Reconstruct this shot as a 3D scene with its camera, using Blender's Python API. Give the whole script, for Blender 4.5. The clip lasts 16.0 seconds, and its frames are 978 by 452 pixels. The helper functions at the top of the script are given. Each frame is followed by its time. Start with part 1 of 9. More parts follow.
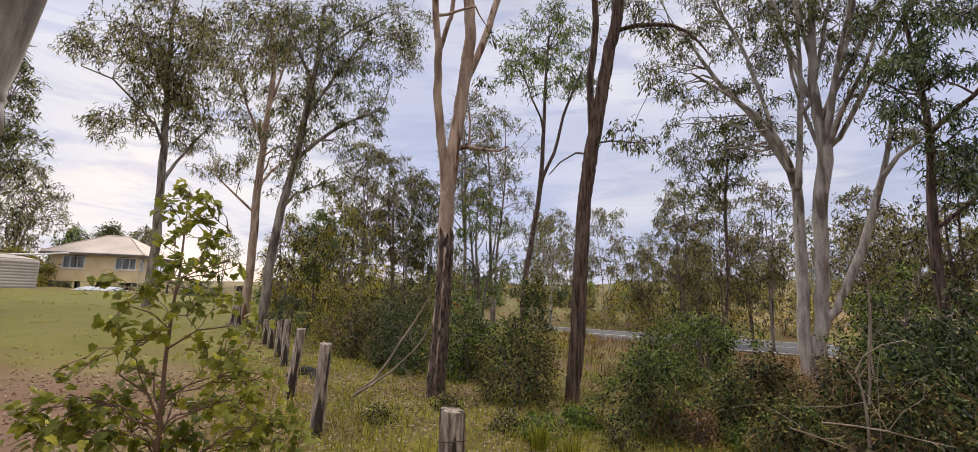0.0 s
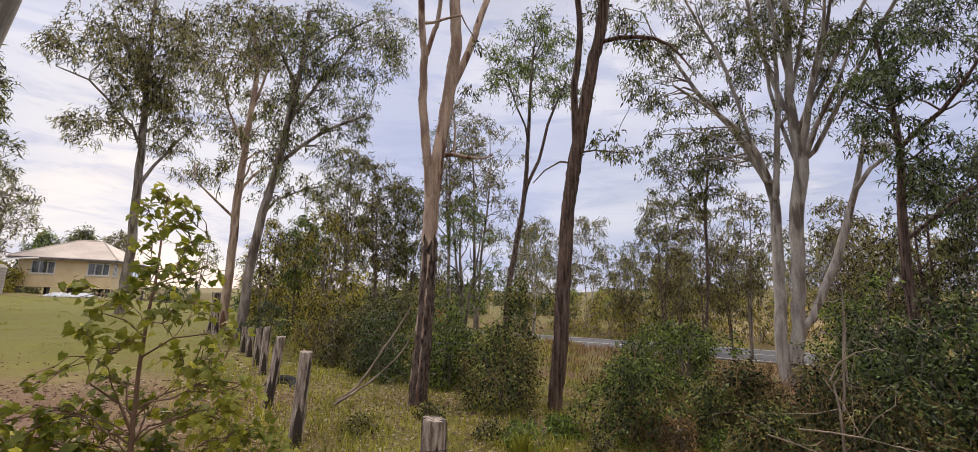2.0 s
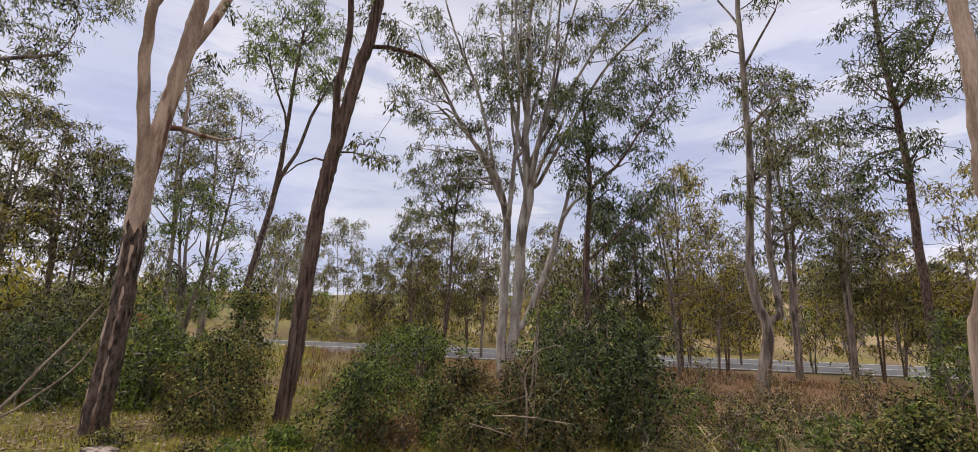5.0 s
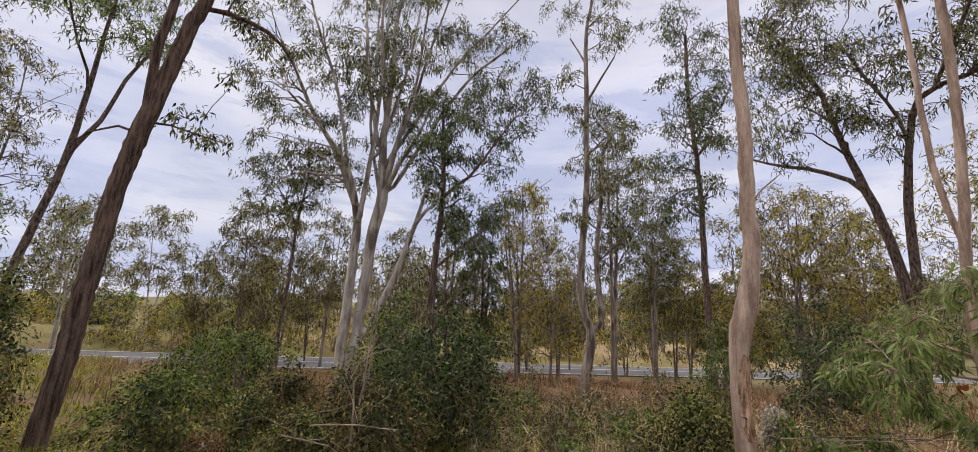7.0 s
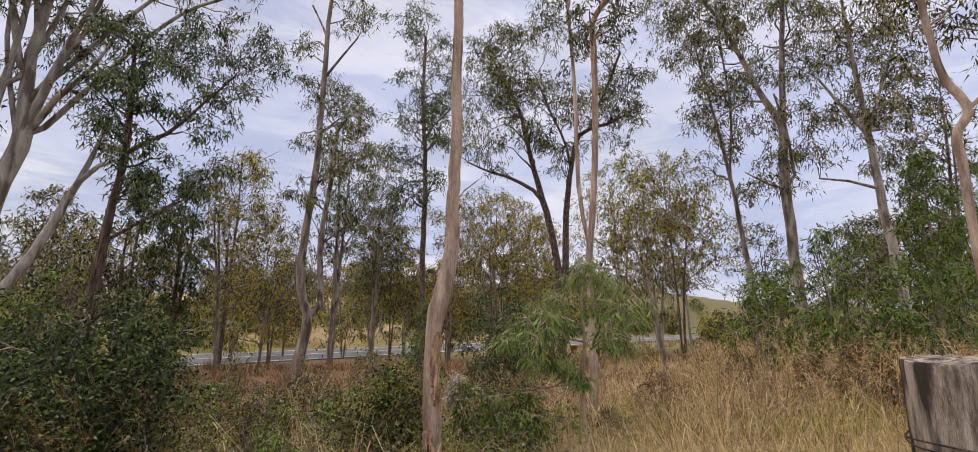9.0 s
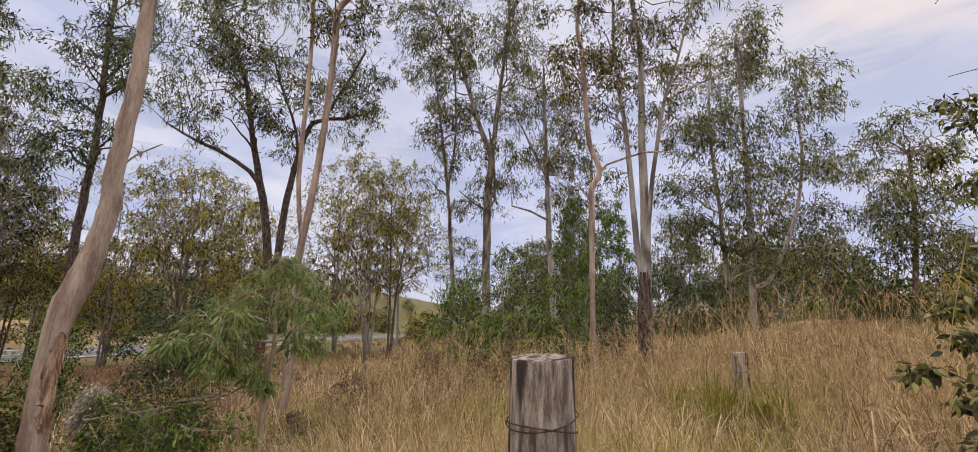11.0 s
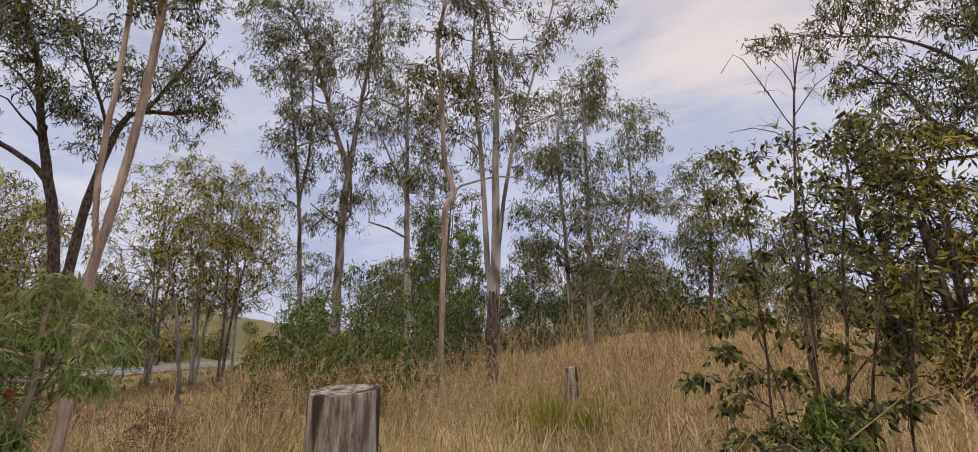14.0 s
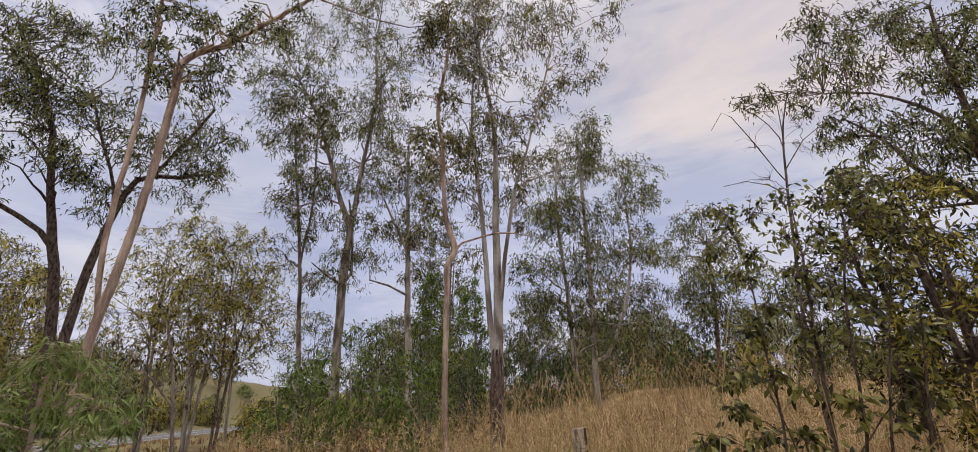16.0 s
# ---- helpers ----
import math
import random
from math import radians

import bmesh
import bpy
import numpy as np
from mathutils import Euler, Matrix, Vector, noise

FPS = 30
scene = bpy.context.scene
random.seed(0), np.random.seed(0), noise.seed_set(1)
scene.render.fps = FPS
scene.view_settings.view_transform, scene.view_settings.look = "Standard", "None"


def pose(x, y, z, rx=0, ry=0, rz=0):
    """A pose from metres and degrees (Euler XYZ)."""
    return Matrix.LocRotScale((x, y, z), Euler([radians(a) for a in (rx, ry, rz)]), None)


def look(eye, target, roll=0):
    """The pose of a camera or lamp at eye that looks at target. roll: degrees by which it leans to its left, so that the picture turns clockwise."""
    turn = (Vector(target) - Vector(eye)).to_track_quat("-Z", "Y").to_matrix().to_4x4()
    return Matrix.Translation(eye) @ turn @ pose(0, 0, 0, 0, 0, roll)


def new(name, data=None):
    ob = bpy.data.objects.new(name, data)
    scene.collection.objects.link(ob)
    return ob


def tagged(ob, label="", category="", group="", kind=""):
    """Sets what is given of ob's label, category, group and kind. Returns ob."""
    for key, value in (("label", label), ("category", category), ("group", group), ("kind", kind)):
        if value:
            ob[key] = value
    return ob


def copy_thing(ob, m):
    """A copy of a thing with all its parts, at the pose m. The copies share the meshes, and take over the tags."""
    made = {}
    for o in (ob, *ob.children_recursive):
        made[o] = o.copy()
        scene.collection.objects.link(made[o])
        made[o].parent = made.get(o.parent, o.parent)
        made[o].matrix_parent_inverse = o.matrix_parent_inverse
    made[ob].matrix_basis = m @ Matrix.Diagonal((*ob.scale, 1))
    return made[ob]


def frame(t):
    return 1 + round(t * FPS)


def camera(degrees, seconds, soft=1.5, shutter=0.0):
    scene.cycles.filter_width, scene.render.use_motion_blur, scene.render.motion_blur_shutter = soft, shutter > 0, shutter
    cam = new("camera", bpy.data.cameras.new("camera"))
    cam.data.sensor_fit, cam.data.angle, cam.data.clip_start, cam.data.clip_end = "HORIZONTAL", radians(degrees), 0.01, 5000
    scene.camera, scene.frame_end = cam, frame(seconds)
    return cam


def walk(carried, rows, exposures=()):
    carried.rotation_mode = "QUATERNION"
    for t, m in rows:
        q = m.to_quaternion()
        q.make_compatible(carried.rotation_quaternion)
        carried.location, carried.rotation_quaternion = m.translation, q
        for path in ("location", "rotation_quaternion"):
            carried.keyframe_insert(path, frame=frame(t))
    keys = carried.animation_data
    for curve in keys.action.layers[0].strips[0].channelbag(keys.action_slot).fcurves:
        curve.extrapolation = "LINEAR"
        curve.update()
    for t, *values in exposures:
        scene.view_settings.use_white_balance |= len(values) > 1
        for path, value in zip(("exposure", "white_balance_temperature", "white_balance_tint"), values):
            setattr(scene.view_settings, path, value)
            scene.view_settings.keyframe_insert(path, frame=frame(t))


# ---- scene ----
cam = camera(92.92, 16.0, soft=0.8)
walk(cam, [
    (0.0, pose(0.000, -0.025, 1.499, 98.55, -1.71, 0.93)),
    (0.5, pose(0.001, -0.023, 1.497, 98.73, -1.71, 0.38)),
    (1.0, pose(0.000, -0.021, 1.496, 98.98, -1.60, -0.07)),
    (1.5, pose(-0.001, -0.023, 1.498, 99.22, -1.72, -0.63)),
    (2.0, pose(-0.000, -0.029, 1.499, 99.54, -1.87, -1.08)),
    (2.5, pose(0.005, -0.035, 1.499, 99.71, -2.05, -1.45)),
    (3.0, pose(0.020, -0.038, 1.502, 99.82, -2.37, -2.50)),
    (3.5, pose(0.045, -0.037, 1.504, 99.70, -2.72, -6.58)),
    (4.0, pose(0.077, -0.044, 1.506, 100.05, -2.95, -13.12)),
    (4.5, pose(0.111, -0.072, 1.509, 100.61, -2.30, -22.97)),
    (5.0, pose(0.131, -0.104, 1.514, 101.00, -2.17, -30.41)),
    (5.2, pose(0.134, -0.112, 1.516, 100.96, -2.38, -32.32)),
    (7.3, pose(0.307, -0.102, 1.463, 102.64, -2.68, -51.30)),
    (7.5, pose(0.303, -0.108, 1.464, 102.41, -2.72, -53.33)),
    (8.0, pose(0.288, -0.135, 1.469, 102.46, -2.25, -59.41)),
    (8.5, pose(0.276, -0.183, 1.473, 102.09, -1.26, -68.96)),
    (9.0, pose(0.282, -0.236, 1.474, 101.68, -0.66, -80.97)),
    (9.5, pose(0.300, -0.280, 1.475, 101.72, -0.88, -88.85)),
    (10.0, pose(0.317, -0.306, 1.476, 101.86, -1.74, -97.22)),
    (10.2, pose(0.320, -0.312, 1.477, 101.96, -1.74, -100.61)),
    (12.3, pose(0.327, -0.598, 1.513, 102.85, -0.51, -128.05)),
    (12.5, pose(0.324, -0.599, 1.513, 103.22, -0.46, -128.27)),
    (13.0, pose(0.317, -0.603, 1.516, 103.86, 0.08, -129.24)),
    (13.5, pose(0.307, -0.605, 1.518, 103.98, 0.22, -130.05)),
    (14.0, pose(0.296, -0.599, 1.520, 104.46, 0.54, -131.11)),
    (14.5, pose(0.286, -0.584, 1.521, 107.62, 0.67, -132.28)),
    (15.0, pose(0.279, -0.564, 1.524, 109.20, 0.88, -133.05)),
    (15.5, pose(0.274, -0.547, 1.531, 110.40, 1.51, -132.38)),
    (16.0, pose(0.271, -0.539, 1.537, 111.18, 1.66, -130.78)),
], ((0, 0.02), (5.0, 0.06), (7.5, 0.08), (10.2, 0.08), (12.4, -0.10), (14.0, -0.12), (16.0, -0.16)))

# ---- sky and light ----
SUN_AZ, SUN_EL = 34.0, 9.0
world = bpy.data.worlds.new("sky")
scene.world = world
world.use_nodes = True
wn, wl = world.node_tree.nodes, world.node_tree.links
wn.clear()


def wnode(kind, **sets):
    n = wn.new(kind)
    for k, v in sets.items():
        n.inputs[k].default_value = v
    return n


coords = wn.new("ShaderNodeTexCoord")
sky = wn.new("ShaderNodeTexSky")
sky.sky_type = "NISHITA"
sky.sun_disc = False
sky.sun_elevation = radians(SUN_EL)
sky.sun_rotation = radians(-SUN_AZ)
sky_gain = wn.new("ShaderNodeMix")
sky_gain.data_type, sky_gain.blend_type = "RGBA", "MULTIPLY"
sky_gain.inputs[0].default_value = 1.0
sky_gain.inputs[7].default_value = (0.085, 0.085, 0.085, 1)
wl.new(sky.outputs[0], sky_gain.inputs[6])
# cloud deck: flattened direction, two scales of noise
flat = wn.new("ShaderNodeMapping")
flat.inputs["Scale"].default_value = (1.0, 1.0, 2.2)
flat.inputs["Location"].default_value = (0.35, 0.1, 0.2)
wl.new(coords.outputs["Generated"], flat.inputs[0])
billow = wnode("ShaderNodeTexNoise", Scale=1.7, Detail=7.0, Roughness=0.55, Distortion=0.5)
wl.new(flat.outputs[0], billow.inputs["Vector"])
cover = wn.new("ShaderNodeMapRange")
cover.inputs[1].default_value, cover.inputs[2].default_value = 0.36, 0.62
wl.new(billow.outputs[0], cover.inputs[0])
shade = wnode("ShaderNodeTexNoise", Scale=2.6, Detail=5.0, Roughness=0.5, Distortion=0.4)
wl.new(flat.outputs[0], shade.inputs["Vector"])
rise = wn.new("ShaderNodeSeparateXYZ")
wl.new(coords.outputs["Generated"], rise.inputs[0])
air = wn.new("ShaderNodeValToRGB")
air.color_ramp.elements[0].position, air.color_ramp.elements[0].color = 0.02, (0.57, 0.61, 0.80, 1)
air.color_ramp.elements[1].position, air.color_ramp.elements[1].color = 0.62, (0.69, 0.69, 0.83, 1)
mid_air = air.color_ramp.elements.new(0.26)
mid_air.color = (0.57, 0.615, 0.85, 1)
wl.new(rise.outputs[2], air.inputs[0])
billow_white = wn.new("ShaderNodeMapRange")
billow_white.inputs[1].default_value, billow_white.inputs[2].default_value = 0.43, 0.66
billow_white.inputs[4].default_value = 0.85
wl.new(shade.outputs[0], billow_white.inputs[0])
cloud_ramp = wn.new("ShaderNodeMix")
cloud_ramp.data_type = "RGBA"
cloud_ramp.inputs[7].default_value = (0.88, 0.86, 0.95, 1)
wl.new(billow_white.outputs[0], cloud_ramp.inputs[0])
wl.new(air.outputs[0], cloud_ramp.inputs[6])
# the glow where the low sun stands behind the deck
sun_dir = Vector((-math.sin(radians(SUN_AZ)) * math.cos(radians(SUN_EL)), math.cos(radians(SUN_AZ)) * math.cos(radians(SUN_EL)), math.sin(radians(SUN_EL))))
toward = wn.new("ShaderNodeVectorMath")
toward.operation = "DOT_PRODUCT"
toward.inputs[1].default_value = sun_dir
wl.new(coords.outputs["Generated"], toward.inputs[0])
glow = wn.new("ShaderNodeMapRange")
glow.interpolation_type = "SMOOTHSTEP"
glow.inputs[1].default_value, glow.inputs[2].default_value = 0.91, 1.0
wl.new(toward.outputs["Value"], glow.inputs[0])
glow_amount = wn.new("ShaderNodeMath")
glow_amount.operation = "MULTIPLY"
glow_amount.inputs[1].default_value = 0.55
wl.new(glow.outputs[0], glow_amount.inputs[0])
lit_cloud = wn.new("ShaderNodeMix")
lit_cloud.data_type = "RGBA"
lit_cloud.inputs[7].default_value = (1.0, 0.95, 0.92, 1)
wl.new(glow_amount.outputs[0], lit_cloud.inputs[0])
wl.new(cloud_ramp.outputs[2], lit_cloud.inputs[6])
# flat grey-blue bars of cloud low down
bars_map = wn.new("ShaderNodeMapping")
bars_map.inputs["Scale"].default_value = (1.6, 1.6, 9.0)
wl.new(coords.outputs["Generated"], bars_map.inputs[0])
bars = wnode("ShaderNodeTexNoise", Scale=2.1, Detail=6.0, Roughness=0.6, Distortion=0.7)
wl.new(bars_map.outputs[0], bars.inputs["Vector"])
bars_cut = wn.new("ShaderNodeMapRange")
bars_cut.inputs[1].default_value, bars_cut.inputs[2].default_value = 0.50, 0.62
bars_cut.inputs[4].default_value = 0.62
wl.new(bars.outputs[0], bars_cut.inputs[0])
barred = wn.new("ShaderNodeMix")
barred.data_type = "RGBA"
barred.inputs[7].default_value = (0.47, 0.52, 0.75, 1)
wl.new(bars_cut.outputs[0], barred.inputs[0])
wl.new(lit_cloud.outputs[2], barred.inputs[6])
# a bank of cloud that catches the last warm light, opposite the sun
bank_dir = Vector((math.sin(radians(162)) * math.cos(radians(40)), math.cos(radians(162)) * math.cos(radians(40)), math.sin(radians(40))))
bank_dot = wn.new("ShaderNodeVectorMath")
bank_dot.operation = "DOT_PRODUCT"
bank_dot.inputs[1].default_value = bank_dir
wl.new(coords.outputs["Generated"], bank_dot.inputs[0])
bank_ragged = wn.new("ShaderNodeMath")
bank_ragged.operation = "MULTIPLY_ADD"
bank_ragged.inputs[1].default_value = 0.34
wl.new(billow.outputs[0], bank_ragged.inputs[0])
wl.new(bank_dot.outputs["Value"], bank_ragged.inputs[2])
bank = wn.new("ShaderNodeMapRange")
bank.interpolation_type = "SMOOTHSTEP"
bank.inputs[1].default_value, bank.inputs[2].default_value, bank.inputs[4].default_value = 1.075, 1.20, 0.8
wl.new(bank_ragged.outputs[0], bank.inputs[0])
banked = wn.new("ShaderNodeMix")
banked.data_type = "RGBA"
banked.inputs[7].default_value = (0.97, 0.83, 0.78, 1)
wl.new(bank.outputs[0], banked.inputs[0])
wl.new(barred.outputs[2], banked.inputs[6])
blend = wn.new("ShaderNodeMix")
blend.data_type = "RGBA"
cover_amount = wn.new("ShaderNodeMapRange")
cover_amount.inputs[3].default_value, cover_amount.inputs[4].default_value = 0.80, 0.98
wl.new(cover.outputs[0], cover_amount.inputs[0])
wl.new(cover_amount.outputs[0], blend.inputs[0])
wl.new(sky_gain.outputs[2], blend.inputs[6])
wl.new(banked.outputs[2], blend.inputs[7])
# an overcast sky is brightest overhead, here raised sixfold as fill above the view
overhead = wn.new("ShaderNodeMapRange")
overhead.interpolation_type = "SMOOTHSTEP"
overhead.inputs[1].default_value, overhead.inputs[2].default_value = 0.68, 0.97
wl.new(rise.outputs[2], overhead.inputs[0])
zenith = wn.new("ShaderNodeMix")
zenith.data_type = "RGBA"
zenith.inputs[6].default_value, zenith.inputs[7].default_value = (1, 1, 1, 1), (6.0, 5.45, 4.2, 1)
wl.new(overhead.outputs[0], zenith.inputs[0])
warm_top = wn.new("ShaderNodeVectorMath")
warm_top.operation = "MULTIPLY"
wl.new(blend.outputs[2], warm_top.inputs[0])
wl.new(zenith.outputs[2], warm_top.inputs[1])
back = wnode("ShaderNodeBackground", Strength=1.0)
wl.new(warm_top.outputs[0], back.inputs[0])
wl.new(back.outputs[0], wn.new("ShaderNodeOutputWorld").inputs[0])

sun = new("sun", bpy.data.lights.new("sun", "SUN"))
sun.data.energy, sun.data.angle, sun.data.color = 1.5, radians(25), (1.0, 0.84, 0.66)
sun.matrix_world = look((0, 0, 30), Vector((0, 0, 30)) - sun_dir)


# ---- materials ----
def mat(name, dark, light, scale=4.0, rough=0.85, bump=0.3, stretch=(1, 1, 1), object_random=0.0, island=0.0,
        translucent=0.0, metal=0.0, spots=None, spot_scale=1.2, spot_cut=(0.52, 0.62), fine=0.35, bump_dist=0.02):
    """Two-scale procedural surface: large patches between two colours, fine grain, optional spots, bump."""
    m = bpy.data.materials.new(name)
    m.use_nodes = True
    nt = m.node_tree
    n, l = nt.nodes, nt.links
    n.clear()
    o = n.new("ShaderNodeOutputMaterial")
    b = n.new("ShaderNodeBsdfPrincipled")
    b.inputs["Roughness"].default_value = rough
    b.inputs["Metallic"].default_value = metal
    b.inputs["Specular IOR Level"].default_value = 0.45 if translucent else 0.3
    co = n.new("ShaderNodeTexCoord")
    mp = n.new("ShaderNodeMapping")
    mp.inputs["Scale"].default_value = stretch
    l.new(co.outputs["Object"], mp.inputs[0])
    big = n.new("ShaderNodeTexNoise")
    big.inputs["Scale"].default_value, big.inputs["Detail"].default_value = scale, 5
    l.new(mp.outputs[0], big.inputs["Vector"])
    small = n.new("ShaderNodeTexNoise")
    small.inputs["Scale"].default_value, small.inputs["Detail"].default_value, small.inputs["Roughness"].default_value = scale * 9, 6, 0.7
    l.new(mp.outputs[0], small.inputs["Vector"])
    mixv = n.new("ShaderNodeMix")
    mixv.inputs[0].default_value = fine
    l.new(big.outputs[0], mixv.inputs[2])
    l.new(small.outputs[0], mixv.inputs[3])
    value = mixv.outputs[0]
    for amount, kind, sock in ((object_random, "ShaderNodeObjectInfo", "Random"), (island, "ShaderNodeNewGeometry", "Random Per Island")):
        if amount:
            src = n.new(kind)
            mr = n.new("ShaderNodeMapRange")
            mr.inputs[3].default_value, mr.inputs[4].default_value = -amount, amount
            l.new(src.outputs[sock], mr.inputs[0])
            ad = n.new("ShaderNodeMath")
            ad.operation = "ADD"
            l.new(value, ad.inputs[0])
            l.new(mr.outputs[0], ad.inputs[1])
            value = ad.outputs[0]
    ramp = n.new("ShaderNodeValToRGB")
    spread = 0.17 if island or object_random else 0.09
    ramp.color_ramp.elements[0].position, ramp.color_ramp.elements[0].color = 0.5 - spread, (*dark, 1)
    ramp.color_ramp.elements[1].position, ramp.color_ramp.elements[1].color = 0.5 + spread, (*light, 1)
    l.new(value, ramp.inputs[0])
    col = ramp.outputs[0]
    if spots:
        sp = n.new("ShaderNodeTexNoise")
        sp.inputs["Scale"].default_value, sp.inputs["Detail"].default_value = spot_scale, 4
        l.new(mp.outputs[0], sp.inputs["Vector"])
        mr = n.new("ShaderNodeMapRange")
        mr.inputs[1].default_value, mr.inputs[2].default_value = spot_cut
        l.new(sp.outputs[0], mr.inputs[0])
        mx = n.new("ShaderNodeMix")
        mx.data_type = "RGBA"
        mx.inputs[7].default_value = (*spots, 1)
        l.new(mr.outputs[0], mx.inputs[0])
        l.new(col, mx.inputs[6])
        col = mx.outputs[2]
    l.new(col, b.inputs["Base Color"])
    if bump:
        bp = n.new("ShaderNodeBump")
        bp.inputs["Strength"].default_value, bp.inputs["Distance"].default_value = bump, bump_dist
        l.new(value if not island else small.outputs[0], bp.inputs["Height"])
        l.new(bp.outputs[0], b.inputs["Normal"])
    if translucent:
        tr = n.new("ShaderNodeBsdfTranslucent")
        l.new(col, tr.inputs[0])
        ms = n.new("ShaderNodeMixShader")
        ms.inputs[0].default_value = translucent
        l.new(b.outputs[0], ms.inputs[1])
        l.new(tr.outputs[0], ms.inputs[2])
        l.new(ms.outputs[0], o.inputs[0])
    else:
        l.new(b.outputs[0], o.inputs[0])
    return m


BARK = {
    "pale": mat("smooth_pale_bark", (0.22, 0.19, 0.17), (0.50, 0.46, 0.42), 8.0, 0.7, 0.35, (1, 1, 0.2), spots=(0.15, 0.12, 0.10), spot_scale=4.5, spot_cut=(0.54, 0.62)),
    "tan": mat("peeling_tan_bark", (0.25, 0.17, 0.13), (0.56, 0.43, 0.34), 9.0, 0.7, 0.4, (1, 1, 0.18), spots=(0.14, 0.07, 0.045), spot_scale=4.0, spot_cut=(0.57, 0.63)),
    "pink": mat("pinkish_bark", (0.24, 0.165, 0.13), (0.56, 0.43, 0.35), 10.0, 0.8, 0.6, (1, 1, 0.16), spots=(0.12, 0.065, 0.045), spot_scale=5.0, spot_cut=(0.53, 0.62)),
    "dark": mat("furrowed_dark_bark", (0.028, 0.020, 0.017), (0.27, 0.195, 0.165), 26.0, 0.95, 1.0, (1, 1, 0.35), bump_dist=0.06, fine=0.5),
    "brown": mat("rough_brown_bark", (0.040, 0.024, 0.019), (0.27, 0.185, 0.15), 30.0, 0.95, 1.0, (1, 1, 0.10), bump_dist=0.06, fine=0.45),
    "grey": mat("grey_bark", (0.13, 0.105, 0.09), (0.36, 0.31, 0.275), 9.0, 0.85, 0.6, (1, 1, 0.2), spots=(0.09, 0.07, 0.058), spot_scale=5.0, spot_cut=(0.52, 0.62)),
}
LEAF = {
    "gum": mat("gum_leaves", (0.018, 0.022, 0.008), (0.230, 0.240, 0.070), 0.6, 0.55, 0, island=0.42, translucent=0.4),
    "dull": mat("dull_gum_leaves", (0.026, 0.026, 0.009), (0.275, 0.250, 0.078), 0.6, 0.55, 0, island=0.42, translucent=0.4),
    "green": mat("fresh_green_leaves", (0.020, 0.034, 0.006), (0.230, 0.305, 0.052), 0.6, 0.5, 0, island=0.42, translucent=0.32),
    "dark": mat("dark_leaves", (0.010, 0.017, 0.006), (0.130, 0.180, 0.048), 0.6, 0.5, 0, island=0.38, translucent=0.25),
    "olive": mat("olive_yellow_leaves", (0.042, 0.040, 0.007), (0.43, 0.37, 0.062), 0.6, 0.55, 0, island=0.42, translucent=0.42),
    "lime": mat("lime_sapling_leaves", (0.130, 0.160, 0.020), (0.60, 0.57, 0.080), 3.0, 0.5, 0, object_random=0.16, translucent=0.45),
    "shrub": mat("dusty_shrub_leaves", (0.038, 0.029, 0.010), (0.27, 0.205, 0.075), 2.0, 0.5, 0, object_random=0.2, island=0.32, translucent=0.4),
    "vine": mat("vine_leaves", (0.026, 0.029, 0.008), (0.31, 0.295, 0.080), 0.6, 0.6, 0, island=0.42, translucent=0.3),
    "wattle": mat("bright_wattle_leaves", (0.046, 0.080, 0.011), (0.230, 0.315, 0.055), 0.6, 0.5, 0, island=0.42, translucent=0.35),
    "acacia": mat("pale_acacia_leaves", (0.060, 0.095, 0.020), (0.245, 0.325, 0.085), 2.0, 0.5, 0, object_random=0.2, island=0.32, translucent=0.35),
    "near": mat("dark_olive_shrub_leaves", (0.026, 0.030, 0.008), (0.245, 0.245, 0.058), 2.0, 0.4, 0, object_random=0.25, island=0.38, translucent=0.3),
    "bleached": mat("bleached_dead_leaves", (0.34, 0.29, 0.22), (0.66, 0.60, 0.50), 0.6, 0.8, 0, island=0.38, translucent=0.2),
    "dry": mat("withered_stems", (0.098, 0.058, 0.025), (0.42, 0.27, 0.115), 0.6, 0.8, 0, island=0.42, translucent=0.2),
}
GRASS_DRY = mat("dry_grass_blades", (0.25, 0.165, 0.075), (0.70, 0.53, 0.29), 0.35, 0.7, 0, island=0.3, translucent=0.3)
GRASS_GREEN = mat("green_grass_blades", (0.135, 0.145, 0.012), (0.44, 0.41, 0.05), 0.35, 0.65, 0, island=0.2, translucent=0.3)
GRASS_RED = mat("russet_grass_blades", (0.12, 0.068, 0.034), (0.34, 0.21, 0.105), 0.35, 0.75, 0, island=0.2, translucent=0.25)
WEATHERED = mat("weathered_grey_timber", (0.15, 0.115, 0.095), (0.56, 0.475, 0.41), 34.0, 0.95, 1.0, (1, 1, 0.16), spots=(0.055, 0.042, 0.035), spot_scale=11.0, spot_cut=(0.50, 0.56), bump_dist=0.02)
TORN = mat("torn_inner_bark", (0.16, 0.08, 0.05), (0.68, 0.47, 0.32), 30.0, 0.9, 0.8, (1, 1, 0.2))
DEADWOOD = mat("bleached_dead_wood", (0.13, 0.10, 0.08), (0.33, 0.27, 0.21), 5.0, 0.9, 0.4, (1, 1, 0.3))


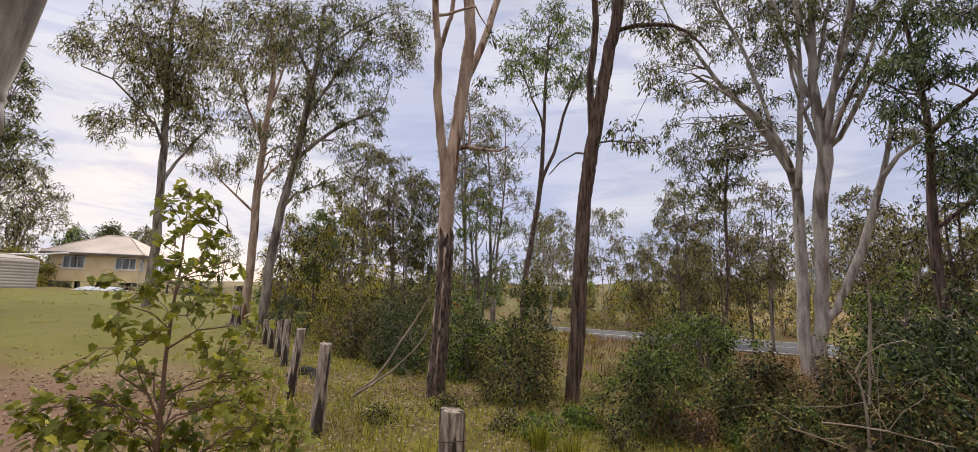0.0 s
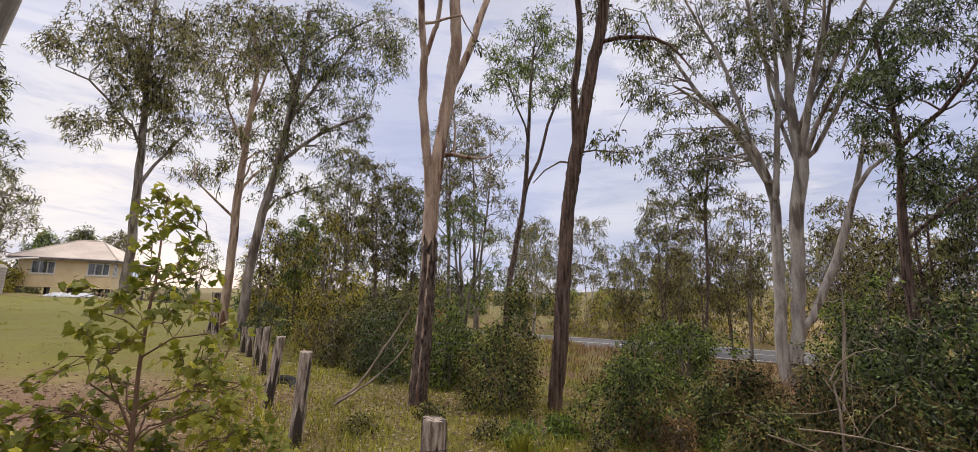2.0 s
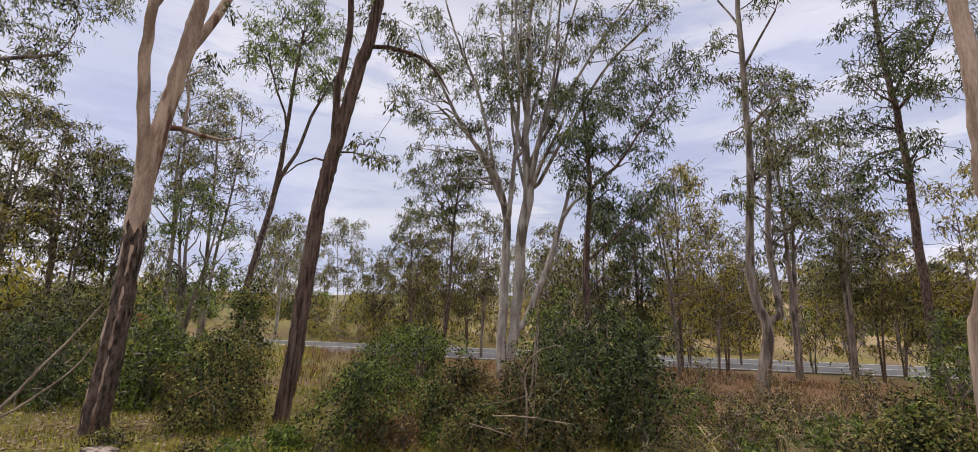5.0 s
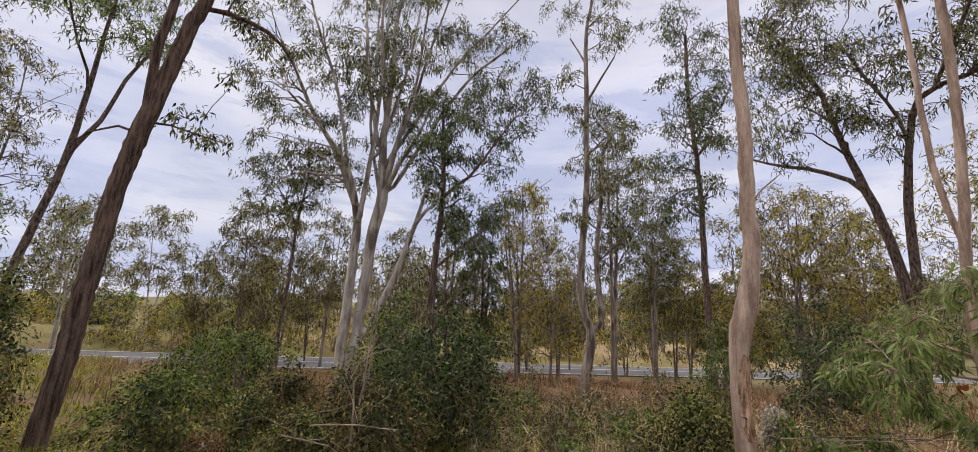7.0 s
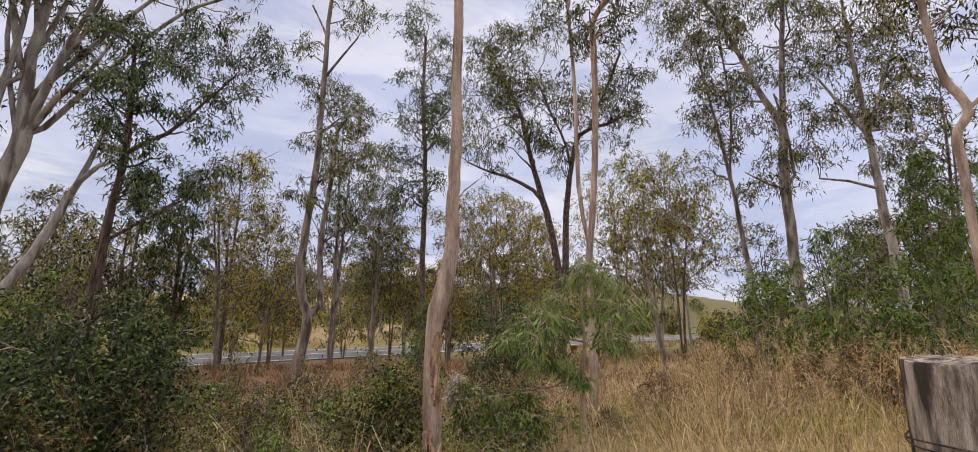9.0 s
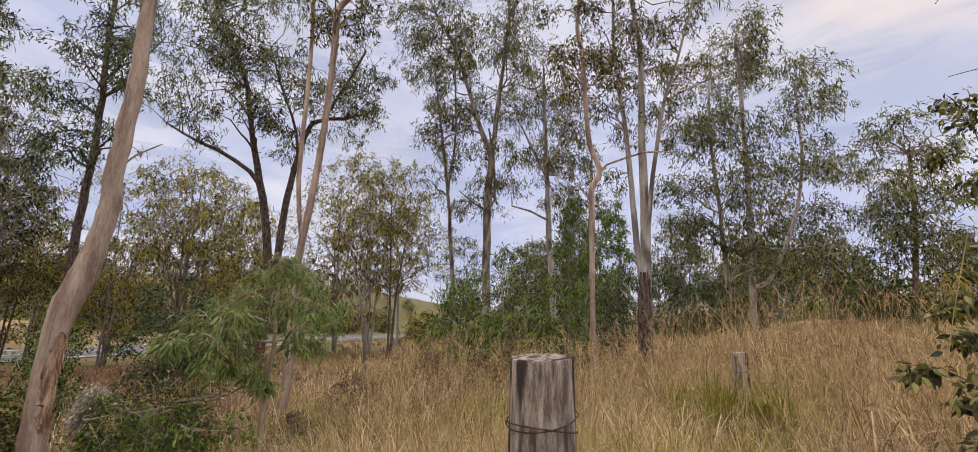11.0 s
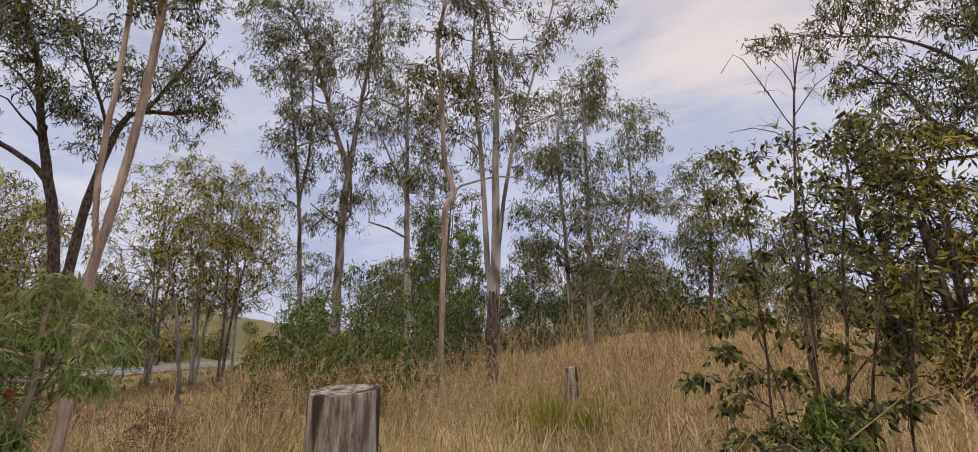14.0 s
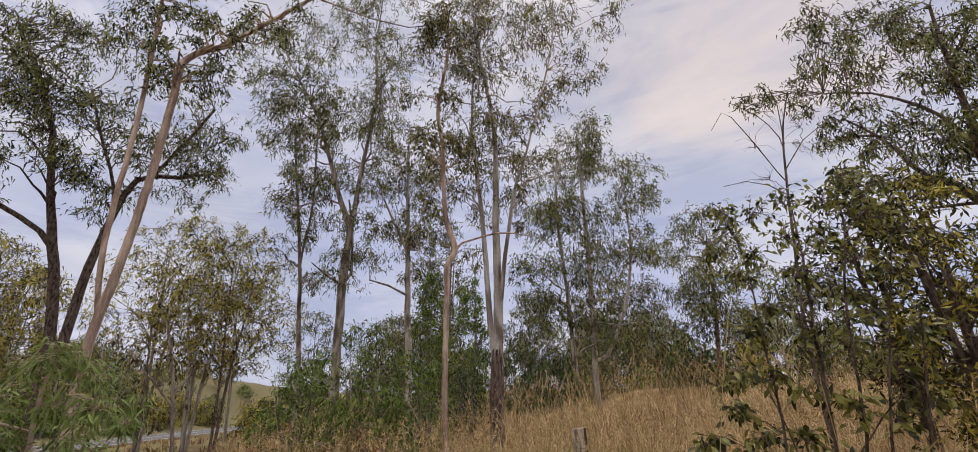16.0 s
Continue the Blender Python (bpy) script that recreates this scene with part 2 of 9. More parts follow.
# ---- mesh building ----
class Maker:
    """Collects tubes, leaves and blades, and links them as one mesh."""

    def __init__(self):
        self.v, self.f4, self.f3, self.count = [], [], [], 0

    def raw(self, v, quads=None, tris=None):
        v = np.asarray(v, float).reshape(-1, 3)
        if quads is not None and len(quads):
            self.f4.append(np.asarray(quads, int) + self.count)
        if tris is not None and len(tris):
            self.f3.append(np.asarray(tris, int) + self.count)
        self.v.append(v)
        self.count += len(v)

    def tube(self, pts, radii, sides=8, lumpy=0.0, rng=None, cap=True, furrow=0.0):
        pts, radii = np.asarray(pts, float), np.asarray(radii, float)
        n = len(pts)
        tan = np.gradient(pts, axis=0)
        tan /= np.linalg.norm(tan, axis=1)[:, None] + 1e-9
        ref = np.array([1.0, 0.13, 0.0]) if abs(tan[0][2]) > 0.5 else np.array([0.0, 0.1, 1.0])
        a = ref - tan * (tan @ ref)[:, None]
        a /= np.linalg.norm(a, axis=1)[:, None] + 1e-9
        b = np.cross(tan, a)
        ang = np.arange(sides) * 2 * math.pi / sides
        r = radii[:, None] * np.ones(sides)
        if furrow and rng is not None:
            ridge = rng.normal(0, 1, sides)
            drift = np.cumsum(rng.normal(0, 0.35, (n, sides)), 0) * 0.35 + rng.normal(0, 0.5, (n, sides))
            r = r * (1 + furrow * np.clip(ridge[None, :] + drift, -1.6, 1.6))
        if lumpy and rng is not None:
            wave = rng.normal(0, lumpy, (n, sides))
            r = r * (1 + 0.6 * wave + 0.4 * np.roll(wave, 1, 0))
        ring = pts[:, None, :] + r[..., None] * (np.cos(ang)[None, :, None] * a[:, None, :] + np.sin(ang)[None, :, None] * b[:, None, :])
        i = np.arange(n - 1)[:, None] * sides
        j = np.arange(sides)[None, :]
        k = (j + 1) % sides
        q = np.stack([i + j, i + k, i + k + sides, i + j + sides], -1).reshape(-1, 4)
        v = ring.reshape(-1, 3)
        t = None
        if cap:
            v = np.vstack([v, pts[-1:]])
            e = (n - 1) * sides
            t = np.stack([np.full(sides, n * sides), e + np.arange(sides), e + (np.arange(sides) + 1) % sides], -1)[:, ::-1]
        self.raw(v, q, t)

    def leaves(self, base, along, length, width, rng, fold=0.25, flat=False):
        """Lance-shaped leaves: a folded kite each, or a single sliver where they stay far off."""
        base, along = np.asarray(base, float), np.asarray(along, float)
        n = len(base)
        along = along / (np.linalg.norm(along, axis=1)[:, None] + 1e-9)
        side = np.cross(along, rng.normal(size=(n, 3)))
        side /= np.linalg.norm(side, axis=1)[:, None] + 1e-9
        up = np.cross(side, along)
        length = np.broadcast_to(np.asarray(length, float).reshape(-1, 1), (n, 1))
        width = np.broadcast_to(np.asarray(width, float).reshape(-1, 1), (n, 1))
        if flat:
            v = np.stack([base - side * width * 0.42, base + side * width * 0.42, base + along * length], 1)
            self.raw(v.reshape(-1, 3), None, np.arange(n)[:, None] * 3 + np.arange(3)[None, :])
            return
        mid = base + along * length * 0.42
        v = np.stack([base, mid + side * width * 0.5 + up * width * fold, base + along * length, mid - side * width * 0.5 + up * width * fold], 1)
        q = np.arange(n)[:, None] * 4 + np.arange(4)[None, :]
        self.raw(v.reshape(-1, 3), q)

    def blades(self, base, lean, height, width, rng):
        """Bent grass blades of two pieces."""
        n = len(base)
        h, w = height[:, None], width[:, None]
        ang = rng.uniform(0, 2 * math.pi, n)
        side = np.stack([np.cos(ang), np.sin(ang), np.zeros(n)], 1)
        up = np.array([0, 0, 1.0])
        p1 = base + up * h * 0.62 + lean * h * 0.22
        p2 = base + up * h * np.clip(0.97 - 0.28 * (lean[:, :2] ** 2).sum(1, keepdims=True), 0.35, 1) + lean * h * 0.85
        v = np.stack([base - side * w, base + side * w, p1 - side * w * 0.75, p1 + side * w * 0.75, p2], 1)
        o = np.arange(n)[:, None] * 5
        self.raw(v.reshape(-1, 3), o + np.array([0, 1, 3, 2]), o + np.array([2, 3, 4]))

    def mesh(self, name, smooth=False):
        me = bpy.data.meshes.new(name)
        v = np.vstack(self.v)
        q = np.vstack(self.f4) if self.f4 else np.zeros((0, 4), int)
        t = np.vstack(self.f3) if self.f3 else np.zeros((0, 3), int)
        me.vertices.add(len(v))
        me.vertices.foreach_set("co", v.ravel())
        loops = np.concatenate([q.ravel(), t.ravel()])
        me.loops.add(len(loops))
        me.loops.foreach_set("vertex_index", loops.astype(np.int32))
        me.polygons.add(len(q) + len(t))
        me.polygons.foreach_set("loop_start", np.concatenate([np.arange(len(q)) * 4, len(q) * 4 + np.arange(len(t)) * 3]).astype(np.int32))
        if smooth:
            me.polygons.foreach_set("use_smooth", np.ones(len(q) + len(t), bool))
        me.update(calc_edges=True)
        return me


def link(name, maker, material, parent=None, label="", smooth=False):
    me = maker.mesh(name, smooth) if isinstance(maker, Maker) else maker
    if material is not None and not me.materials:
        me.materials.append(material)
    ob = new(name, me)
    if parent is not None:
        ob.parent = parent
    if label:
        tagged(ob, label)
    return ob


def part(name, bm, material, parent, label=""):
    me = bpy.data.meshes.new(name)
    bm.to_mesh(me)
    bm.free()
    me.materials.append(material)
    return link(name, me, None, parent, label)


def box(bm, x0, x1, y0, y1, z0, z1, bevel=0.0):
    r = bmesh.ops.create_cube(bm, size=1.0, matrix=Matrix.LocRotScale(((x0 + x1) / 2, (y0 + y1) / 2, (z0 + z1) / 2), None, (x1 - x0, y1 - y0, z1 - z0)))
    if bevel:
        edges = {e for v in r["verts"] for e in v.link_edges}
        bmesh.ops.bevel(bm, geom=list(edges), offset=bevel, segments=2, affect="EDGES")


def empty(name, at, label, category, group="", kind=""):
    ob = new(name)
    ob.location = at
    return tagged(ob, label, category, group, kind)


# ---- ground ----
def polar(az, d):
    return np.array([-math.sin(radians(az)) * d, math.cos(radians(az)) * d])


# direction in degrees to the left of ahead, distance, height
LEVELS = [(0, 0.01, 0.0), (45, 5, 0.1), (45, 15, 0.4), (45, 30, 0.8), (42, 48, 1.05), (45, 110, 2.0), (20, 7, 0.15), (20, 16, 0.3), (15, 40, 0.5),
          (10, 100, 2.0), (0, 7, 0.1), (0, 16, 0.05), (-25, 12, 0.0), (-28, 21, -0.45), (-28, 38, -0.2), (-29, 60, 2.0), (-29, 130, 7.0), (-60, 6, -0.05), (-60, 12, -0.4)]
LEVELS += [(-75, 26, -0.5), (-101, 50, -0.25), (-105, 64, -0.3), (-108, 82, -0.2), (-100, 64, -0.5), (-70, 70, 1.0), (-72, 150, 12.0), (-90, 5, 0.0), (-95, 13, 0.05), (-92, 35, -0.3), (-90, 130, 12.0), (-110, 12, 0.1), (-115, 30, 0.5), (-130, 7, 0.22),
           (-132, 18, 0.65), (-130, 90, 4.0), (-150, 5, 0.5), (-150, 12, 1.35), (-155, 28, 2.3), (-160, 90, 4.0), (180, 5, 0.45), (180, 13, 1.3), (140, 12, 0.8), (140, 60, 2.0), (90, 10, 0.3), (85, 50, 1.5)]
LX = np.array([[*polar(a, d), h, d] for a, d, h in LEVELS])
ROAD_N = polar(-32.0, 1.0)
ROAD_T = np.array([ROAD_N[1], -ROAD_N[0]])
ROAD_NEAR, ROAD_FAR, ROAD_Z = 23.4, 30.2, -0.50


def heights(x, y):
    x, y = np.asarray(x, float), np.asarray(y, float)
    w = np.zeros(x.shape)
    s = np.zeros(x.shape)
    for cx, cy, h, d in LX:
        k = 1.0 / ((x - cx) ** 2 + (y - cy) ** 2 + (0.8 + 0.18 * d) ** 2) ** 1.8 * (1 + d) ** 1.6
        w += k
        s += k * h
    z = s / w
    z = z + 0.05 * np.sin(x * 1.1 + 2 * np.sin(y * 0.7)) * np.sin(y * 0.9 + 1.3 * np.sin(x * 0.5)) + 0.02 * np.sin(x * 3.7 + y * 1.9) * np.sin(y * 4.1 - x)
    u = x * ROAD_N[0] + y * ROAD_N[1]
    mid, half = (ROAD_NEAR + ROAD_FAR) / 2, (ROAD_FAR - ROAD_NEAR) / 2 + 0.7
    v = np.abs(x * ROAD_T[0] + y * ROAD_T[1])
    k = np.clip(((np.abs(u - mid) - half) + np.maximum(0, v - 110) * 0.2) / (4.0 + 0.06 * v), 0, 1)
    k = k * k * (3 - 2 * k)
    return z * k + (ROAD_Z - 0.04) * (1 - k)


def ground_z(x, y):
    return float(heights(np.array([x]), np.array([y]))[0])


def make_ground():
    mk = Maker()
    rings = np.concatenate([[0.0], 0.5 * 1.045 ** np.arange(0, 205)])
    rings = rings[rings < 3600]
    n = 180
    a = np.arange(n) * 2 * math.pi / n
    x = rings[1:, None] * np.sin(a)[None, :]
    y = rings[1:, None] * np.cos(a)[None, :]
    z = heights(x, y)
    far = np.clip((rings[1:] - 160) / 800, 0, 1)[:, None]
    z = z + far * 24 * (0.6 + 0.4 * np.sin(a * 3 + 1)[None, :])
    v = np.stack([x, y, z], -1).reshape(-1, 3)
    v = np.vstack([[[0, 0, ground_z(0, 0)]], v])
    m = len(rings) - 1
    i = np.arange(m - 1)[:, None] * n + 1
    j = np.arange(n)[None, :]
    k = (j + 1) % n
    q = np.stack([i + j, i + n + j, i + n + k, i + k], -1).reshape(-1, 4)
    t = np.stack([np.zeros(n, int), 1 + np.arange(n), 1 + (np.arange(n) + 1) % n], -1)[:, ::-1]
    mk.raw(v, q[:, ::-1], t)
    return mk


def ground_material():
    m = mat("earth_and_turf", (0.09, 0.082, 0.022), (0.215, 0.18, 0.055), 0.9, 0.95, 0.6, fine=0.5, spots=(0.165, 0.105, 0.062), spot_scale=0.55, spot_cut=(0.50, 0.62), bump_dist=0.03)
    nt = m.node_tree
    n, l = nt.nodes, nt.links
    bs = next(q for q in n if q.type == "BSDF_PRINCIPLED")
    base = bs.inputs["Base Color"].links[0].from_socket
    co = n.new("ShaderNodeTexCoord")

    def patch(color, centre, radius, edge, noise_scale, amount, prev):
        """A patch of another soil or sward with a ragged rim."""
        vm = n.new("ShaderNodeVectorMath")
        vm.operation = "DISTANCE"
        vm.inputs[1].default_value = centre
        l.new(co.outputs["Object"], vm.inputs[0])
        ns = n.new("ShaderNodeTexNoise")
        ns.inputs["Scale"].default_value, ns.inputs["Detail"].default_value = noise_scale, 6
        l.new(co.outputs["Object"], ns.inputs["Vector"])
        ma = n.new("ShaderNodeMath")
        ma.operation = "MULTIPLY_ADD"
        ma.inputs[1].default_value = edge * 2
        l.new(ns.outputs[0], ma.inputs[0])
        l.new(vm.outputs["Value"], ma.inputs[2])
        mr = n.new("ShaderNodeMapRange")
        mr.inputs[1].default_value, mr.inputs[2].default_value = radius + edge * 1.35, radius + edge * 0.65
        mr.inputs[3].default_value, mr.inputs[4].default_value = 0.0, amount
        l.new(ma.outputs[0], mr.inputs[0])
        mx = n.new("ShaderNodeMix")
        mx.data_type = "RGBA"
        mx.inputs[7].default_value = (*color, 1)
        l.new(mr.outputs[0], mx.inputs[0])
        l.new(prev, mx.inputs[6])
        return mx.outputs[2]

    c = base
    lawn = polar(42, 27)
    c = patch((0.125, 0.124, 0.011), (*lawn, 0.6), 17, 6, 0.5, 0.8, c)
    bare = polar(45, 7.6)
    c = patch((0.165, 0.098, 0.060), (*bare, 0.2), 2.2, 2.4, 1.1, 0.7, c)
    near_bare = polar(58, 6.3)
    c = patch((0.165, 0.098, 0.066), (*near_bare, 0.2), 2.6, 1.8, 1.6, 0.85, c)
    dry = polar(-150, 17)
    c = patch((0.30, 0.20, 0.10), (*dry, 1.0), 15, 3, 0.8, 0.9, c)
    slope = polar(-52, 90)
    c = patch((0.36, 0.27, 0.155), (*slope, 3.0), 52, 10, 0.15, 0.85, c)
    far_slope = polar(-100, 125)
    c = patch((0.15, 0.13, 0.065), (*far_slope, 4.0), 72, 14, 0.12, 0.8, c)
    ahead = polar(-5, 100)
    c = patch((0.15, 0.135, 0.055), (*ahead, 2.0), 62, 14, 0.12, 0.7, c)
    verge = polar(-62, 17)
    c = patch((0.22, 0.125, 0.075), (*verge, -0.4), 9, 3, 0.7, 0.8, c)
    l.new(c, bs.inputs["Base Color"])
    return m


ground = link("ground", make_ground(), ground_material(), smooth=True)
tagged(ground, "patchy lawn, bare earth and dry grassland", "ground", kind="structure")


def strip(name, u0, u1, t0, t1, z, material, parent=None, steps=2, thick=0.05, label="", kind=""):
    bm = bmesh.new()
    o0 = ROAD_N * u0 + ROAD_T * t0
    for a, b in [(t0 + (t1 - t0) * i / steps, t0 + (t1 - t0) * (i + 1) / steps) for i in range(steps)]:
        c = [ROAD_N * u + ROAD_T * t for u, t in ((u0, a), (u1, a), (u1, b), (u0, b))]
        top = [bm.verts.new((p[0], p[1], z)) for p in c]
        low = [bm.verts.new((p[0], p[1], z - thick)) for p in c]
        bm.faces.new(top[::-1] if (Vector(c[1]) - Vector(c[0])).to_3d().cross((Vector(c[2]) - Vector(c[0])).to_3d()).z < 0 else top)
        for i in range(4):
            bm.faces.new((top[i], top[(i + 1) % 4], low[(i + 1) % 4], low[i]))
    ob = part(name, bm, material, parent, label)
    return ob


ASPHALT = mat("worn_asphalt", (0.075, 0.075, 0.080), (0.15, 0.15, 0.155), 1.2, 0.8, 0.3, fine=0.6)
LINE_PAINT = mat("worn_white_line_paint", (0.45, 0.45, 0.44), (0.78, 0.78, 0.76), 3.0, 0.6, 0.1)
road = strip("road", ROAD_NEAR - 0.5, ROAD_FAR + 0.5, -160, 160, ROAD_Z, ASPHALT, None, 8)
tagged(road, "grey two-lane bitumen road with white lines", "road", kind="structure")
for u in (ROAD_NEAR, (ROAD_NEAR + ROAD_FAR) / 2, ROAD_FAR):
    strip("line_marking", u - 0.07, u + 0.07, -160, 160, ROAD_Z + 0.006, LINE_PAINT, road, 1, 0.004, "white painted line")


# ---- trees ----
tree_seed = [100]


def smooth_path(pts, step):
    """Round a polyline of (x, y, z, r) into short pieces."""
    p = np.asarray(pts, float)
    seg = np.linalg.norm(np.diff(p[:, :3], axis=0), axis=1)
    s = np.concatenate([[0], np.cumsum(seg)])
    m = max(3, int(s[-1] / step))
    u = np.linspace(0, s[-1], m)
    ext = np.vstack([2 * p[0] - p[1], p, 2 * p[-1] - p[-2]])
    out = []
    for q in u:
        i = min(len(seg) - 1, int(np.searchsorted(s, q, "right") - 1))
        t = (q - s[i]) / (seg[i] + 1e-9)
        a, b, c, d = ext[i], ext[i + 1], ext[i + 2], ext[i + 3]
        out.append(0.5 * (2 * b + (c - a) * t + (2 * a - 5 * b + 4 * c - d) * t * t + (3 * b - a - 3 * c + d) * t ** 3))
    out = np.array(out)
    out[:, 3] = np.maximum(np.interp(u, s, p[:, 3]), 0.0014)
    return out


def bent(a, b, rng, sag=0.1, n=6):
    """A wavering way from a to b."""
    a, b = np.asarray(a, float), np.asarray(b, float)
    L = np.linalg.norm(b - a)
    t = np.linspace(0, 1, n)[:, None]
    w = np.cumsum(rng.normal(0, 0.06 * L, (n, 3)), 0)
    w = w - t * w[-1]
    w[0] = 0
    arch = np.sin(t * math.pi) * np.array([0, 0, sag * L])
    return a + (b - a) * t + w * np.sin(t * math.pi) ** 0.5 + arch


def spray(mk_wood, mk_leaf, centre, r, rng, dist, density=1.0, droop=0.8, leaf=1.0, broad=False, squash=0.8):
    """A foliage clump, drawn out along a way of its own: branchlets from its heart, small tufts of hanging leaves about them, gaps between."""
    leaf_len = (0.050 + 0.0066 * dist) * leaf
    leaf_w = leaf_len * 0.24 + 0.003
    if broad:
        leaf_len *= 0.54
        leaf_w = leaf_len * 0.46
    spread = leaf_len * (1.1 if broad else 0.75)
    tufts = min(420, max(6, int(density * (74 if broad else 52) * (r / (0.28 + 0.022 * dist)) ** 1.7)))
    arms = int(np.clip(tufts / 7, 4, 12))
    turn = rng.uniform(0, 2 * math.pi)
    stretch = np.array([1.45, 0.85])
    off = rng.normal(size=(tufts, 3))
    off /= np.linalg.norm(off, axis=1)[:, None]
    off *= (rng.uniform(0.12, 1.2, tufts) ** 0.62)[:, None] * r
    off[:, :2] *= stretch
    off[:, 2] *= squash
    c, s = math.cos(turn), math.sin(turn)
    off = np.stack([c * off[:, 0] - s * off[:, 1], s * off[:, 0] + c * off[:, 1], off[:, 2] - 0.15 * (off[:, 0] ** 2 + off[:, 1] ** 2) / (r + 1e-9)], 1)
    # tufts draw together on the nearest of a few arms
    heads = off[:arms] * 1.05
    near = ((off[:, None, :] - heads[None]) ** 2).sum(2).argmin(1)
    pull = rng.uniform(0.05, 0.5, tufts)[:, None]
    along_arm = np.clip((off * heads[near]).sum(1) / ((heads[near] ** 2).sum(1) + 1e-9), 0.15, 1.0)[:, None]
    on = heads[near] * along_arm
    ends = centre + off * (1 - pull) + on * pull
    k = 4 if dist < 12 else 3
    for e in heads[: arms if dist < 16 else max(3, arms * 2 // 3) if dist < 50 else 3]:
        mk_wood.tube(bent(centre + rng.normal(0, 0.06 * r, 3), centre + e, rng, 0.12, k), np.linspace(0.004 + 0.0006 * dist, 0.0016 + 0.00025 * dist, k), 3, cap=False)
    few = tufts // 5 if dist < 16 else tufts // 10 if dist < 30 else 0
    for a, e in zip((centre + on)[:few], ends[:few]):
        mk_wood.tube([a, (a + e) / 2 + rng.normal(0, 0.03 * r, 3), e], [0.002 + 0.0003 * dist, 0.0016 + 0.0002 * dist, 0.001 + 0.0002 * dist], 3, cap=False)
    per = 9
    n = tufts * per
    base = np.repeat(ends, per, 0) + rng.normal(0, 1, (n, 3)) * np.array([0.6, 0.6, 0.7]) * spread
    along = rng.normal(size=(n, 3)) * (1 - 0.45 * droop) + np.array([0, 0, -1.25 * droop])
    along += np.repeat(off / (r + 1e-9), per, 0) * 0.35
    mk_leaf.leaves(base, along, leaf_len * rng.uniform(0.6, 1.3, n), leaf_w * rng.uniform(0.7, 1.25, n), rng, flat=dist > 8.5)


def gum(label, bark, leaf, limbs, clumps, dist=None, droop=0.8, leaf_size=1.0, density=1.0, stocking=0.0, name="gum_tree", group="gum trees", grounded=True, category="tree", tangle=0, fill=1.0, scar=()):
    """A tree from its main limbs (x, y, z, r) and its foliage clumps (x, y, z, r, thickness)."""
    tree_seed[0] += 1
    rng = np.random.default_rng(tree_seed[0])
    limbs = [list(q) for q in limbs]
    x, y, z, r = limbs[0][0]
    if grounded:
        g = ground_z(x, y)
        if z > g + 0.25:
            x1, y1, z1, r1 = limbs[0][1]
            k = min(1.0, (z - g) / max(0.5, z1 - z)) * 0.5
            limbs[0].insert(0, (x + (x - x1) * k, y + (y - y1) * k, g + 0.05, r * 1.15))
        bx, by, bz, br = limbs[0][0]
        limbs[0].insert(0, (bx, by, g - 0.25, br * 1.25))
        base = (bx, by, g)
    else:
        base = (x, y, z)
    dist = dist or math.hypot(base[0], base[1])
    if density > 1.3 and name == "gum_tree" and dist > 9:
        clumps, density = [(c[0], c[1], c[2], c[3] * 1.4, c[4]) for c in clumps], density * 0.5
    thing = empty(name, base, label, category, group)
    shift = -np.array(base)
    wood, twig, crown = Maker(), Maker(), Maker()
    lower, branchlets = Maker(), Maker()
    samples = []
    for i, q in enumerate(limbs):
        if i and samples:
            A = np.vstack(samples)
            gap = np.linalg.norm(A[:, :3] - np.array(q[0][:3]), axis=1) + np.maximum(0, A[:, 2] - q[0][2])
            s = A[int(gap.argmin())]
            g = ground_z(q[0][0], q[0][1])
            if gap.min() < (0.25 + 0.022 * dist if q[0][2] - g > 1.3 else 0.1) or not grounded or q[0][2] - g > 2.6:
                q = [(s[0], s[1], s[2] - 0.05, min(s[3] * 0.8, q[0][3] * 1.1))] + list(q)
            elif q[0][2] - g > 0.1:
                q = [(q[0][0] + 0.15 * (x - q[0][0]), q[0][1] + 0.15 * (y - q[0][1]), g - 0.2, q[0][3] * 1.15)] + list(q)
        p = smooth_path(q, max(0.07, 0.012 * dist) if i == 0 and dist < 9.5 else max(0.12, 0.03 * dist))
        p[1:-1, :3] += rng.normal(0, 0.05 if i == 0 and dist < 9.5 else 0.10, (len(p) - 2, 3)) * p[1:-1, 3:4]
        sides = 22 if i == 0 and dist < 9.5 else 12 if p[0, 3] * 745 / dist > 7 else 8 if p[0, 3] * 745 / dist > 3 else 6
        if i == 0 and stocking:
            k = int((p[:, 2] < base[2] + stocking).sum())
            if 2 < k < len(p):
                rough = p[: k + 3].copy()
                rough[:, 3] *= np.concatenate([np.full(len(rough) - 3, 1.07), [1.04, 1.0, 0.93]])[: len(rough)]
                lower.tube(rough[:, :3] + shift, rough[:, 3], 26, 0.03, rng, True, 0.055)
        if i == 0:
            wood.tube(p[:, :3] + shift, p[:, 3], sides, 0.02, rng, True, (0.05 if bark in ("brown", "dark") else 0.018) if dist < 9.5 else 0.0)
        else:
            bough = Maker()
            bough.tube(p[:, :3] + shift, p[:, 3], sides, 0.03, rng)
            link("limb" if category == "tree" else "stem", bough, BARK[bark], thing, smooth=True)
        samples.append(p)
    S = np.vstack([p[int(len(p) * (0.45 if i == 0 else 0.25)):] for i, p in enumerate(samples)])
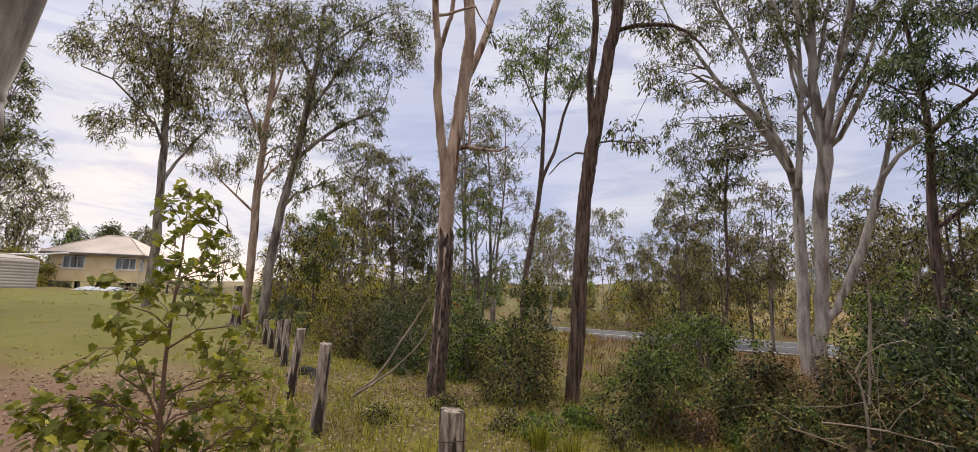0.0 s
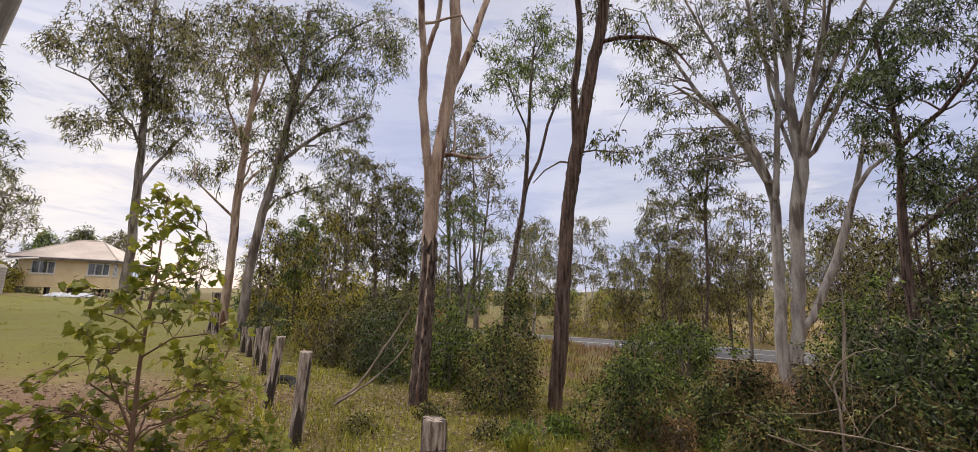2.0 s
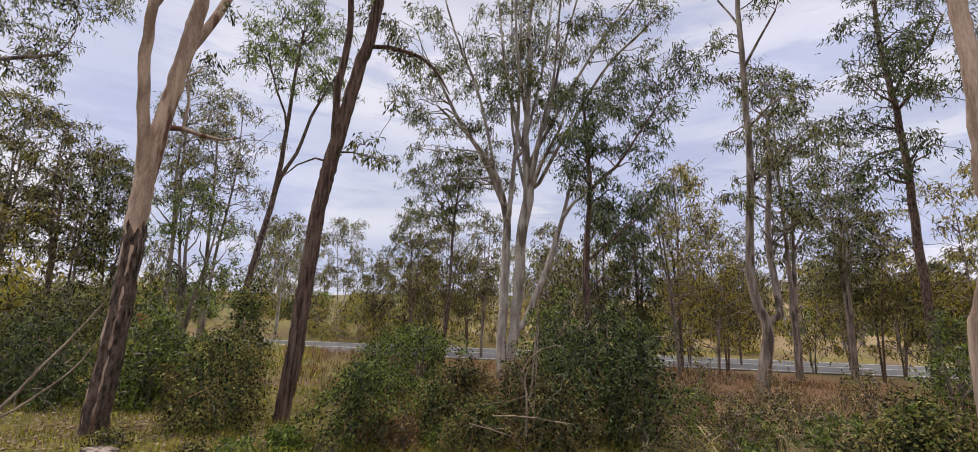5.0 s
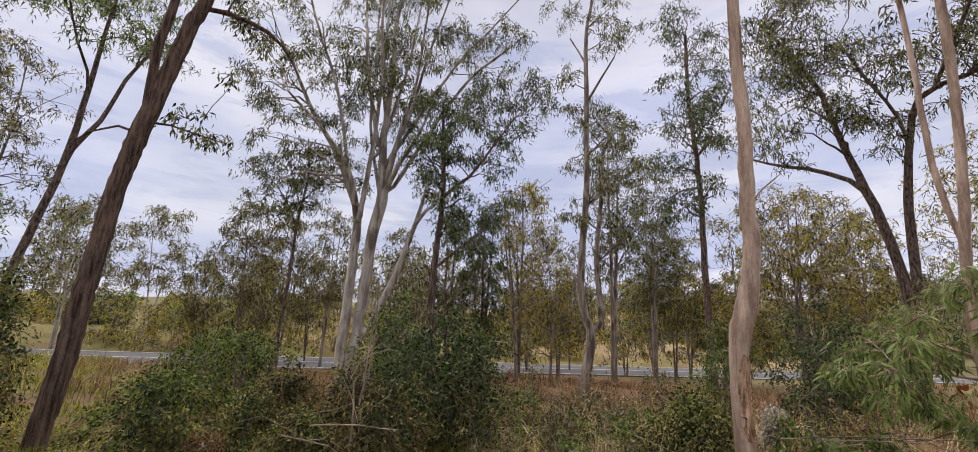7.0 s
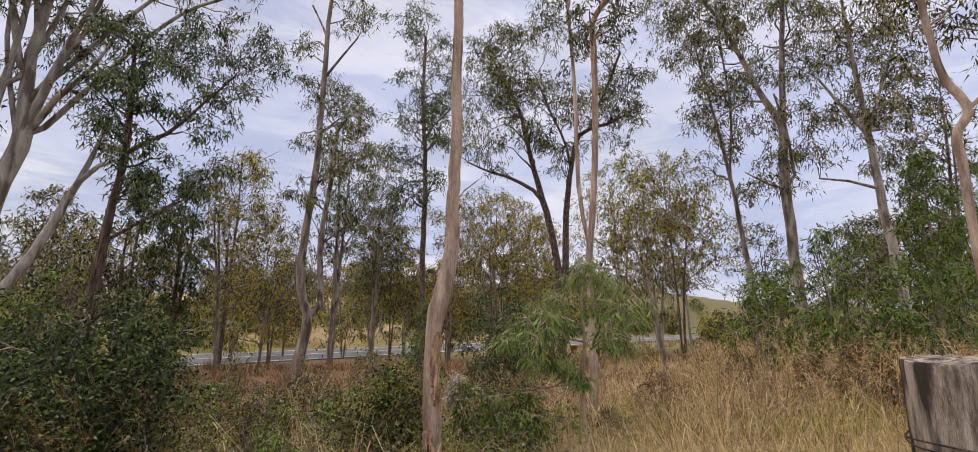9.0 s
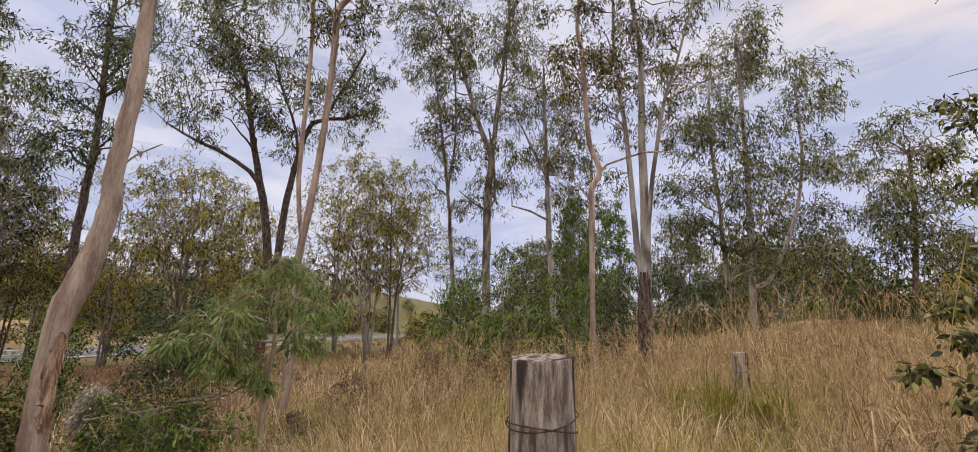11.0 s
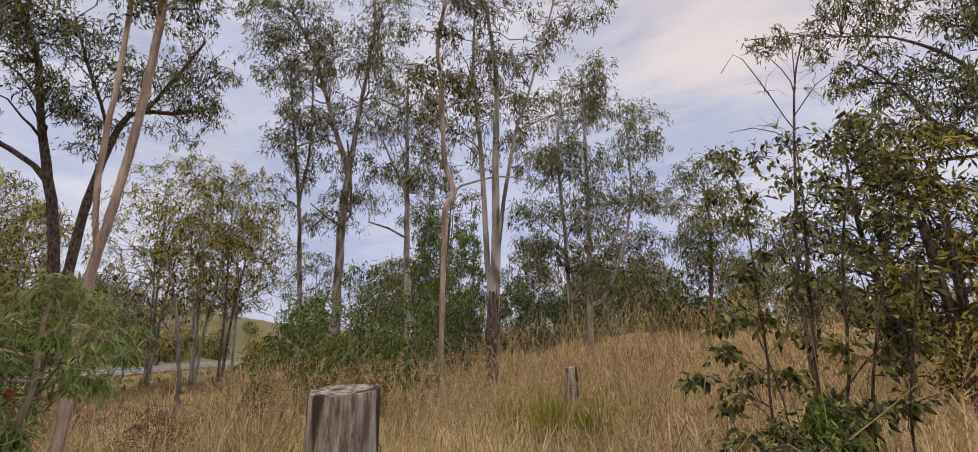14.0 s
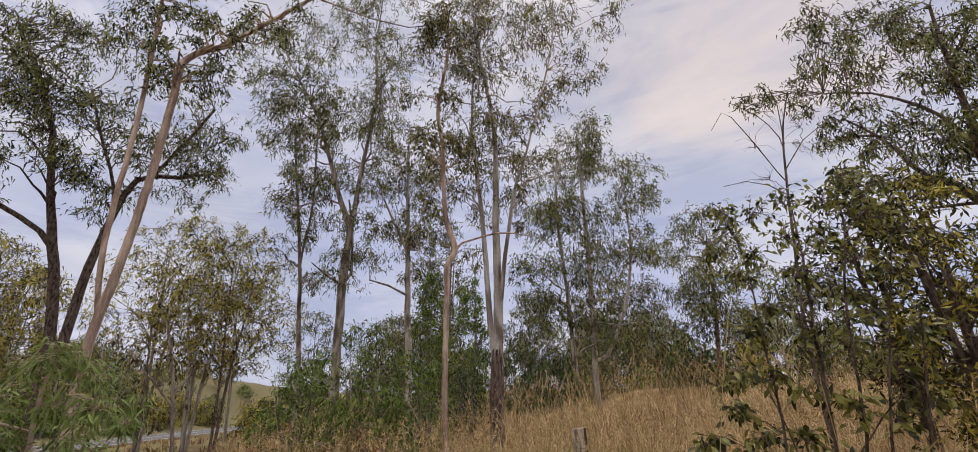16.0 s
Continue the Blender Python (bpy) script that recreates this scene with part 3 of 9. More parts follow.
    clumps = list(clumps)
    if fill and any(c[4] > 0 for c in clumps):
        zmin = min(c[2] - c[3] for c in clumps)
        for i, p in enumerate(samples):
            reach = np.linalg.norm(p[-1, :3] - p[0, :3])
            for k in range(int(fill * reach / (0.25 + 0.03 * dist))):
                s = p[int(len(p) * rng.uniform(0.5 if i == 0 else 0.35, 1.0)) - 1]
                if s[2] < zmin:
                    continue
                a, o = rng.uniform(0, 2 * math.pi), rng.uniform(0.25, 0.9) * (0.35 + 0.045 * dist)
                clumps.append((s[0] + o * math.cos(a), s[1] + o * math.sin(a), s[2] + rng.uniform(-0.1, 0.7) * o, rng.uniform(0.45, 0.8) * (0.22 + 0.024 * dist), 0.7))
    for c in [q for q in clumps if q[4] >= 0.8 and category == "tree" and name != "woodland_tree"]:
        d = rng.normal(size=3) * np.array([1, 1, 0.7])
        d *= c[3] * rng.uniform(1.1, 1.7) / np.linalg.norm(d)
        clumps.append((*(np.array(c[:3]) + d), c[3] * rng.uniform(0.5, 0.8), c[4] * 0.75))
    for c in clumps:
        at, r, thick = np.array(c[:3]), c[3], c[4]
        away = S[:, :3] - at
        cost = np.linalg.norm(away, axis=1) + np.maximum(0, away[:, 2] + 0.35 * r) * 1.2
        s = S[int(cost.argmin())]
        L = np.linalg.norm(s[:3] - at)
        r0 = min(s[3] * 0.55, 0.010 + 0.012 * L + 0.0006 * dist) if thick > 0 else 0.004
        knots = 7 if dist < 9 or thick <= 0 else 6 if dist < 50 else 4
        path = bent(s[:3], at, rng, 0.12, knots)
        branchlets.tube(path + shift, np.linspace(r0, max(0.004, 0.0005 * dist) if thick > 0 else 0.002, knots), 5 if dist < 9 else 4 if dist < 14 else 3, cap=False)
        if thick > 0:
            spray(twig, crown, at + shift, r, rng, dist, density * thick, droop, leaf_size, category == "shrub" and leaf != "wattle" and dist < 15)
        else:
            for k in range(9):
                e = at + shift + rng.normal(0, r * 0.7, 3)
                twig.tube(bent(path[-3] + shift, e, rng, 0.1, 6), np.linspace(0.0032, 0.0012, 6), 3, cap=False)
    if tangle:
        dead = Maker()
        cs = np.array([c[:4] for c in clumps])
        for k in range(tangle):
            c = cs[rng.integers(len(cs))]
            a = c[:3] + rng.normal(0, 0.55, 3) * c[3]
            b = a + rng.normal(0, 0.8, 3) * c[3] + np.array([0, 0, -0.5 * c[3]])
            dead.tube(bent(a, b, rng, 0.25, 6) + shift, np.linspace(0.005, 0.002, 6), 3, cap=False)
        tagged(link("dead_growth", dead, LEAF["dry"], thing), "withered brown hanging stems", kind="stuff")
    for z0, z1, a0, a1 in scar:
        p = samples[0]
        torn, front = Maker(), math.atan2(-base[1], -base[0])
        rows, cols = 22, 12
        zs = np.linspace(base[2] + z0, base[2] + z1, rows)
        mid = np.stack([np.interp(zs, p[:, 2], p[:, k]) for k in range(4)], 1)
        edge = 1 + 0.25 * rng.normal(size=(rows, 2))
        shape = np.sin(np.linspace(0.12, math.pi - 0.12, rows)) ** 0.5
        ctr, half = radians((a0 + a1) / 2), radians((a1 - a0) / 2)
        t = np.linspace(-1, 1, cols)[None, :] * (half * shape * edge[:, 0])[:, None] + front + ctr + 0.12 * rng.normal(size=(rows, 1))
        lift = mid[:, 3:4] * (1.05 + 0.06 * rng.uniform(0, 1, (rows, cols)) + 0.07 * (np.abs(np.linspace(-1, 1, cols)) > 0.85)[None, :])
        v = np.stack([mid[:, :1] + lift * np.cos(t), mid[:, 1:2] + lift * np.sin(t), zs[:, None] + rng.normal(0, 0.006, (rows, cols))], -1).reshape(-1, 3) + shift
        i = (np.arange(rows - 1)[:, None] * cols + np.arange(cols - 1)[None, :]).ravel()
        torn.raw(v, np.stack([i, i + 1, i + cols + 1, i + cols], 1))
        for k in range(26):
            q = rng.integers(1, rows - 4)
            a = front + ctr + rng.uniform(-1.05, 1.05) * half
            n = int(rng.integers(3, 6))
            m = mid[q:q + n]
            off = m[:, 3:4] * (1.05 + np.linspace(0, rng.uniform(0.0, 0.35), len(m))[::-1][:, None])
            torn.tube(np.stack([m[:, 0] + off[:, 0] * math.cos(a), m[:, 1] + off[:, 0] * math.sin(a), m[:, 2]], 1) + shift, np.linspace(0.007, 0.002, len(m)), 4)
        link("torn_bark", torn, TORN, thing, "torn reddish-brown bark scar")
    link("trunk" if category == "tree" else "main_stem", wood, BARK[bark], thing, smooth=True)
    if lower.v:
        link("rough_bark", lower, BARK["dark"], thing, "dark furrowed bark on the lower trunk", smooth=True)
    if branchlets.v:
        tagged(link("branchwork", branchlets, BARK[bark], thing, smooth=True), kind="stuff")
    if twig.v:
        tagged(link("twig_mass", twig, BARK["grey"] if bark != "dark" else BARK["dark"], thing), kind="stuff")
    if crown.v:
        tagged(link("crown" if category == "tree" else "foliage", crown, LEAF[leaf], thing), kind="stuff")
    return thing


gum("smooth grey gum trunk leaning over the yard", "pale", "gum",
    [[(-1.82, 1.38, 1.87, 0.129), (-1.81, 1.40, 2.08, 0.124), (-1.78, 1.43, 2.47, 0.121), (-1.59, 1.74, 4.99, 0.085), (-0.72, 2.43, 7.50, 0.025)]],
    [(-0.44, 2.28, 5.92, 0.875, 0.350), (-0.05, 2.94, 7.76, 0.802, 0.350), (-0.68, 4.06, 7.88, 0.699, 0.350), (-0.81, 1.89, 9.97, 0.923, 0.350), (0.53, 4.39, 8.81, 0.662, 0.350)])

gum("tall gum with a forked trunk behind the sapling", "grey", "dull",
    [[(-14.40, 19.17, 1.57, 0.167), (-14.41, 19.17, 3.52, 0.169), (-14.48, 19.11, 5.66, 0.149), (-14.55, 19.06, 7.86, 0.139), (-14.65, 18.98, 9.82, 0.106), (-14.75, 18.91, 12.42, 0.083), (-14.81, 18.86, 14.20, 0.060), (-15.17, 19.07, 16.12, 0.042), (-15.86, 19.84, 18.03, 0.013)],
     [(-14.50, 19.10, 5.66, 0.092), (-14.59, 19.77, 6.67, 0.071), (-14.54, 20.54, 7.78, 0.050), (-14.26, 21.46, 9.19, 0.039)],
     [(-14.57, 19.05, 7.86, 0.081), (-14.87, 18.49, 8.48, 0.057), (-15.34, 17.77, 9.25, 0.044), (-15.74, 17.07, 9.76, 0.032), (-16.12, 16.37, 9.73, 0.021)],
     [(-14.61, 19.01, 8.97, 0.070), (-14.75, 19.83, 10.81, 0.062), (-14.78, 20.72, 13.50, 0.052), (-15.14, 21.38, 15.58, 0.041)],
     [(-14.65, 18.98, 9.82, 0.070), (-15.35, 18.55, 11.61, 0.047), (-15.95, 18.16, 13.11, 0.035)]],
    [(-15.67, 19.17, 12.56, 1.406, 1.000), (-13.28, 18.39, 11.28, 1.204, 1.000), (-15.13, 21.04, 9.79, 1.141, 1.000), (-16.56, 18.48, 12.72, 1.090, 1.000), (-17.44, 19.33, 8.75, 0.828, 1.000), (-17.69, 18.66, 8.34, 0.426, 1.000), (-14.56, 17.92, 9.34, 0.928, 1.000), (-13.34, 19.19, 13.22, 1.269, 1.000), (-15.61, 16.22, 10.43, 0.808, 1.000), (-13.98, 17.53, 12.88, 1.168, 1.000), (-14.23, 16.87, 7.72, 0.529, 1.000), (-12.94, 19.14, 10.22, 0.826, 1.000), (-14.70, 19.52, 10.96, 0.960, 1.000), (-14.07, 16.64, 10.05, 0.823, 1.000), (-14.15, 20.32, 8.16, 0.574, 1.000), (-13.01, 19.29, 8.84, 0.604, 1.000), (-16.46, 16.28, 10.83, 0.671, 1.000), (-13.91, 21.23, 12.65, 0.678, 1.000)] + [(-14.86, 18.71, 11.13, 1.088, 1.000), (-14.79, 19.38, 19.15, 0.691, 0.350), (-13.30, 20.80, 19.56, 0.735, 0.350), (-15.62, 21.60, 18.56, 0.585, 0.350), (-15.98, 19.78, 18.84, 0.770, 0.350), (-15.67, 20.40, 19.52, 0.762, 0.350)])

gum("slender gum with peeling tan bark by the lawn", "tan", "dull",
    [[(-8.50, 15.84, 1.13, 0.146), (-8.48, 15.85, 2.19, 0.138), (-8.52, 15.83, 4.37, 0.132), (-8.49, 15.84, 6.18, 0.115), (-8.45, 15.87, 7.83, 0.097), (-8.42, 15.88, 9.77, 0.079), (-8.72, 15.72, 11.65, 0.060)],
     [(-8.49, 15.85, 5.04, 0.057), (-8.46, 16.76, 5.98, 0.050), (-8.25, 17.74, 6.65, 0.032)],
     [(-8.46, 15.86, 6.65, 0.058), (-8.83, 15.34, 7.60, 0.038), (-9.02, 14.90, 8.54, 0.028)],
     [(-8.43, 15.88, 8.07, 0.058), (-8.01, 15.80, 9.49, 0.039), (-7.75, 15.64, 11.12, 0.030)],
     [(-8.47, 15.86, 4.15, 0.047), (-9.16, 15.52, 4.73, 0.037), (-9.71, 15.24, 5.30, 0.027)]],
    [(-9.25, 16.79, 11.28, 1.103, 1.000), (-8.38, 13.96, 8.32, 0.705, 1.000), (-8.47, 17.06, 10.92, 0.992, 1.000), (-9.57, 16.72, 7.65, 0.664, 1.000), (-9.04, 17.31, 9.19, 0.868, 1.000), (-8.47, 13.55, 9.37, 0.694, 1.000), (-10.62, 16.83, 5.83, 0.518, 1.000), (-6.84, 14.69, 5.87, 0.494, 1.000), (-9.00, 14.76, 11.02, 0.871, 1.000), (-9.63, 15.75, 7.75, 0.494, 1.000), (-9.98, 17.08, 6.28, 0.479, 1.000), (-8.26, 15.18, 11.55, 0.897, 1.000), (-10.66, 16.70, 9.89, 0.483, 1.000)])

gum("tall leaning gum with a vine at its foot", "grey", "gum",
    [[(-6.45, 12.96, 0.50, 0.133), (-6.43, 12.97, 1.91, 0.128), (-6.28, 13.04, 3.70, 0.116), (-6.03, 13.16, 5.42, 0.103), (-5.90, 13.22, 6.80, 0.089), (-5.71, 13.30, 8.66, 0.066), (-5.67, 13.32, 10.35, 0.051)],
     [(-6.03, 13.16, 5.32, 0.063), (-5.07, 13.63, 6.48, 0.050), (-3.88, 14.08, 7.30, 0.034)],
     [(-5.92, 13.21, 6.60, 0.056), (-5.07, 13.27, 8.04, 0.041), (-4.20, 13.28, 9.30, 0.025)],
     [(-5.82, 13.25, 7.82, 0.057), (-6.28, 12.75, 8.94, 0.032), (-6.38, 12.40, 9.72, 0.024)],
     [(-6.19, 13.09, 4.08, 0.039), (-5.39, 12.93, 4.43, 0.031), (-4.61, 12.73, 4.59, 0.023)],
     [(-5.71, 13.30, 8.66, 0.041), (-4.71, 13.04, 9.35, 0.033), (-3.53, 12.77, 9.82, 0.024)]],
    [(-5.27, 12.16, 8.61, 0.887, 1.000), (-5.06, 14.26, 8.76, 0.822, 1.000), (-4.53, 15.56, 8.26, 0.753, 1.000), (-3.15, 12.92, 9.11, 0.639, 1.000), (-4.08, 12.24, 9.07, 0.806, 1.000), (-6.48, 14.81, 8.33, 0.722, 1.000), (-5.11, 13.67, 6.80, 0.581, 1.000), (-3.66, 13.67, 8.48, 0.590, 1.000), (-5.89, 12.22, 9.22, 0.718, 1.000), (-5.45, 13.76, 10.65, 0.811, 1.000), (-3.23, 15.27, 9.67, 0.484, 1.000), (-3.95, 13.77, 6.46, 0.349, 1.000), (-6.07, 12.84, 6.26, 0.400, 1.000), (-4.70, 12.04, 4.41, 0.368, 1.000), (-3.82, 15.46, 11.57, 0.770, 1.000), (-5.09, 11.80, 4.17, 0.262, 1.000), (-4.65, 13.68, 5.81, 0.345, 1.000), (-6.16, 14.39, 6.53, 0.406, 1.000)])

gum("forked gum with smooth tan bark and dark rough base", "tan", "gum",
    [[(-0.80, 6.52, 0.10, 0.123), (-0.77, 6.53, 0.92, 0.111), (-0.75, 6.53, 1.87, 0.098), (-0.75, 6.53, 2.67, 0.108), (-0.72, 6.53, 3.22, 0.094), (-0.64, 6.54, 4.09, 0.091), (-0.55, 6.55, 4.98, 0.089), (-0.55, 6.55, 6.01, 0.083), (-1.08, 6.88, 10.29, 0.058), (-1.26, 7.96, 14.56, 0.017)],
     [(-0.76, 6.53, 2.85, 0.077), (-0.82, 6.39, 3.46, 0.065), (-0.91, 6.25, 4.15, 0.061), (-0.92, 6.11, 4.93, 0.053), (-0.98, 5.97, 5.61, 0.045), (-1.27, 5.01, 9.64, 0.032), (-2.07, 3.94, 13.66, 0.012)],
     [(-0.54, 6.55, 4.68, 0.056), (-0.36, 6.78, 5.32, 0.059), (-0.24, 7.01, 5.89, 0.057), (-0.10, 7.23, 6.55, 0.055), (0.68, 8.39, 9.78, 0.038), (1.43, 10.03, 13.02, 0.012)],
     [(-0.97, 6.50, 5.05, 0.036), (-0.86, 6.50, 5.56, 0.037), (-0.78, 6.50, 6.02, 0.033), (-0.70, 6.38, 9.05, 0.023), (-0.85, 7.16, 12.09, 0.012)],
     [(-0.60, 6.55, 3.68, 0.039), (-0.36, 6.77, 3.70, 0.033), (-0.03, 6.98, 3.74, 0.017), (0.12, 7.18, 3.88, 0.013)]],
    [(-0.17, 6.77, 5.53, 0.118, 0.500), (-0.33, 6.56, 4.69, 0.094, 0.400), (-1.77, 8.77, 15.05, 1.636, 0.350), (2.56, 5.46, 17.47, 1.572, 0.350), (-2.38, 4.89, 15.51, 1.524, 0.350), (-3.36, 7.47, 17.14, 1.569, 0.350), (-1.93, 6.24, 17.50, 1.438, 0.350), (-3.10, 6.60, 14.63, 1.163, 0.350), (-3.19, 1.85, 15.35, 1.526, 0.350), (-4.87, 2.17, 16.21, 1.486, 0.350), (-1.14, 2.20, 16.12, 1.454, 0.350), (-5.65, 9.20, 13.95, 1.341, 0.350), (0.36, 9.83, 15.24, 1.115, 0.350), (-2.21, 8.99, 11.88, 1.258, 0.350), (2.91, 12.80, 12.12, 1.084, 0.350), (0.13, 7.81, 12.23, 1.205, 0.350), (1.35, 9.61, 14.45, 1.213, 0.350), (0.56, 7.62, 14.29, 1.035, 0.350)] + [(0.84, 7.62, 12.75, 0.793, 0.350), (-0.34, 6.76, 13.31, 0.822, 0.350), (0.84, 7.55, 11.62, 1.015, 0.350), (0.61, 7.42, 14.99, 0.729, 0.350)], stocking=2.1)

gum("tall dark ironbark with furrowed bark", "brown", "gum",
    [[(1.08, 6.69, 0.17, 0.100), (1.15, 6.68, 0.97, 0.105), (1.18, 6.67, 1.75, 0.103), (1.24, 6.66, 2.84, 0.098), (1.32, 6.64, 3.50, 0.103), (1.41, 6.62, 4.07, 0.100), (1.59, 6.58, 5.15, 0.089), (1.75, 6.54, 6.05, 0.082), (1.99, 6.20, 9.48, 0.058), (1.44, 6.54, 12.91, 0.017)],
     [(1.36, 6.64, 3.93, 0.056), (1.31, 6.56, 4.72, 0.056), (1.36, 6.46, 5.98, 0.049), (0.97, 6.44, 8.91, 0.034), (0.67, 6.13, 11.84, 0.012)],
     [(1.62, 6.58, 5.45, 0.041), (1.82, 6.55, 5.59, 0.041), (2.34, 6.42, 5.59, 0.032), (2.70, 6.30, 5.38, 0.023), (2.96, 6.22, 4.97, 0.011)],
     [(1.27, 6.65, 3.69, 0.016), (1.00, 7.01, 3.65, 0.013), (0.80, 7.35, 3.48, 0.009)],
     [(1.40, 6.63, 3.83, 0.016), (1.85, 6.74, 3.85, 0.012), (2.30, 6.83, 3.87, 0.008)]],
    [(2.10, 6.30, 4.62, 0.143, 0.500), (2.02, 7.00, 3.92, 0.137, 0.400), (0.37, 5.22, 14.63, 1.141, 0.350), (3.29, 11.02, 12.75, 1.166, 0.350), (-0.79, 9.56, 14.18, 1.142, 0.350), (1.44, 5.81, 13.16, 1.178, 0.350), (2.77, 5.46, 12.81, 0.991, 0.350), (1.12, 7.59, 12.25, 1.162, 0.350), (2.41, 5.08, 12.25, 0.943, 0.350), (4.91, 4.99, 12.89, 1.173, 0.350), (-0.57, 6.20, 11.90, 1.002, 0.350), (0.78, 4.95, 12.73, 1.078, 0.350)])

gum("slender dark twin-stemmed tree with drooping green foliage", "dark", "green",
    [[(0.85, 13.95, 2.07, 0.080), (1.05, 13.93, 3.48, 0.081), (1.24, 13.92, 4.84, 0.074), (1.33, 13.91, 6.84, 0.059), (1.37, 13.91, 8.29, 0.043), (1.45, 13.90, 9.78, 0.035)],
     [(1.28, 13.91, 5.04, 0.058), (1.72, 14.17, 6.13, 0.051), (2.05, 14.44, 7.48, 0.044), (2.69, 14.64, 9.12, 0.027)],
     [(1.33, 13.91, 6.84, 0.034), (0.84, 13.26, 7.57, 0.024), (0.52, 12.60, 8.21, 0.016)]],
    [(0.86, 14.06, 10.08, 0.693, 1.000), (0.45, 13.21, 8.33, 0.567, 1.000), (1.40, 15.37, 9.70, 0.573, 1.000), (2.08, 14.77, 10.31, 0.726, 1.000), (0.92, 13.09, 7.69, 0.372, 1.000), (1.36, 13.12, 10.14, 0.651, 1.000), (2.23, 12.62, 9.43, 0.549, 1.000), (2.29, 15.45, 8.83, 0.526, 1.000), (0.15, 13.28, 9.18, 0.460, 1.000), (2.49, 14.12, 9.28, 0.527, 1.000)])

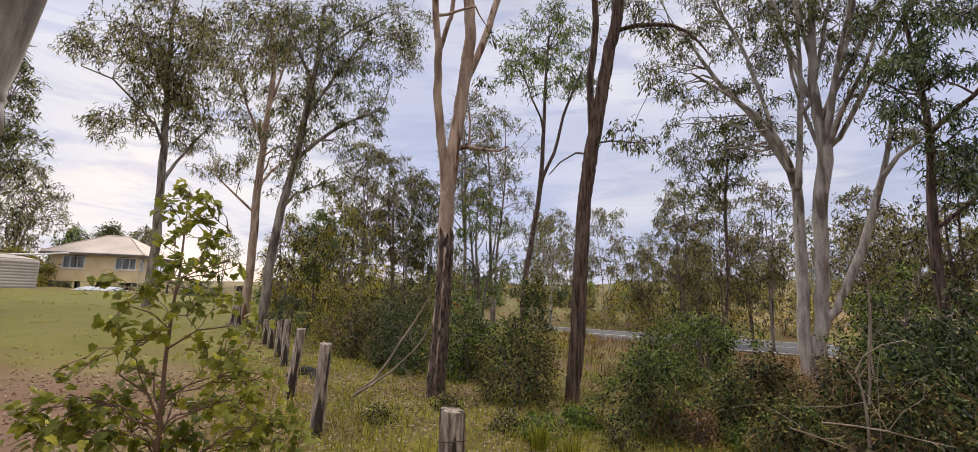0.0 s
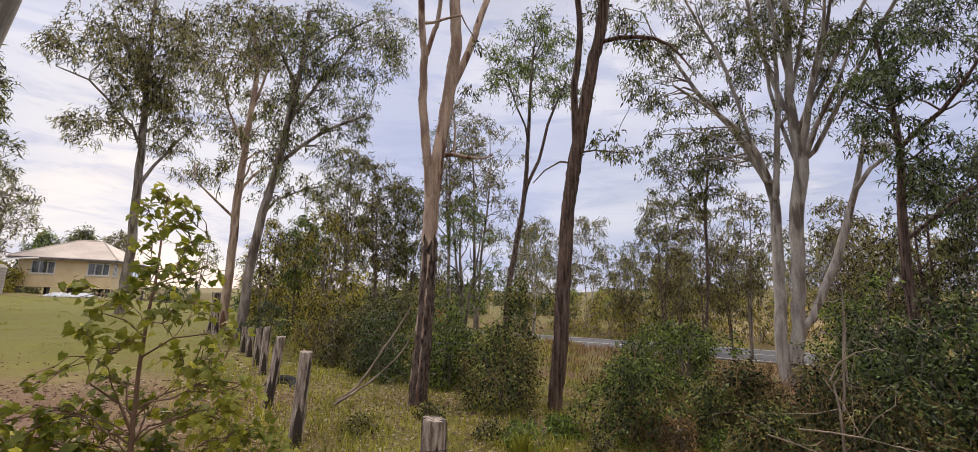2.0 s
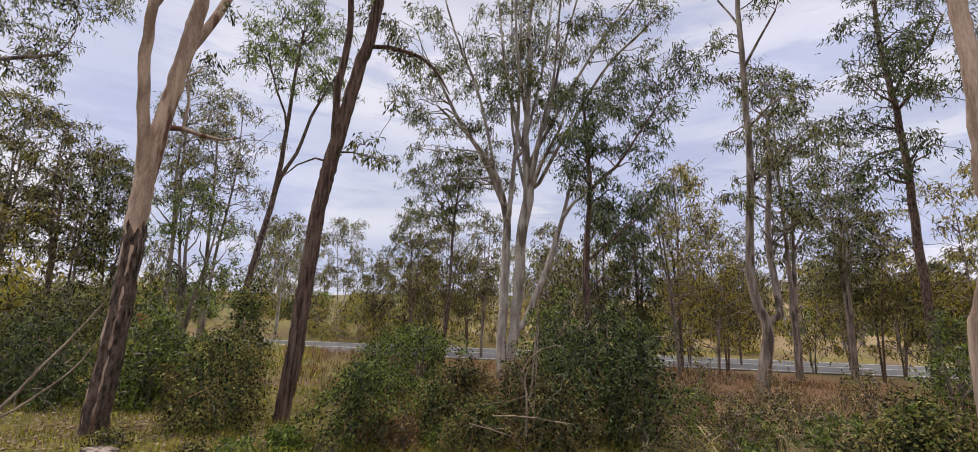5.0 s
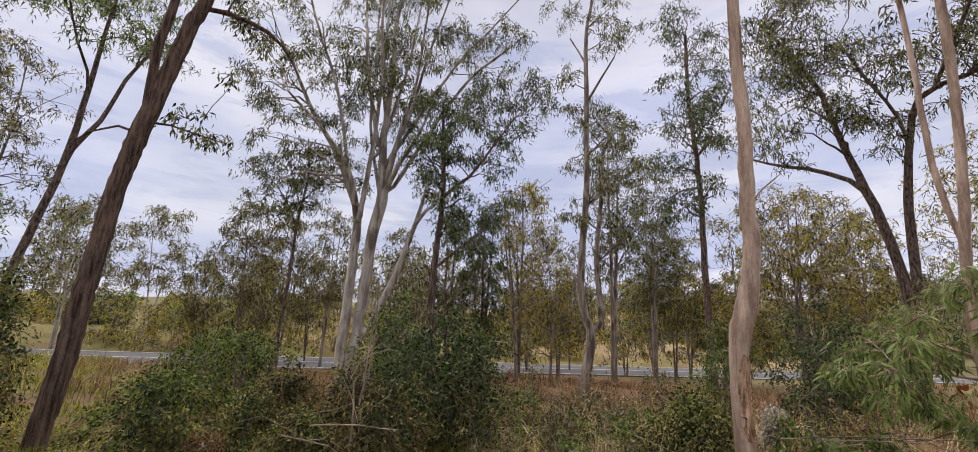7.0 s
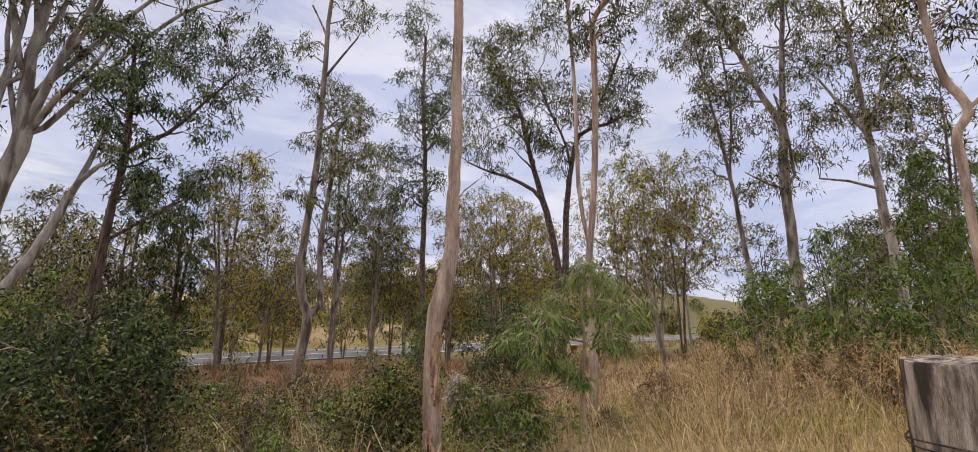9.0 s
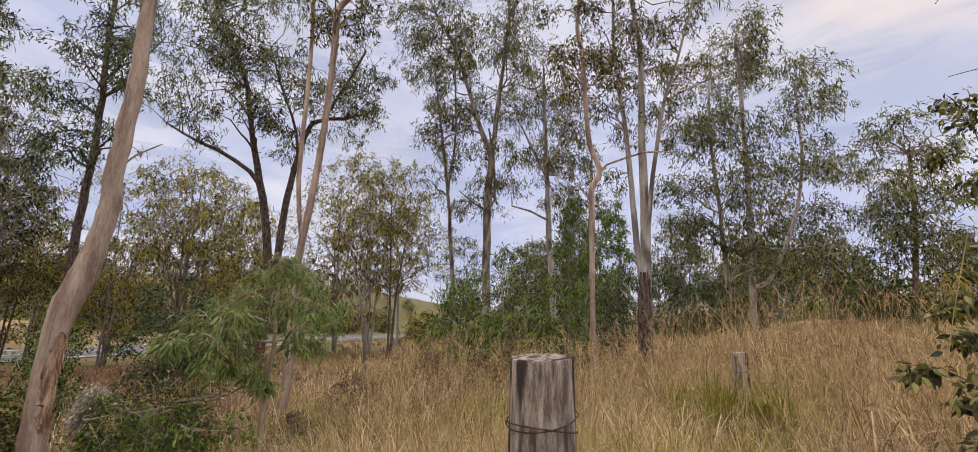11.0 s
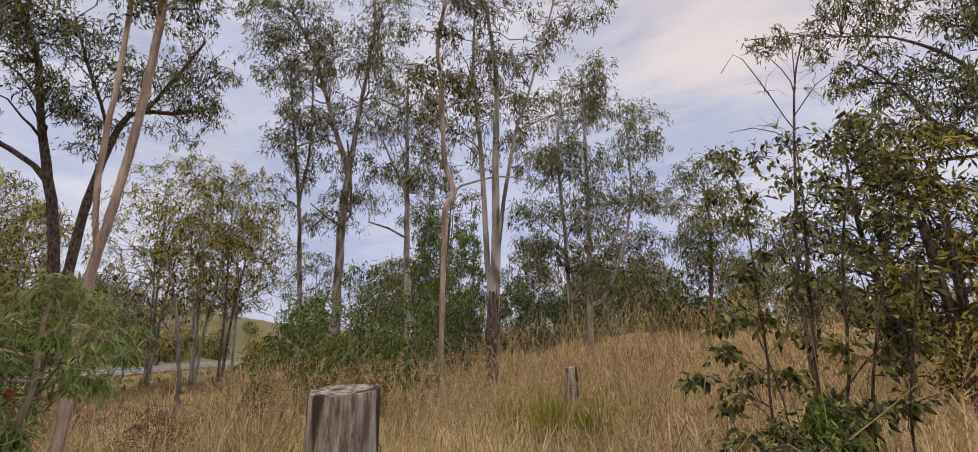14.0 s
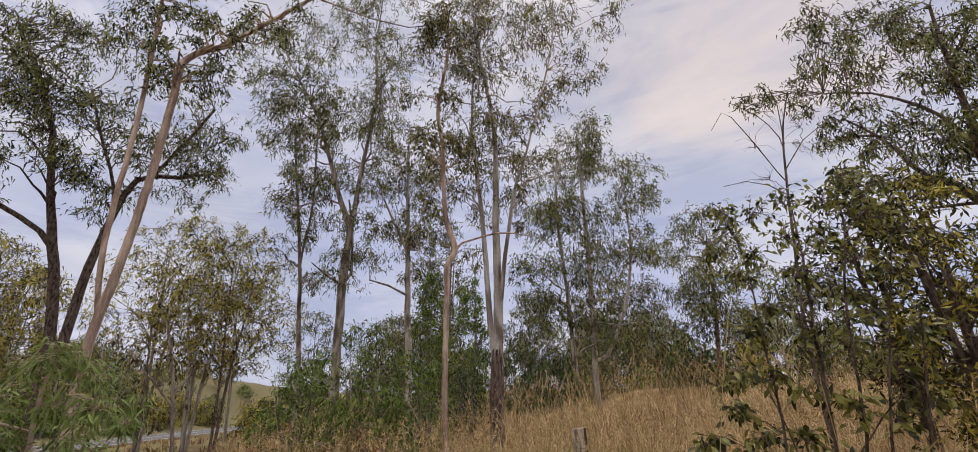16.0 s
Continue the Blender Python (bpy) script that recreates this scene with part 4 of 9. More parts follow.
gum("many-stemmed pale gum with spreading white limbs", "pale", "gum",
    [[(6.95, 10.36, 0.06, 0.149), (7.07, 10.28, 2.04, 0.140), (7.13, 10.24, 3.70, 0.143), (7.26, 10.15, 4.96, 0.156), (7.17, 10.21, 6.32, 0.099), (7.24, 10.17, 8.64, 0.076), (7.25, 10.23, 10.52, 0.053), (7.54, 9.87, 12.40, 0.016)],
     [(6.75, 10.49, 0.82, 0.129), (6.84, 10.57, 2.32, 0.121), (6.91, 10.65, 4.21, 0.112), (6.72, 10.90, 5.04, 0.084), (6.36, 11.23, 6.10, 0.074), (5.70, 11.70, 7.32, 0.057), (5.09, 12.10, 8.79, 0.037)],
     [(6.76, 10.49, 4.54, 0.056), (6.38, 10.53, 5.52, 0.050), (5.66, 10.74, 6.37, 0.039), (4.75, 11.00, 7.15, 0.027)],
     [(6.82, 10.45, 4.16, 0.074), (6.98, 10.39, 6.40, 0.057), (7.04, 10.40, 8.80, 0.039), (6.97, 10.28, 10.62, 0.027), (6.86, 10.01, 12.44, 0.012)],
     [(7.24, 10.17, 1.38, 0.092), (7.79, 9.95, 2.84, 0.080), (8.15, 9.85, 4.06, 0.069), (8.42, 9.82, 5.03, 0.047), (8.61, 9.87, 5.91, 0.030)],
     [(7.96, 9.61, 4.06, 0.051), (8.29, 9.48, 4.64, 0.045), (8.66, 9.30, 4.96, 0.028)],
     [(7.26, 10.15, 4.89, 0.090), (7.22, 9.70, 6.09, 0.070), (7.18, 9.25, 7.14, 0.046), (7.08, 8.84, 7.72, 0.033), (6.72, 8.07, 9.68, 0.023), (6.85, 7.35, 11.64, 0.012)],
     [(7.34, 10.09, 5.02, 0.072), (7.29, 9.62, 5.63, 0.058), (7.39, 9.03, 6.33, 0.038), (7.38, 8.51, 7.10, 0.021)],
     [(7.22, 10.18, 4.83, 0.048), (6.97, 10.63, 6.98, 0.039), (7.08, 10.84, 8.42, 0.034), (7.19, 11.04, 9.24, 0.028), (7.30, 11.36, 11.18, 0.019), (7.56, 11.67, 13.11, 0.012)],
     [(7.17, 10.16, 5.41, 0.052), (7.50, 9.58, 7.14, 0.043), (7.58, 9.15, 8.66, 0.034), (7.72, 8.67, 10.17, 0.025), (7.84, 8.17, 11.64, 0.017)],
     [(7.27, 10.10, 5.78, 0.052), (7.94, 9.45, 7.58, 0.044), (8.58, 8.73, 9.18, 0.035), (8.98, 8.17, 9.98, 0.026), (9.56, 7.32, 11.24, 0.017)],
     [(7.42, 9.99, 5.06, 0.056), (7.78, 9.11, 6.50, 0.047), (8.20, 8.11, 7.99, 0.037), (8.59, 7.00, 8.78, 0.028)],
     [(7.09, 10.22, 6.14, 0.063), (6.94, 10.85, 8.27, 0.052), (6.96, 11.37, 10.22, 0.041), (7.07, 11.83, 11.89, 0.031), (7.04, 12.37, 14.45, 0.020)],
     [(7.05, 10.25, 5.96, 0.054), (7.65, 10.17, 8.59, 0.044), (7.99, 10.28, 10.43, 0.035), (8.23, 10.46, 11.51, 0.026), (8.63, 10.51, 13.82, 0.017)],
     [(6.65, 10.51, 4.50, 0.054), (6.03, 10.90, 7.63, 0.045), (5.50, 11.22, 9.20, 0.036), (5.12, 11.43, 10.41, 0.027), (4.70, 11.65, 12.09, 0.017)],
     [(7.17, 10.16, 6.89, 0.052), (6.71, 10.05, 9.01, 0.043), (6.45, 9.79, 10.35, 0.034), (6.33, 9.45, 11.67, 0.025)]],
    [(5.30, 12.65, 8.53, 0.434, 1.000), (4.39, 11.31, 6.93, 0.352, 1.000), (5.12, 11.02, 8.49, 0.446, 1.000), (6.38, 11.93, 8.72, 0.480, 1.000), (3.95, 10.87, 8.04, 0.376, 1.000), (6.10, 12.01, 5.53, 0.399, 1.000), (6.62, 11.26, 7.63, 0.416, 1.000), (6.05, 10.68, 8.63, 0.464, 1.000), (6.34, 10.00, 7.57, 0.373, 1.000), (7.97, 10.67, 8.00, 0.367, 1.000), (8.68, 10.61, 7.98, 0.394, 1.000), (7.33, 8.74, 6.18, 0.272, 1.000), (7.08, 10.20, 8.18, 0.353, 1.000), (7.86, 9.88, 8.15, 0.371, 1.000)] + [(4.31, 11.16, 5.87, 0.250, 1.000), (8.28, 9.68, 5.53, 0.269, 1.000), (9.09, 9.87, 5.34, 0.246, 1.000), (4.41, 10.27, 6.13, 0.289, 1.000), (3.69, 11.07, 7.30, 0.284, 1.000), (5.80, 12.12, 5.22, 0.300, 1.000), (3.93, 12.32, 9.63, 0.488, 0.800), (4.25, 10.18, 8.95, 0.490, 0.800), (5.11, 12.09, 8.88, 0.458, 0.800), (6.45, 12.32, 10.55, 0.578, 0.800), (7.54, 11.78, 11.57, 0.630, 0.800), (8.04, 10.35, 10.27, 0.581, 0.800), (7.49, 8.28, 9.09, 0.490, 0.800), (9.89, 9.28, 10.57, 0.544, 0.800), (9.05, 7.41, 8.46, 0.422, 0.800), (4.22, 12.18, 7.83, 0.366, 0.800)] + [(5.10, 12.84, 7.52, 0.391, 0.800), (5.83, 11.74, 8.12, 0.341, 0.800), (6.76, 9.18, 8.03, 0.332, 0.800), (9.44, 7.28, 9.63, 0.466, 0.800), (10.16, 9.32, 8.98, 0.424, 0.800), (2.83, 11.03, 9.08, 0.394, 0.800), (6.34, 11.13, 8.41, 0.336, 0.800), (7.82, 9.43, 7.73, 0.315, 0.800), (8.25, 11.01, 13.09, 0.566, 0.350), (7.67, 10.17, 12.88, 0.625, 0.350), (7.45, 7.90, 13.25, 0.547, 0.350), (8.31, 8.97, 12.33, 0.735, 0.350), (7.31, 10.10, 12.66, 0.642, 0.350), (6.36, 7.96, 12.75, 0.600, 0.350), (6.33, 9.51, 12.33, 0.657, 0.350), (6.64, 9.51, 12.76, 0.506, 0.350), (5.81, 11.11, 13.24, 0.629, 0.350), (8.20, 11.20, 13.29, 0.464, 0.350)] + [(7.89, 8.39, 12.17, 0.676, 0.350), (9.08, 6.49, 13.26, 0.522, 0.350), (6.79, 7.00, 13.14, 0.744, 0.350), (9.04, 7.45, 12.43, 0.844, 0.350), (5.82, 5.61, 12.73, 0.633, 0.350), (8.64, 11.75, 14.13, 0.665, 0.350), (6.98, 12.47, 14.36, 0.676, 0.350), (8.99, 12.03, 12.81, 0.740, 0.350), (6.22, 11.52, 12.49, 0.596, 0.350), (6.82, 11.88, 13.61, 0.536, 0.350)], fill=0.7)

gum("thin dark sapling gum with hanging grey-green foliage", "dark", "gum",
    [[(6.13, 12.79, 0.34, 0.050), (6.25, 12.73, 2.51, 0.045), (6.26, 12.73, 4.25, 0.038), (6.37, 12.67, 5.69, 0.028), (6.24, 12.73, 6.82, 0.018)],
     [(6.40, 12.99, 4.13, 0.024), (5.89, 13.23, 5.18, 0.018), (5.35, 13.46, 5.67, 0.010)],
     [(6.48, 12.95, 5.03, 0.020), (7.00, 12.68, 5.89, 0.014), (7.36, 12.47, 6.29, 0.008)],
     [(6.43, 12.97, 4.67, 0.020), (6.06, 13.15, 5.83, 0.014), (5.85, 13.24, 6.53, 0.008)]],
    [(5.07, 13.45, 5.61, 0.379, 1.000), (5.59, 13.55, 6.14, 0.411, 1.000), (5.96, 13.29, 6.35, 0.408, 1.000), (5.92, 12.05, 6.18, 0.334, 1.000), (6.92, 13.18, 6.25, 0.364, 1.000), (5.20, 13.88, 5.04, 0.278, 1.000), (5.44, 13.04, 5.12, 0.299, 1.000), (6.03, 12.91, 5.47, 0.352, 1.000), (6.02, 11.97, 5.54, 0.295, 1.000), (6.76, 12.06, 5.94, 0.407, 1.000), (5.36, 13.59, 4.40, 0.286, 1.000), (4.96, 13.79, 4.14, 0.282, 1.000), (5.83, 13.13, 4.69, 0.280, 1.000), (5.78, 12.07, 4.62, 0.399, 1.000), (5.48, 12.57, 6.46, 0.294, 1.000), (6.97, 13.23, 6.75, 0.400, 1.000)], density=0.8)

gum("thin tree with dense dark drooping foliage", "brown", "dark",
    [[(6.53, 6.92, 0.04, 0.082), (6.51, 6.94, 1.19, 0.078), (6.50, 6.96, 2.91, 0.065), (6.55, 6.90, 4.21, 0.050), (6.48, 6.97, 5.59, 0.034), (6.45, 7.00, 6.31, 0.023)],
     [(6.55, 6.90, 4.21, 0.039), (6.70, 6.36, 4.50, 0.032), (6.78, 5.85, 5.02, 0.021), (6.86, 5.31, 5.60, 0.015)],
     [(6.51, 6.94, 2.66, 0.032), (7.16, 6.84, 3.23, 0.028), (7.82, 6.67, 3.76, 0.017)]],
    [(6.57, 6.83, 5.99, 0.452, 1.400), (7.35, 6.96, 6.56, 0.479, 1.400), (5.65, 6.18, 4.86, 0.303, 1.400), (6.69, 6.69, 5.06, 0.363, 1.300), (8.07, 6.61, 6.77, 0.484, 1.300), (7.99, 5.72, 6.79, 0.395, 1.200), (7.17, 6.04, 5.44, 0.354, 1.200), (6.25, 7.07, 6.14, 0.295, 1.300), (6.40, 5.78, 6.31, 0.362, 1.200), (7.02, 5.24, 5.49, 0.256, 1.000), (7.33, 4.84, 6.03, 0.231, 1.000), (6.65, 6.41, 3.74, 0.320, 1.300), (7.15, 5.92, 3.72, 0.313, 1.000), (7.56, 7.14, 3.31, 0.354, 1.000), (5.83, 6.48, 4.37, 0.264, 1.300), (7.07, 5.54, 4.00, 0.233, 1.000), (6.38, 6.37, 4.19, 0.244, 1.200)], density=1.2)

gum("crooked pale gum growing by the road verge", "grey", "gum",
    [[(11.94, 6.80, -0.74, 0.188), (12.02, 6.67, 0.53, 0.148), (12.08, 6.56, 1.46, 0.127), (11.94, 6.80, 2.40, 0.115), (11.95, 6.78, 3.84, 0.102), (12.01, 6.68, 5.74, 0.088), (12.01, 6.68, 8.82, 0.076), (12.00, 6.70, 10.81, 0.061), (12.09, 6.53, 12.19, 0.044), (11.95, 6.26, 14.15, 0.031), (11.78, 5.43, 16.11, 0.012)],
     [(12.22, 6.31, 1.73, 0.090), (12.48, 6.62, 3.73, 0.080), (12.88, 6.69, 5.37, 0.067), (13.26, 6.79, 7.39, 0.053)],
     [(12.00, 6.69, 8.60, 0.042), (12.04, 6.26, 9.13, 0.033), (12.10, 5.76, 9.84, 0.025)],
     [(11.99, 6.72, 5.16, 0.040), (12.86, 6.35, 5.92, 0.033), (13.73, 5.91, 6.72, 0.026)],
     [(12.15, 6.44, 3.48, 0.031), (12.64, 6.04, 4.09, 0.024), (13.18, 5.49, 4.70, 0.016)],
     [(12.01, 6.69, 9.91, 0.034), (12.14, 7.37, 11.16, 0.027)]],
    [(12.17, 6.21, 7.91, 0.497, 1.000), (13.21, 7.48, 8.43, 0.470, 1.000), (11.31, 5.37, 6.60, 0.378, 1.000), (12.99, 5.99, 6.30, 0.463, 1.000), (11.65, 5.93, 5.52, 0.424, 1.000), (12.37, 7.19, 6.75, 0.356, 1.000), (13.25, 5.90, 8.05, 0.400, 1.000), (11.36, 5.58, 4.69, 0.370, 1.000), (11.62, 5.35, 4.20, 0.369, 1.000), (10.66, 5.94, 4.40, 0.294, 1.000), (11.39, 5.99, 6.39, 0.389, 1.000), (11.47, 4.72, 5.97, 0.299, 1.000), (11.96, 6.11, 11.22, 0.515, 1.000), (13.03, 7.96, 12.93, 0.550, 1.000), (12.11, 5.55, 10.63, 0.425, 1.000), (11.19, 6.86, 4.80, 0.319, 1.000), (10.97, 5.59, 16.39, 0.528, 0.350), (10.17, 5.52, 17.55, 0.775, 0.350)] + [(11.12, 4.57, 16.59, 0.496, 0.350), (11.76, 5.62, 15.80, 0.491, 0.350), (8.85, 4.51, 15.87, 0.506, 0.350)], fill=0.5)

gum("dark straight tree with pendulous foliage", "dark", "dark",
    [[(16.60, 4.83, 2.25, 0.107), (16.60, 4.85, 4.46, 0.102), (16.58, 4.88, 7.17, 0.086), (16.53, 5.06, 9.87, 0.070), (16.53, 5.07, 12.75, 0.052)],
     [(16.56, 4.95, 8.62, 0.039), (16.08, 3.97, 9.13, 0.028), (15.48, 3.39, 9.62, 0.018)],
     [(16.59, 4.86, 6.71, 0.038), (16.96, 5.89, 6.73, 0.030), (17.35, 6.78, 6.20, 0.021)]],
    [(16.35, 5.49, 12.81, 0.677, 1.000), (18.35, 5.17, 12.95, 0.676, 1.000), (14.77, 4.58, 9.43, 0.500, 1.000), (15.76, 3.96, 11.87, 0.529, 1.000), (14.57, 5.13, 9.97, 0.468, 1.000), (16.39, 4.01, 10.24, 0.445, 1.000), (14.59, 5.18, 8.39, 0.375, 1.000), (15.45, 5.14, 6.00, 0.546, 1.000), (16.36, 4.29, 8.39, 0.438, 1.000), (15.45, 5.75, 7.45, 0.482, 1.000), (14.53, 5.24, 5.16, 0.478, 1.000), (14.93, 3.79, 6.08, 0.349, 1.000), (18.29, 5.86, 15.30, 0.707, 1.000), (15.42, 4.20, 8.92, 0.463, 1.000), (16.51, 5.24, 7.69, 0.408, 1.000)])

gum("pinkish trunk bending near its base, bark scarred", "pink", "gum",
    [[(4.80, 1.00, 0.21, 0.091), (4.79, 1.01, 0.57, 0.085), (4.79, 1.03, 0.78, 0.077), (4.79, 1.04, 1.08, 0.071), (4.79, 1.03, 1.39, 0.077), (4.80, 1.00, 1.57, 0.092), (4.81, 0.94, 1.79, 0.090), (4.82, 0.90, 2.04, 0.074), (4.83, 0.87, 2.37, 0.070), (4.82, 0.88, 2.67, 0.064), (4.83, 0.86, 3.46, 0.059), (4.82, 0.88, 4.13, 0.055), (4.83, 0.87, 4.84, 0.052), (4.73, 0.90, 7.77, 0.036), (4.31, 0.23, 10.70, 0.012)],
     [(4.83, 0.85, 2.72, 0.010), (4.87, 0.74, 2.84, 0.007), (4.91, 0.62, 2.95, 0.005)],
     [(4.81, 0.92, 2.04, 0.007), (4.99, 1.03, 1.95, 0.007), (5.16, 1.13, 1.73, 0.005)]],
    [(4.14, -2.18, 10.11, 0.805, 0.350), (6.17, 0.44, 9.95, 0.881, 0.350), (4.47, -1.47, 10.11, 1.133, 0.350), (3.73, 1.77, 11.63, 0.759, 0.350), (3.36, -0.01, 11.70, 1.067, 0.350)], scar=((0.68, 1.36, -5, 80), (0.1, 0.45, -30, 20)))

gum("spreading gum with three dark curved stems", "dark", "gum",
    [[(14.33, -0.10, 2.83, 0.111), (14.32, 0.06, 3.94, 0.104), (14.31, 0.37, 5.27, 0.098), (14.29, 0.72, 6.63, 0.074), (14.26, 1.02, 8.04, 0.067), (14.19, 1.61, 9.43, 0.051), (14.11, 2.16, 10.38, 0.034)],
     [(14.31, 0.44, 5.36, 0.065), (14.54, 1.24, 5.96, 0.058), (14.72, 2.14, 6.34, 0.042), (14.88, 2.85, 6.74, 0.025)],
     [(14.33, -0.29, 2.84, 0.103), (14.22, -0.35, 4.72, 0.089), (14.12, -0.57, 6.29, 0.074), (14.00, -0.86, 7.20, 0.067), (13.83, -1.80, 7.44, 0.050), (13.63, -2.50, 7.78, 0.025)],
     [(14.33, -0.37, 4.55, 0.057), (13.98, -0.48, 6.44, 0.041), (13.63, 0.15, 8.04, 0.033), (13.27, 0.48, 8.83, 0.024)],
     [(14.31, -1.07, 7.35, 0.051), (13.68, -1.64, 8.50, 0.042), (13.05, -2.01, 9.26, 0.033)]],
    [(13.23, 2.20, 7.40, 0.532, 1.000), (12.79, 1.56, 6.53, 0.444, 1.000), (13.74, 2.75, 8.58, 0.483, 1.000), (14.43, 1.81, 9.31, 0.557, 1.000), (13.41, 0.96, 9.05, 0.449, 1.000), (12.84, 0.35, 8.40, 0.466, 1.000), (14.99, 0.20, 8.72, 0.458, 1.000), (12.57, 2.11, 9.16, 0.521, 1.000), (13.23, 1.22, 10.15, 0.487, 1.000), (13.49, -2.11, 8.25, 0.502, 1.000), (13.83, -1.79, 7.75, 0.390, 1.000), (12.84, -2.19, 8.55, 0.409, 1.000), (14.06, -0.04, 10.93, 0.528, 1.000), (13.68, 0.47, 7.22, 0.411, 1.000), (14.80, 2.98, 7.22, 0.391, 1.000), (14.48, -1.41, 8.88, 0.453, 1.000), (15.56, 1.45, 8.61, 0.467, 1.000), (14.65, -2.72, 8.23, 0.293, 1.000)] + [(15.08, -2.18, 7.23, 0.295, 1.000), (14.26, 2.21, 10.53, 0.395, 0.800), (13.91, 1.58, 9.32, 0.356, 0.800), (15.26, 0.97, 10.95, 0.452, 0.800), (14.75, 0.56, 11.48, 0.455, 0.800), (15.78, 0.30, 9.88, 0.394, 0.800), (14.93, 1.22, 11.44, 0.479, 0.800), (14.88, -1.92, 9.69, 0.376, 0.800), (13.37, -2.29, 8.46, 0.342, 0.800), (15.25, -1.94, 9.01, 0.377, 0.800), (13.75, -2.38, 7.50, 0.273, 0.800), (13.03, -0.71, 7.71, 0.302, 0.800), (12.81, -0.33, 8.31, 0.268, 0.800), (13.11, 0.63, 7.08, 0.303, 0.800), (13.45, 0.32, 6.70, 0.283, 0.800), (14.73, 1.41, 8.07, 0.303, 0.800), (13.36, 1.71, 8.22, 0.301, 0.800), (12.79, -1.05, 9.19, 0.286, 0.800)] + [(14.98, 1.77, 11.57, 0.402, 0.800)], density=1.5)

gum("tall leaning gum with orange-brown bark", "pink", "gum",
    [[(7.93, -0.56, -0.56, 0.077), (7.92, -0.67, 0.69, 0.066), (7.92, -0.65, 2.33, 0.056), (7.92, -0.74, 3.39, 0.054), (7.91, -0.82, 4.61, 0.052), (7.91, -0.85, 6.05, 0.054), (7.91, -0.86, 6.80, 0.051), (7.88, -1.16, 7.22, 0.048), (7.85, -1.44, 7.51, 0.044), (7.77, -2.65, 9.30, 0.031), (7.22, -4.04, 11.09, 0.010)],
     [(7.92, -0.67, 2.64, 0.032), (8.11, -0.53, 3.75, 0.037), (8.29, -0.51, 5.59, 0.035), (8.48, -0.42, 7.68, 0.030), (8.94, -0.28, 10.00, 0.021), (9.31, -0.33, 12.33, 0.010)]],
    [(7.56, -1.25, 6.75, 0.221, 1.000), (7.04, -0.57, 6.38, 0.182, 1.000), (8.04, -1.10, 6.55, 0.162, 0.600), (8.45, -1.13, 8.31, 0.252, 0.800), (8.20, -1.67, 8.54, 0.306, 0.800), (7.01, -1.82, 7.23, 0.203, 0.800), (7.92, -0.74, 7.79, 0.228, 0.800), (7.22, -1.42, 7.14, 0.179, 0.800), (8.25, -0.27, 7.74, 0.247, 0.800), (7.76, -0.98, 7.28, 0.142, 0.800), (9.05, -4.79, 12.01, 0.835, 0.350), (7.88, -5.19, 11.72, 0.671, 0.350), (7.51, -6.62, 9.55, 0.725, 0.350), (6.63, -2.43, 12.37, 0.664, 0.350), (10.12, -3.06, 12.50, 0.685, 0.350), (9.64, 0.56, 12.24, 0.653, 0.350), (9.17, 0.47, 12.08, 0.856, 0.350), (8.87, -0.27, 13.58, 0.665, 0.350)] + [(11.63, -0.59, 13.49, 0.723, 0.350), (7.94, 1.10, 14.04, 0.757, 0.350)])

gum("thin grey young gum in the paddock", "grey", "dull",
    [[(16.29, -6.19, 2.65, 0.086), (16.34, -6.05, 4.23, 0.078), (16.41, -5.84, 6.60, 0.061), (16.52, -5.49, 9.13, 0.052), (16.61, -5.20, 11.28, 0.032)],
     [(16.40, -5.88, 6.60, 0.040), (15.84, -5.88, 8.38, 0.040), (15.38, -5.61, 10.64, 0.030), (14.90, -5.39, 11.85, 0.020)]],
    [(15.31, -4.86, 10.75, 0.552, 1.000), (14.96, -5.00, 8.87, 0.441, 1.000), (17.60, -4.99, 13.26, 0.587, 1.000), (17.91, -6.50, 13.39, 0.549, 1.000), (15.35, -5.13, 7.63, 0.356, 1.000), (17.47, -6.46, 7.76, 0.355, 1.000), (15.97, -4.84, 8.32, 0.371, 1.000), (16.96, -6.53, 5.82, 0.290, 1.000)], density=1.7)

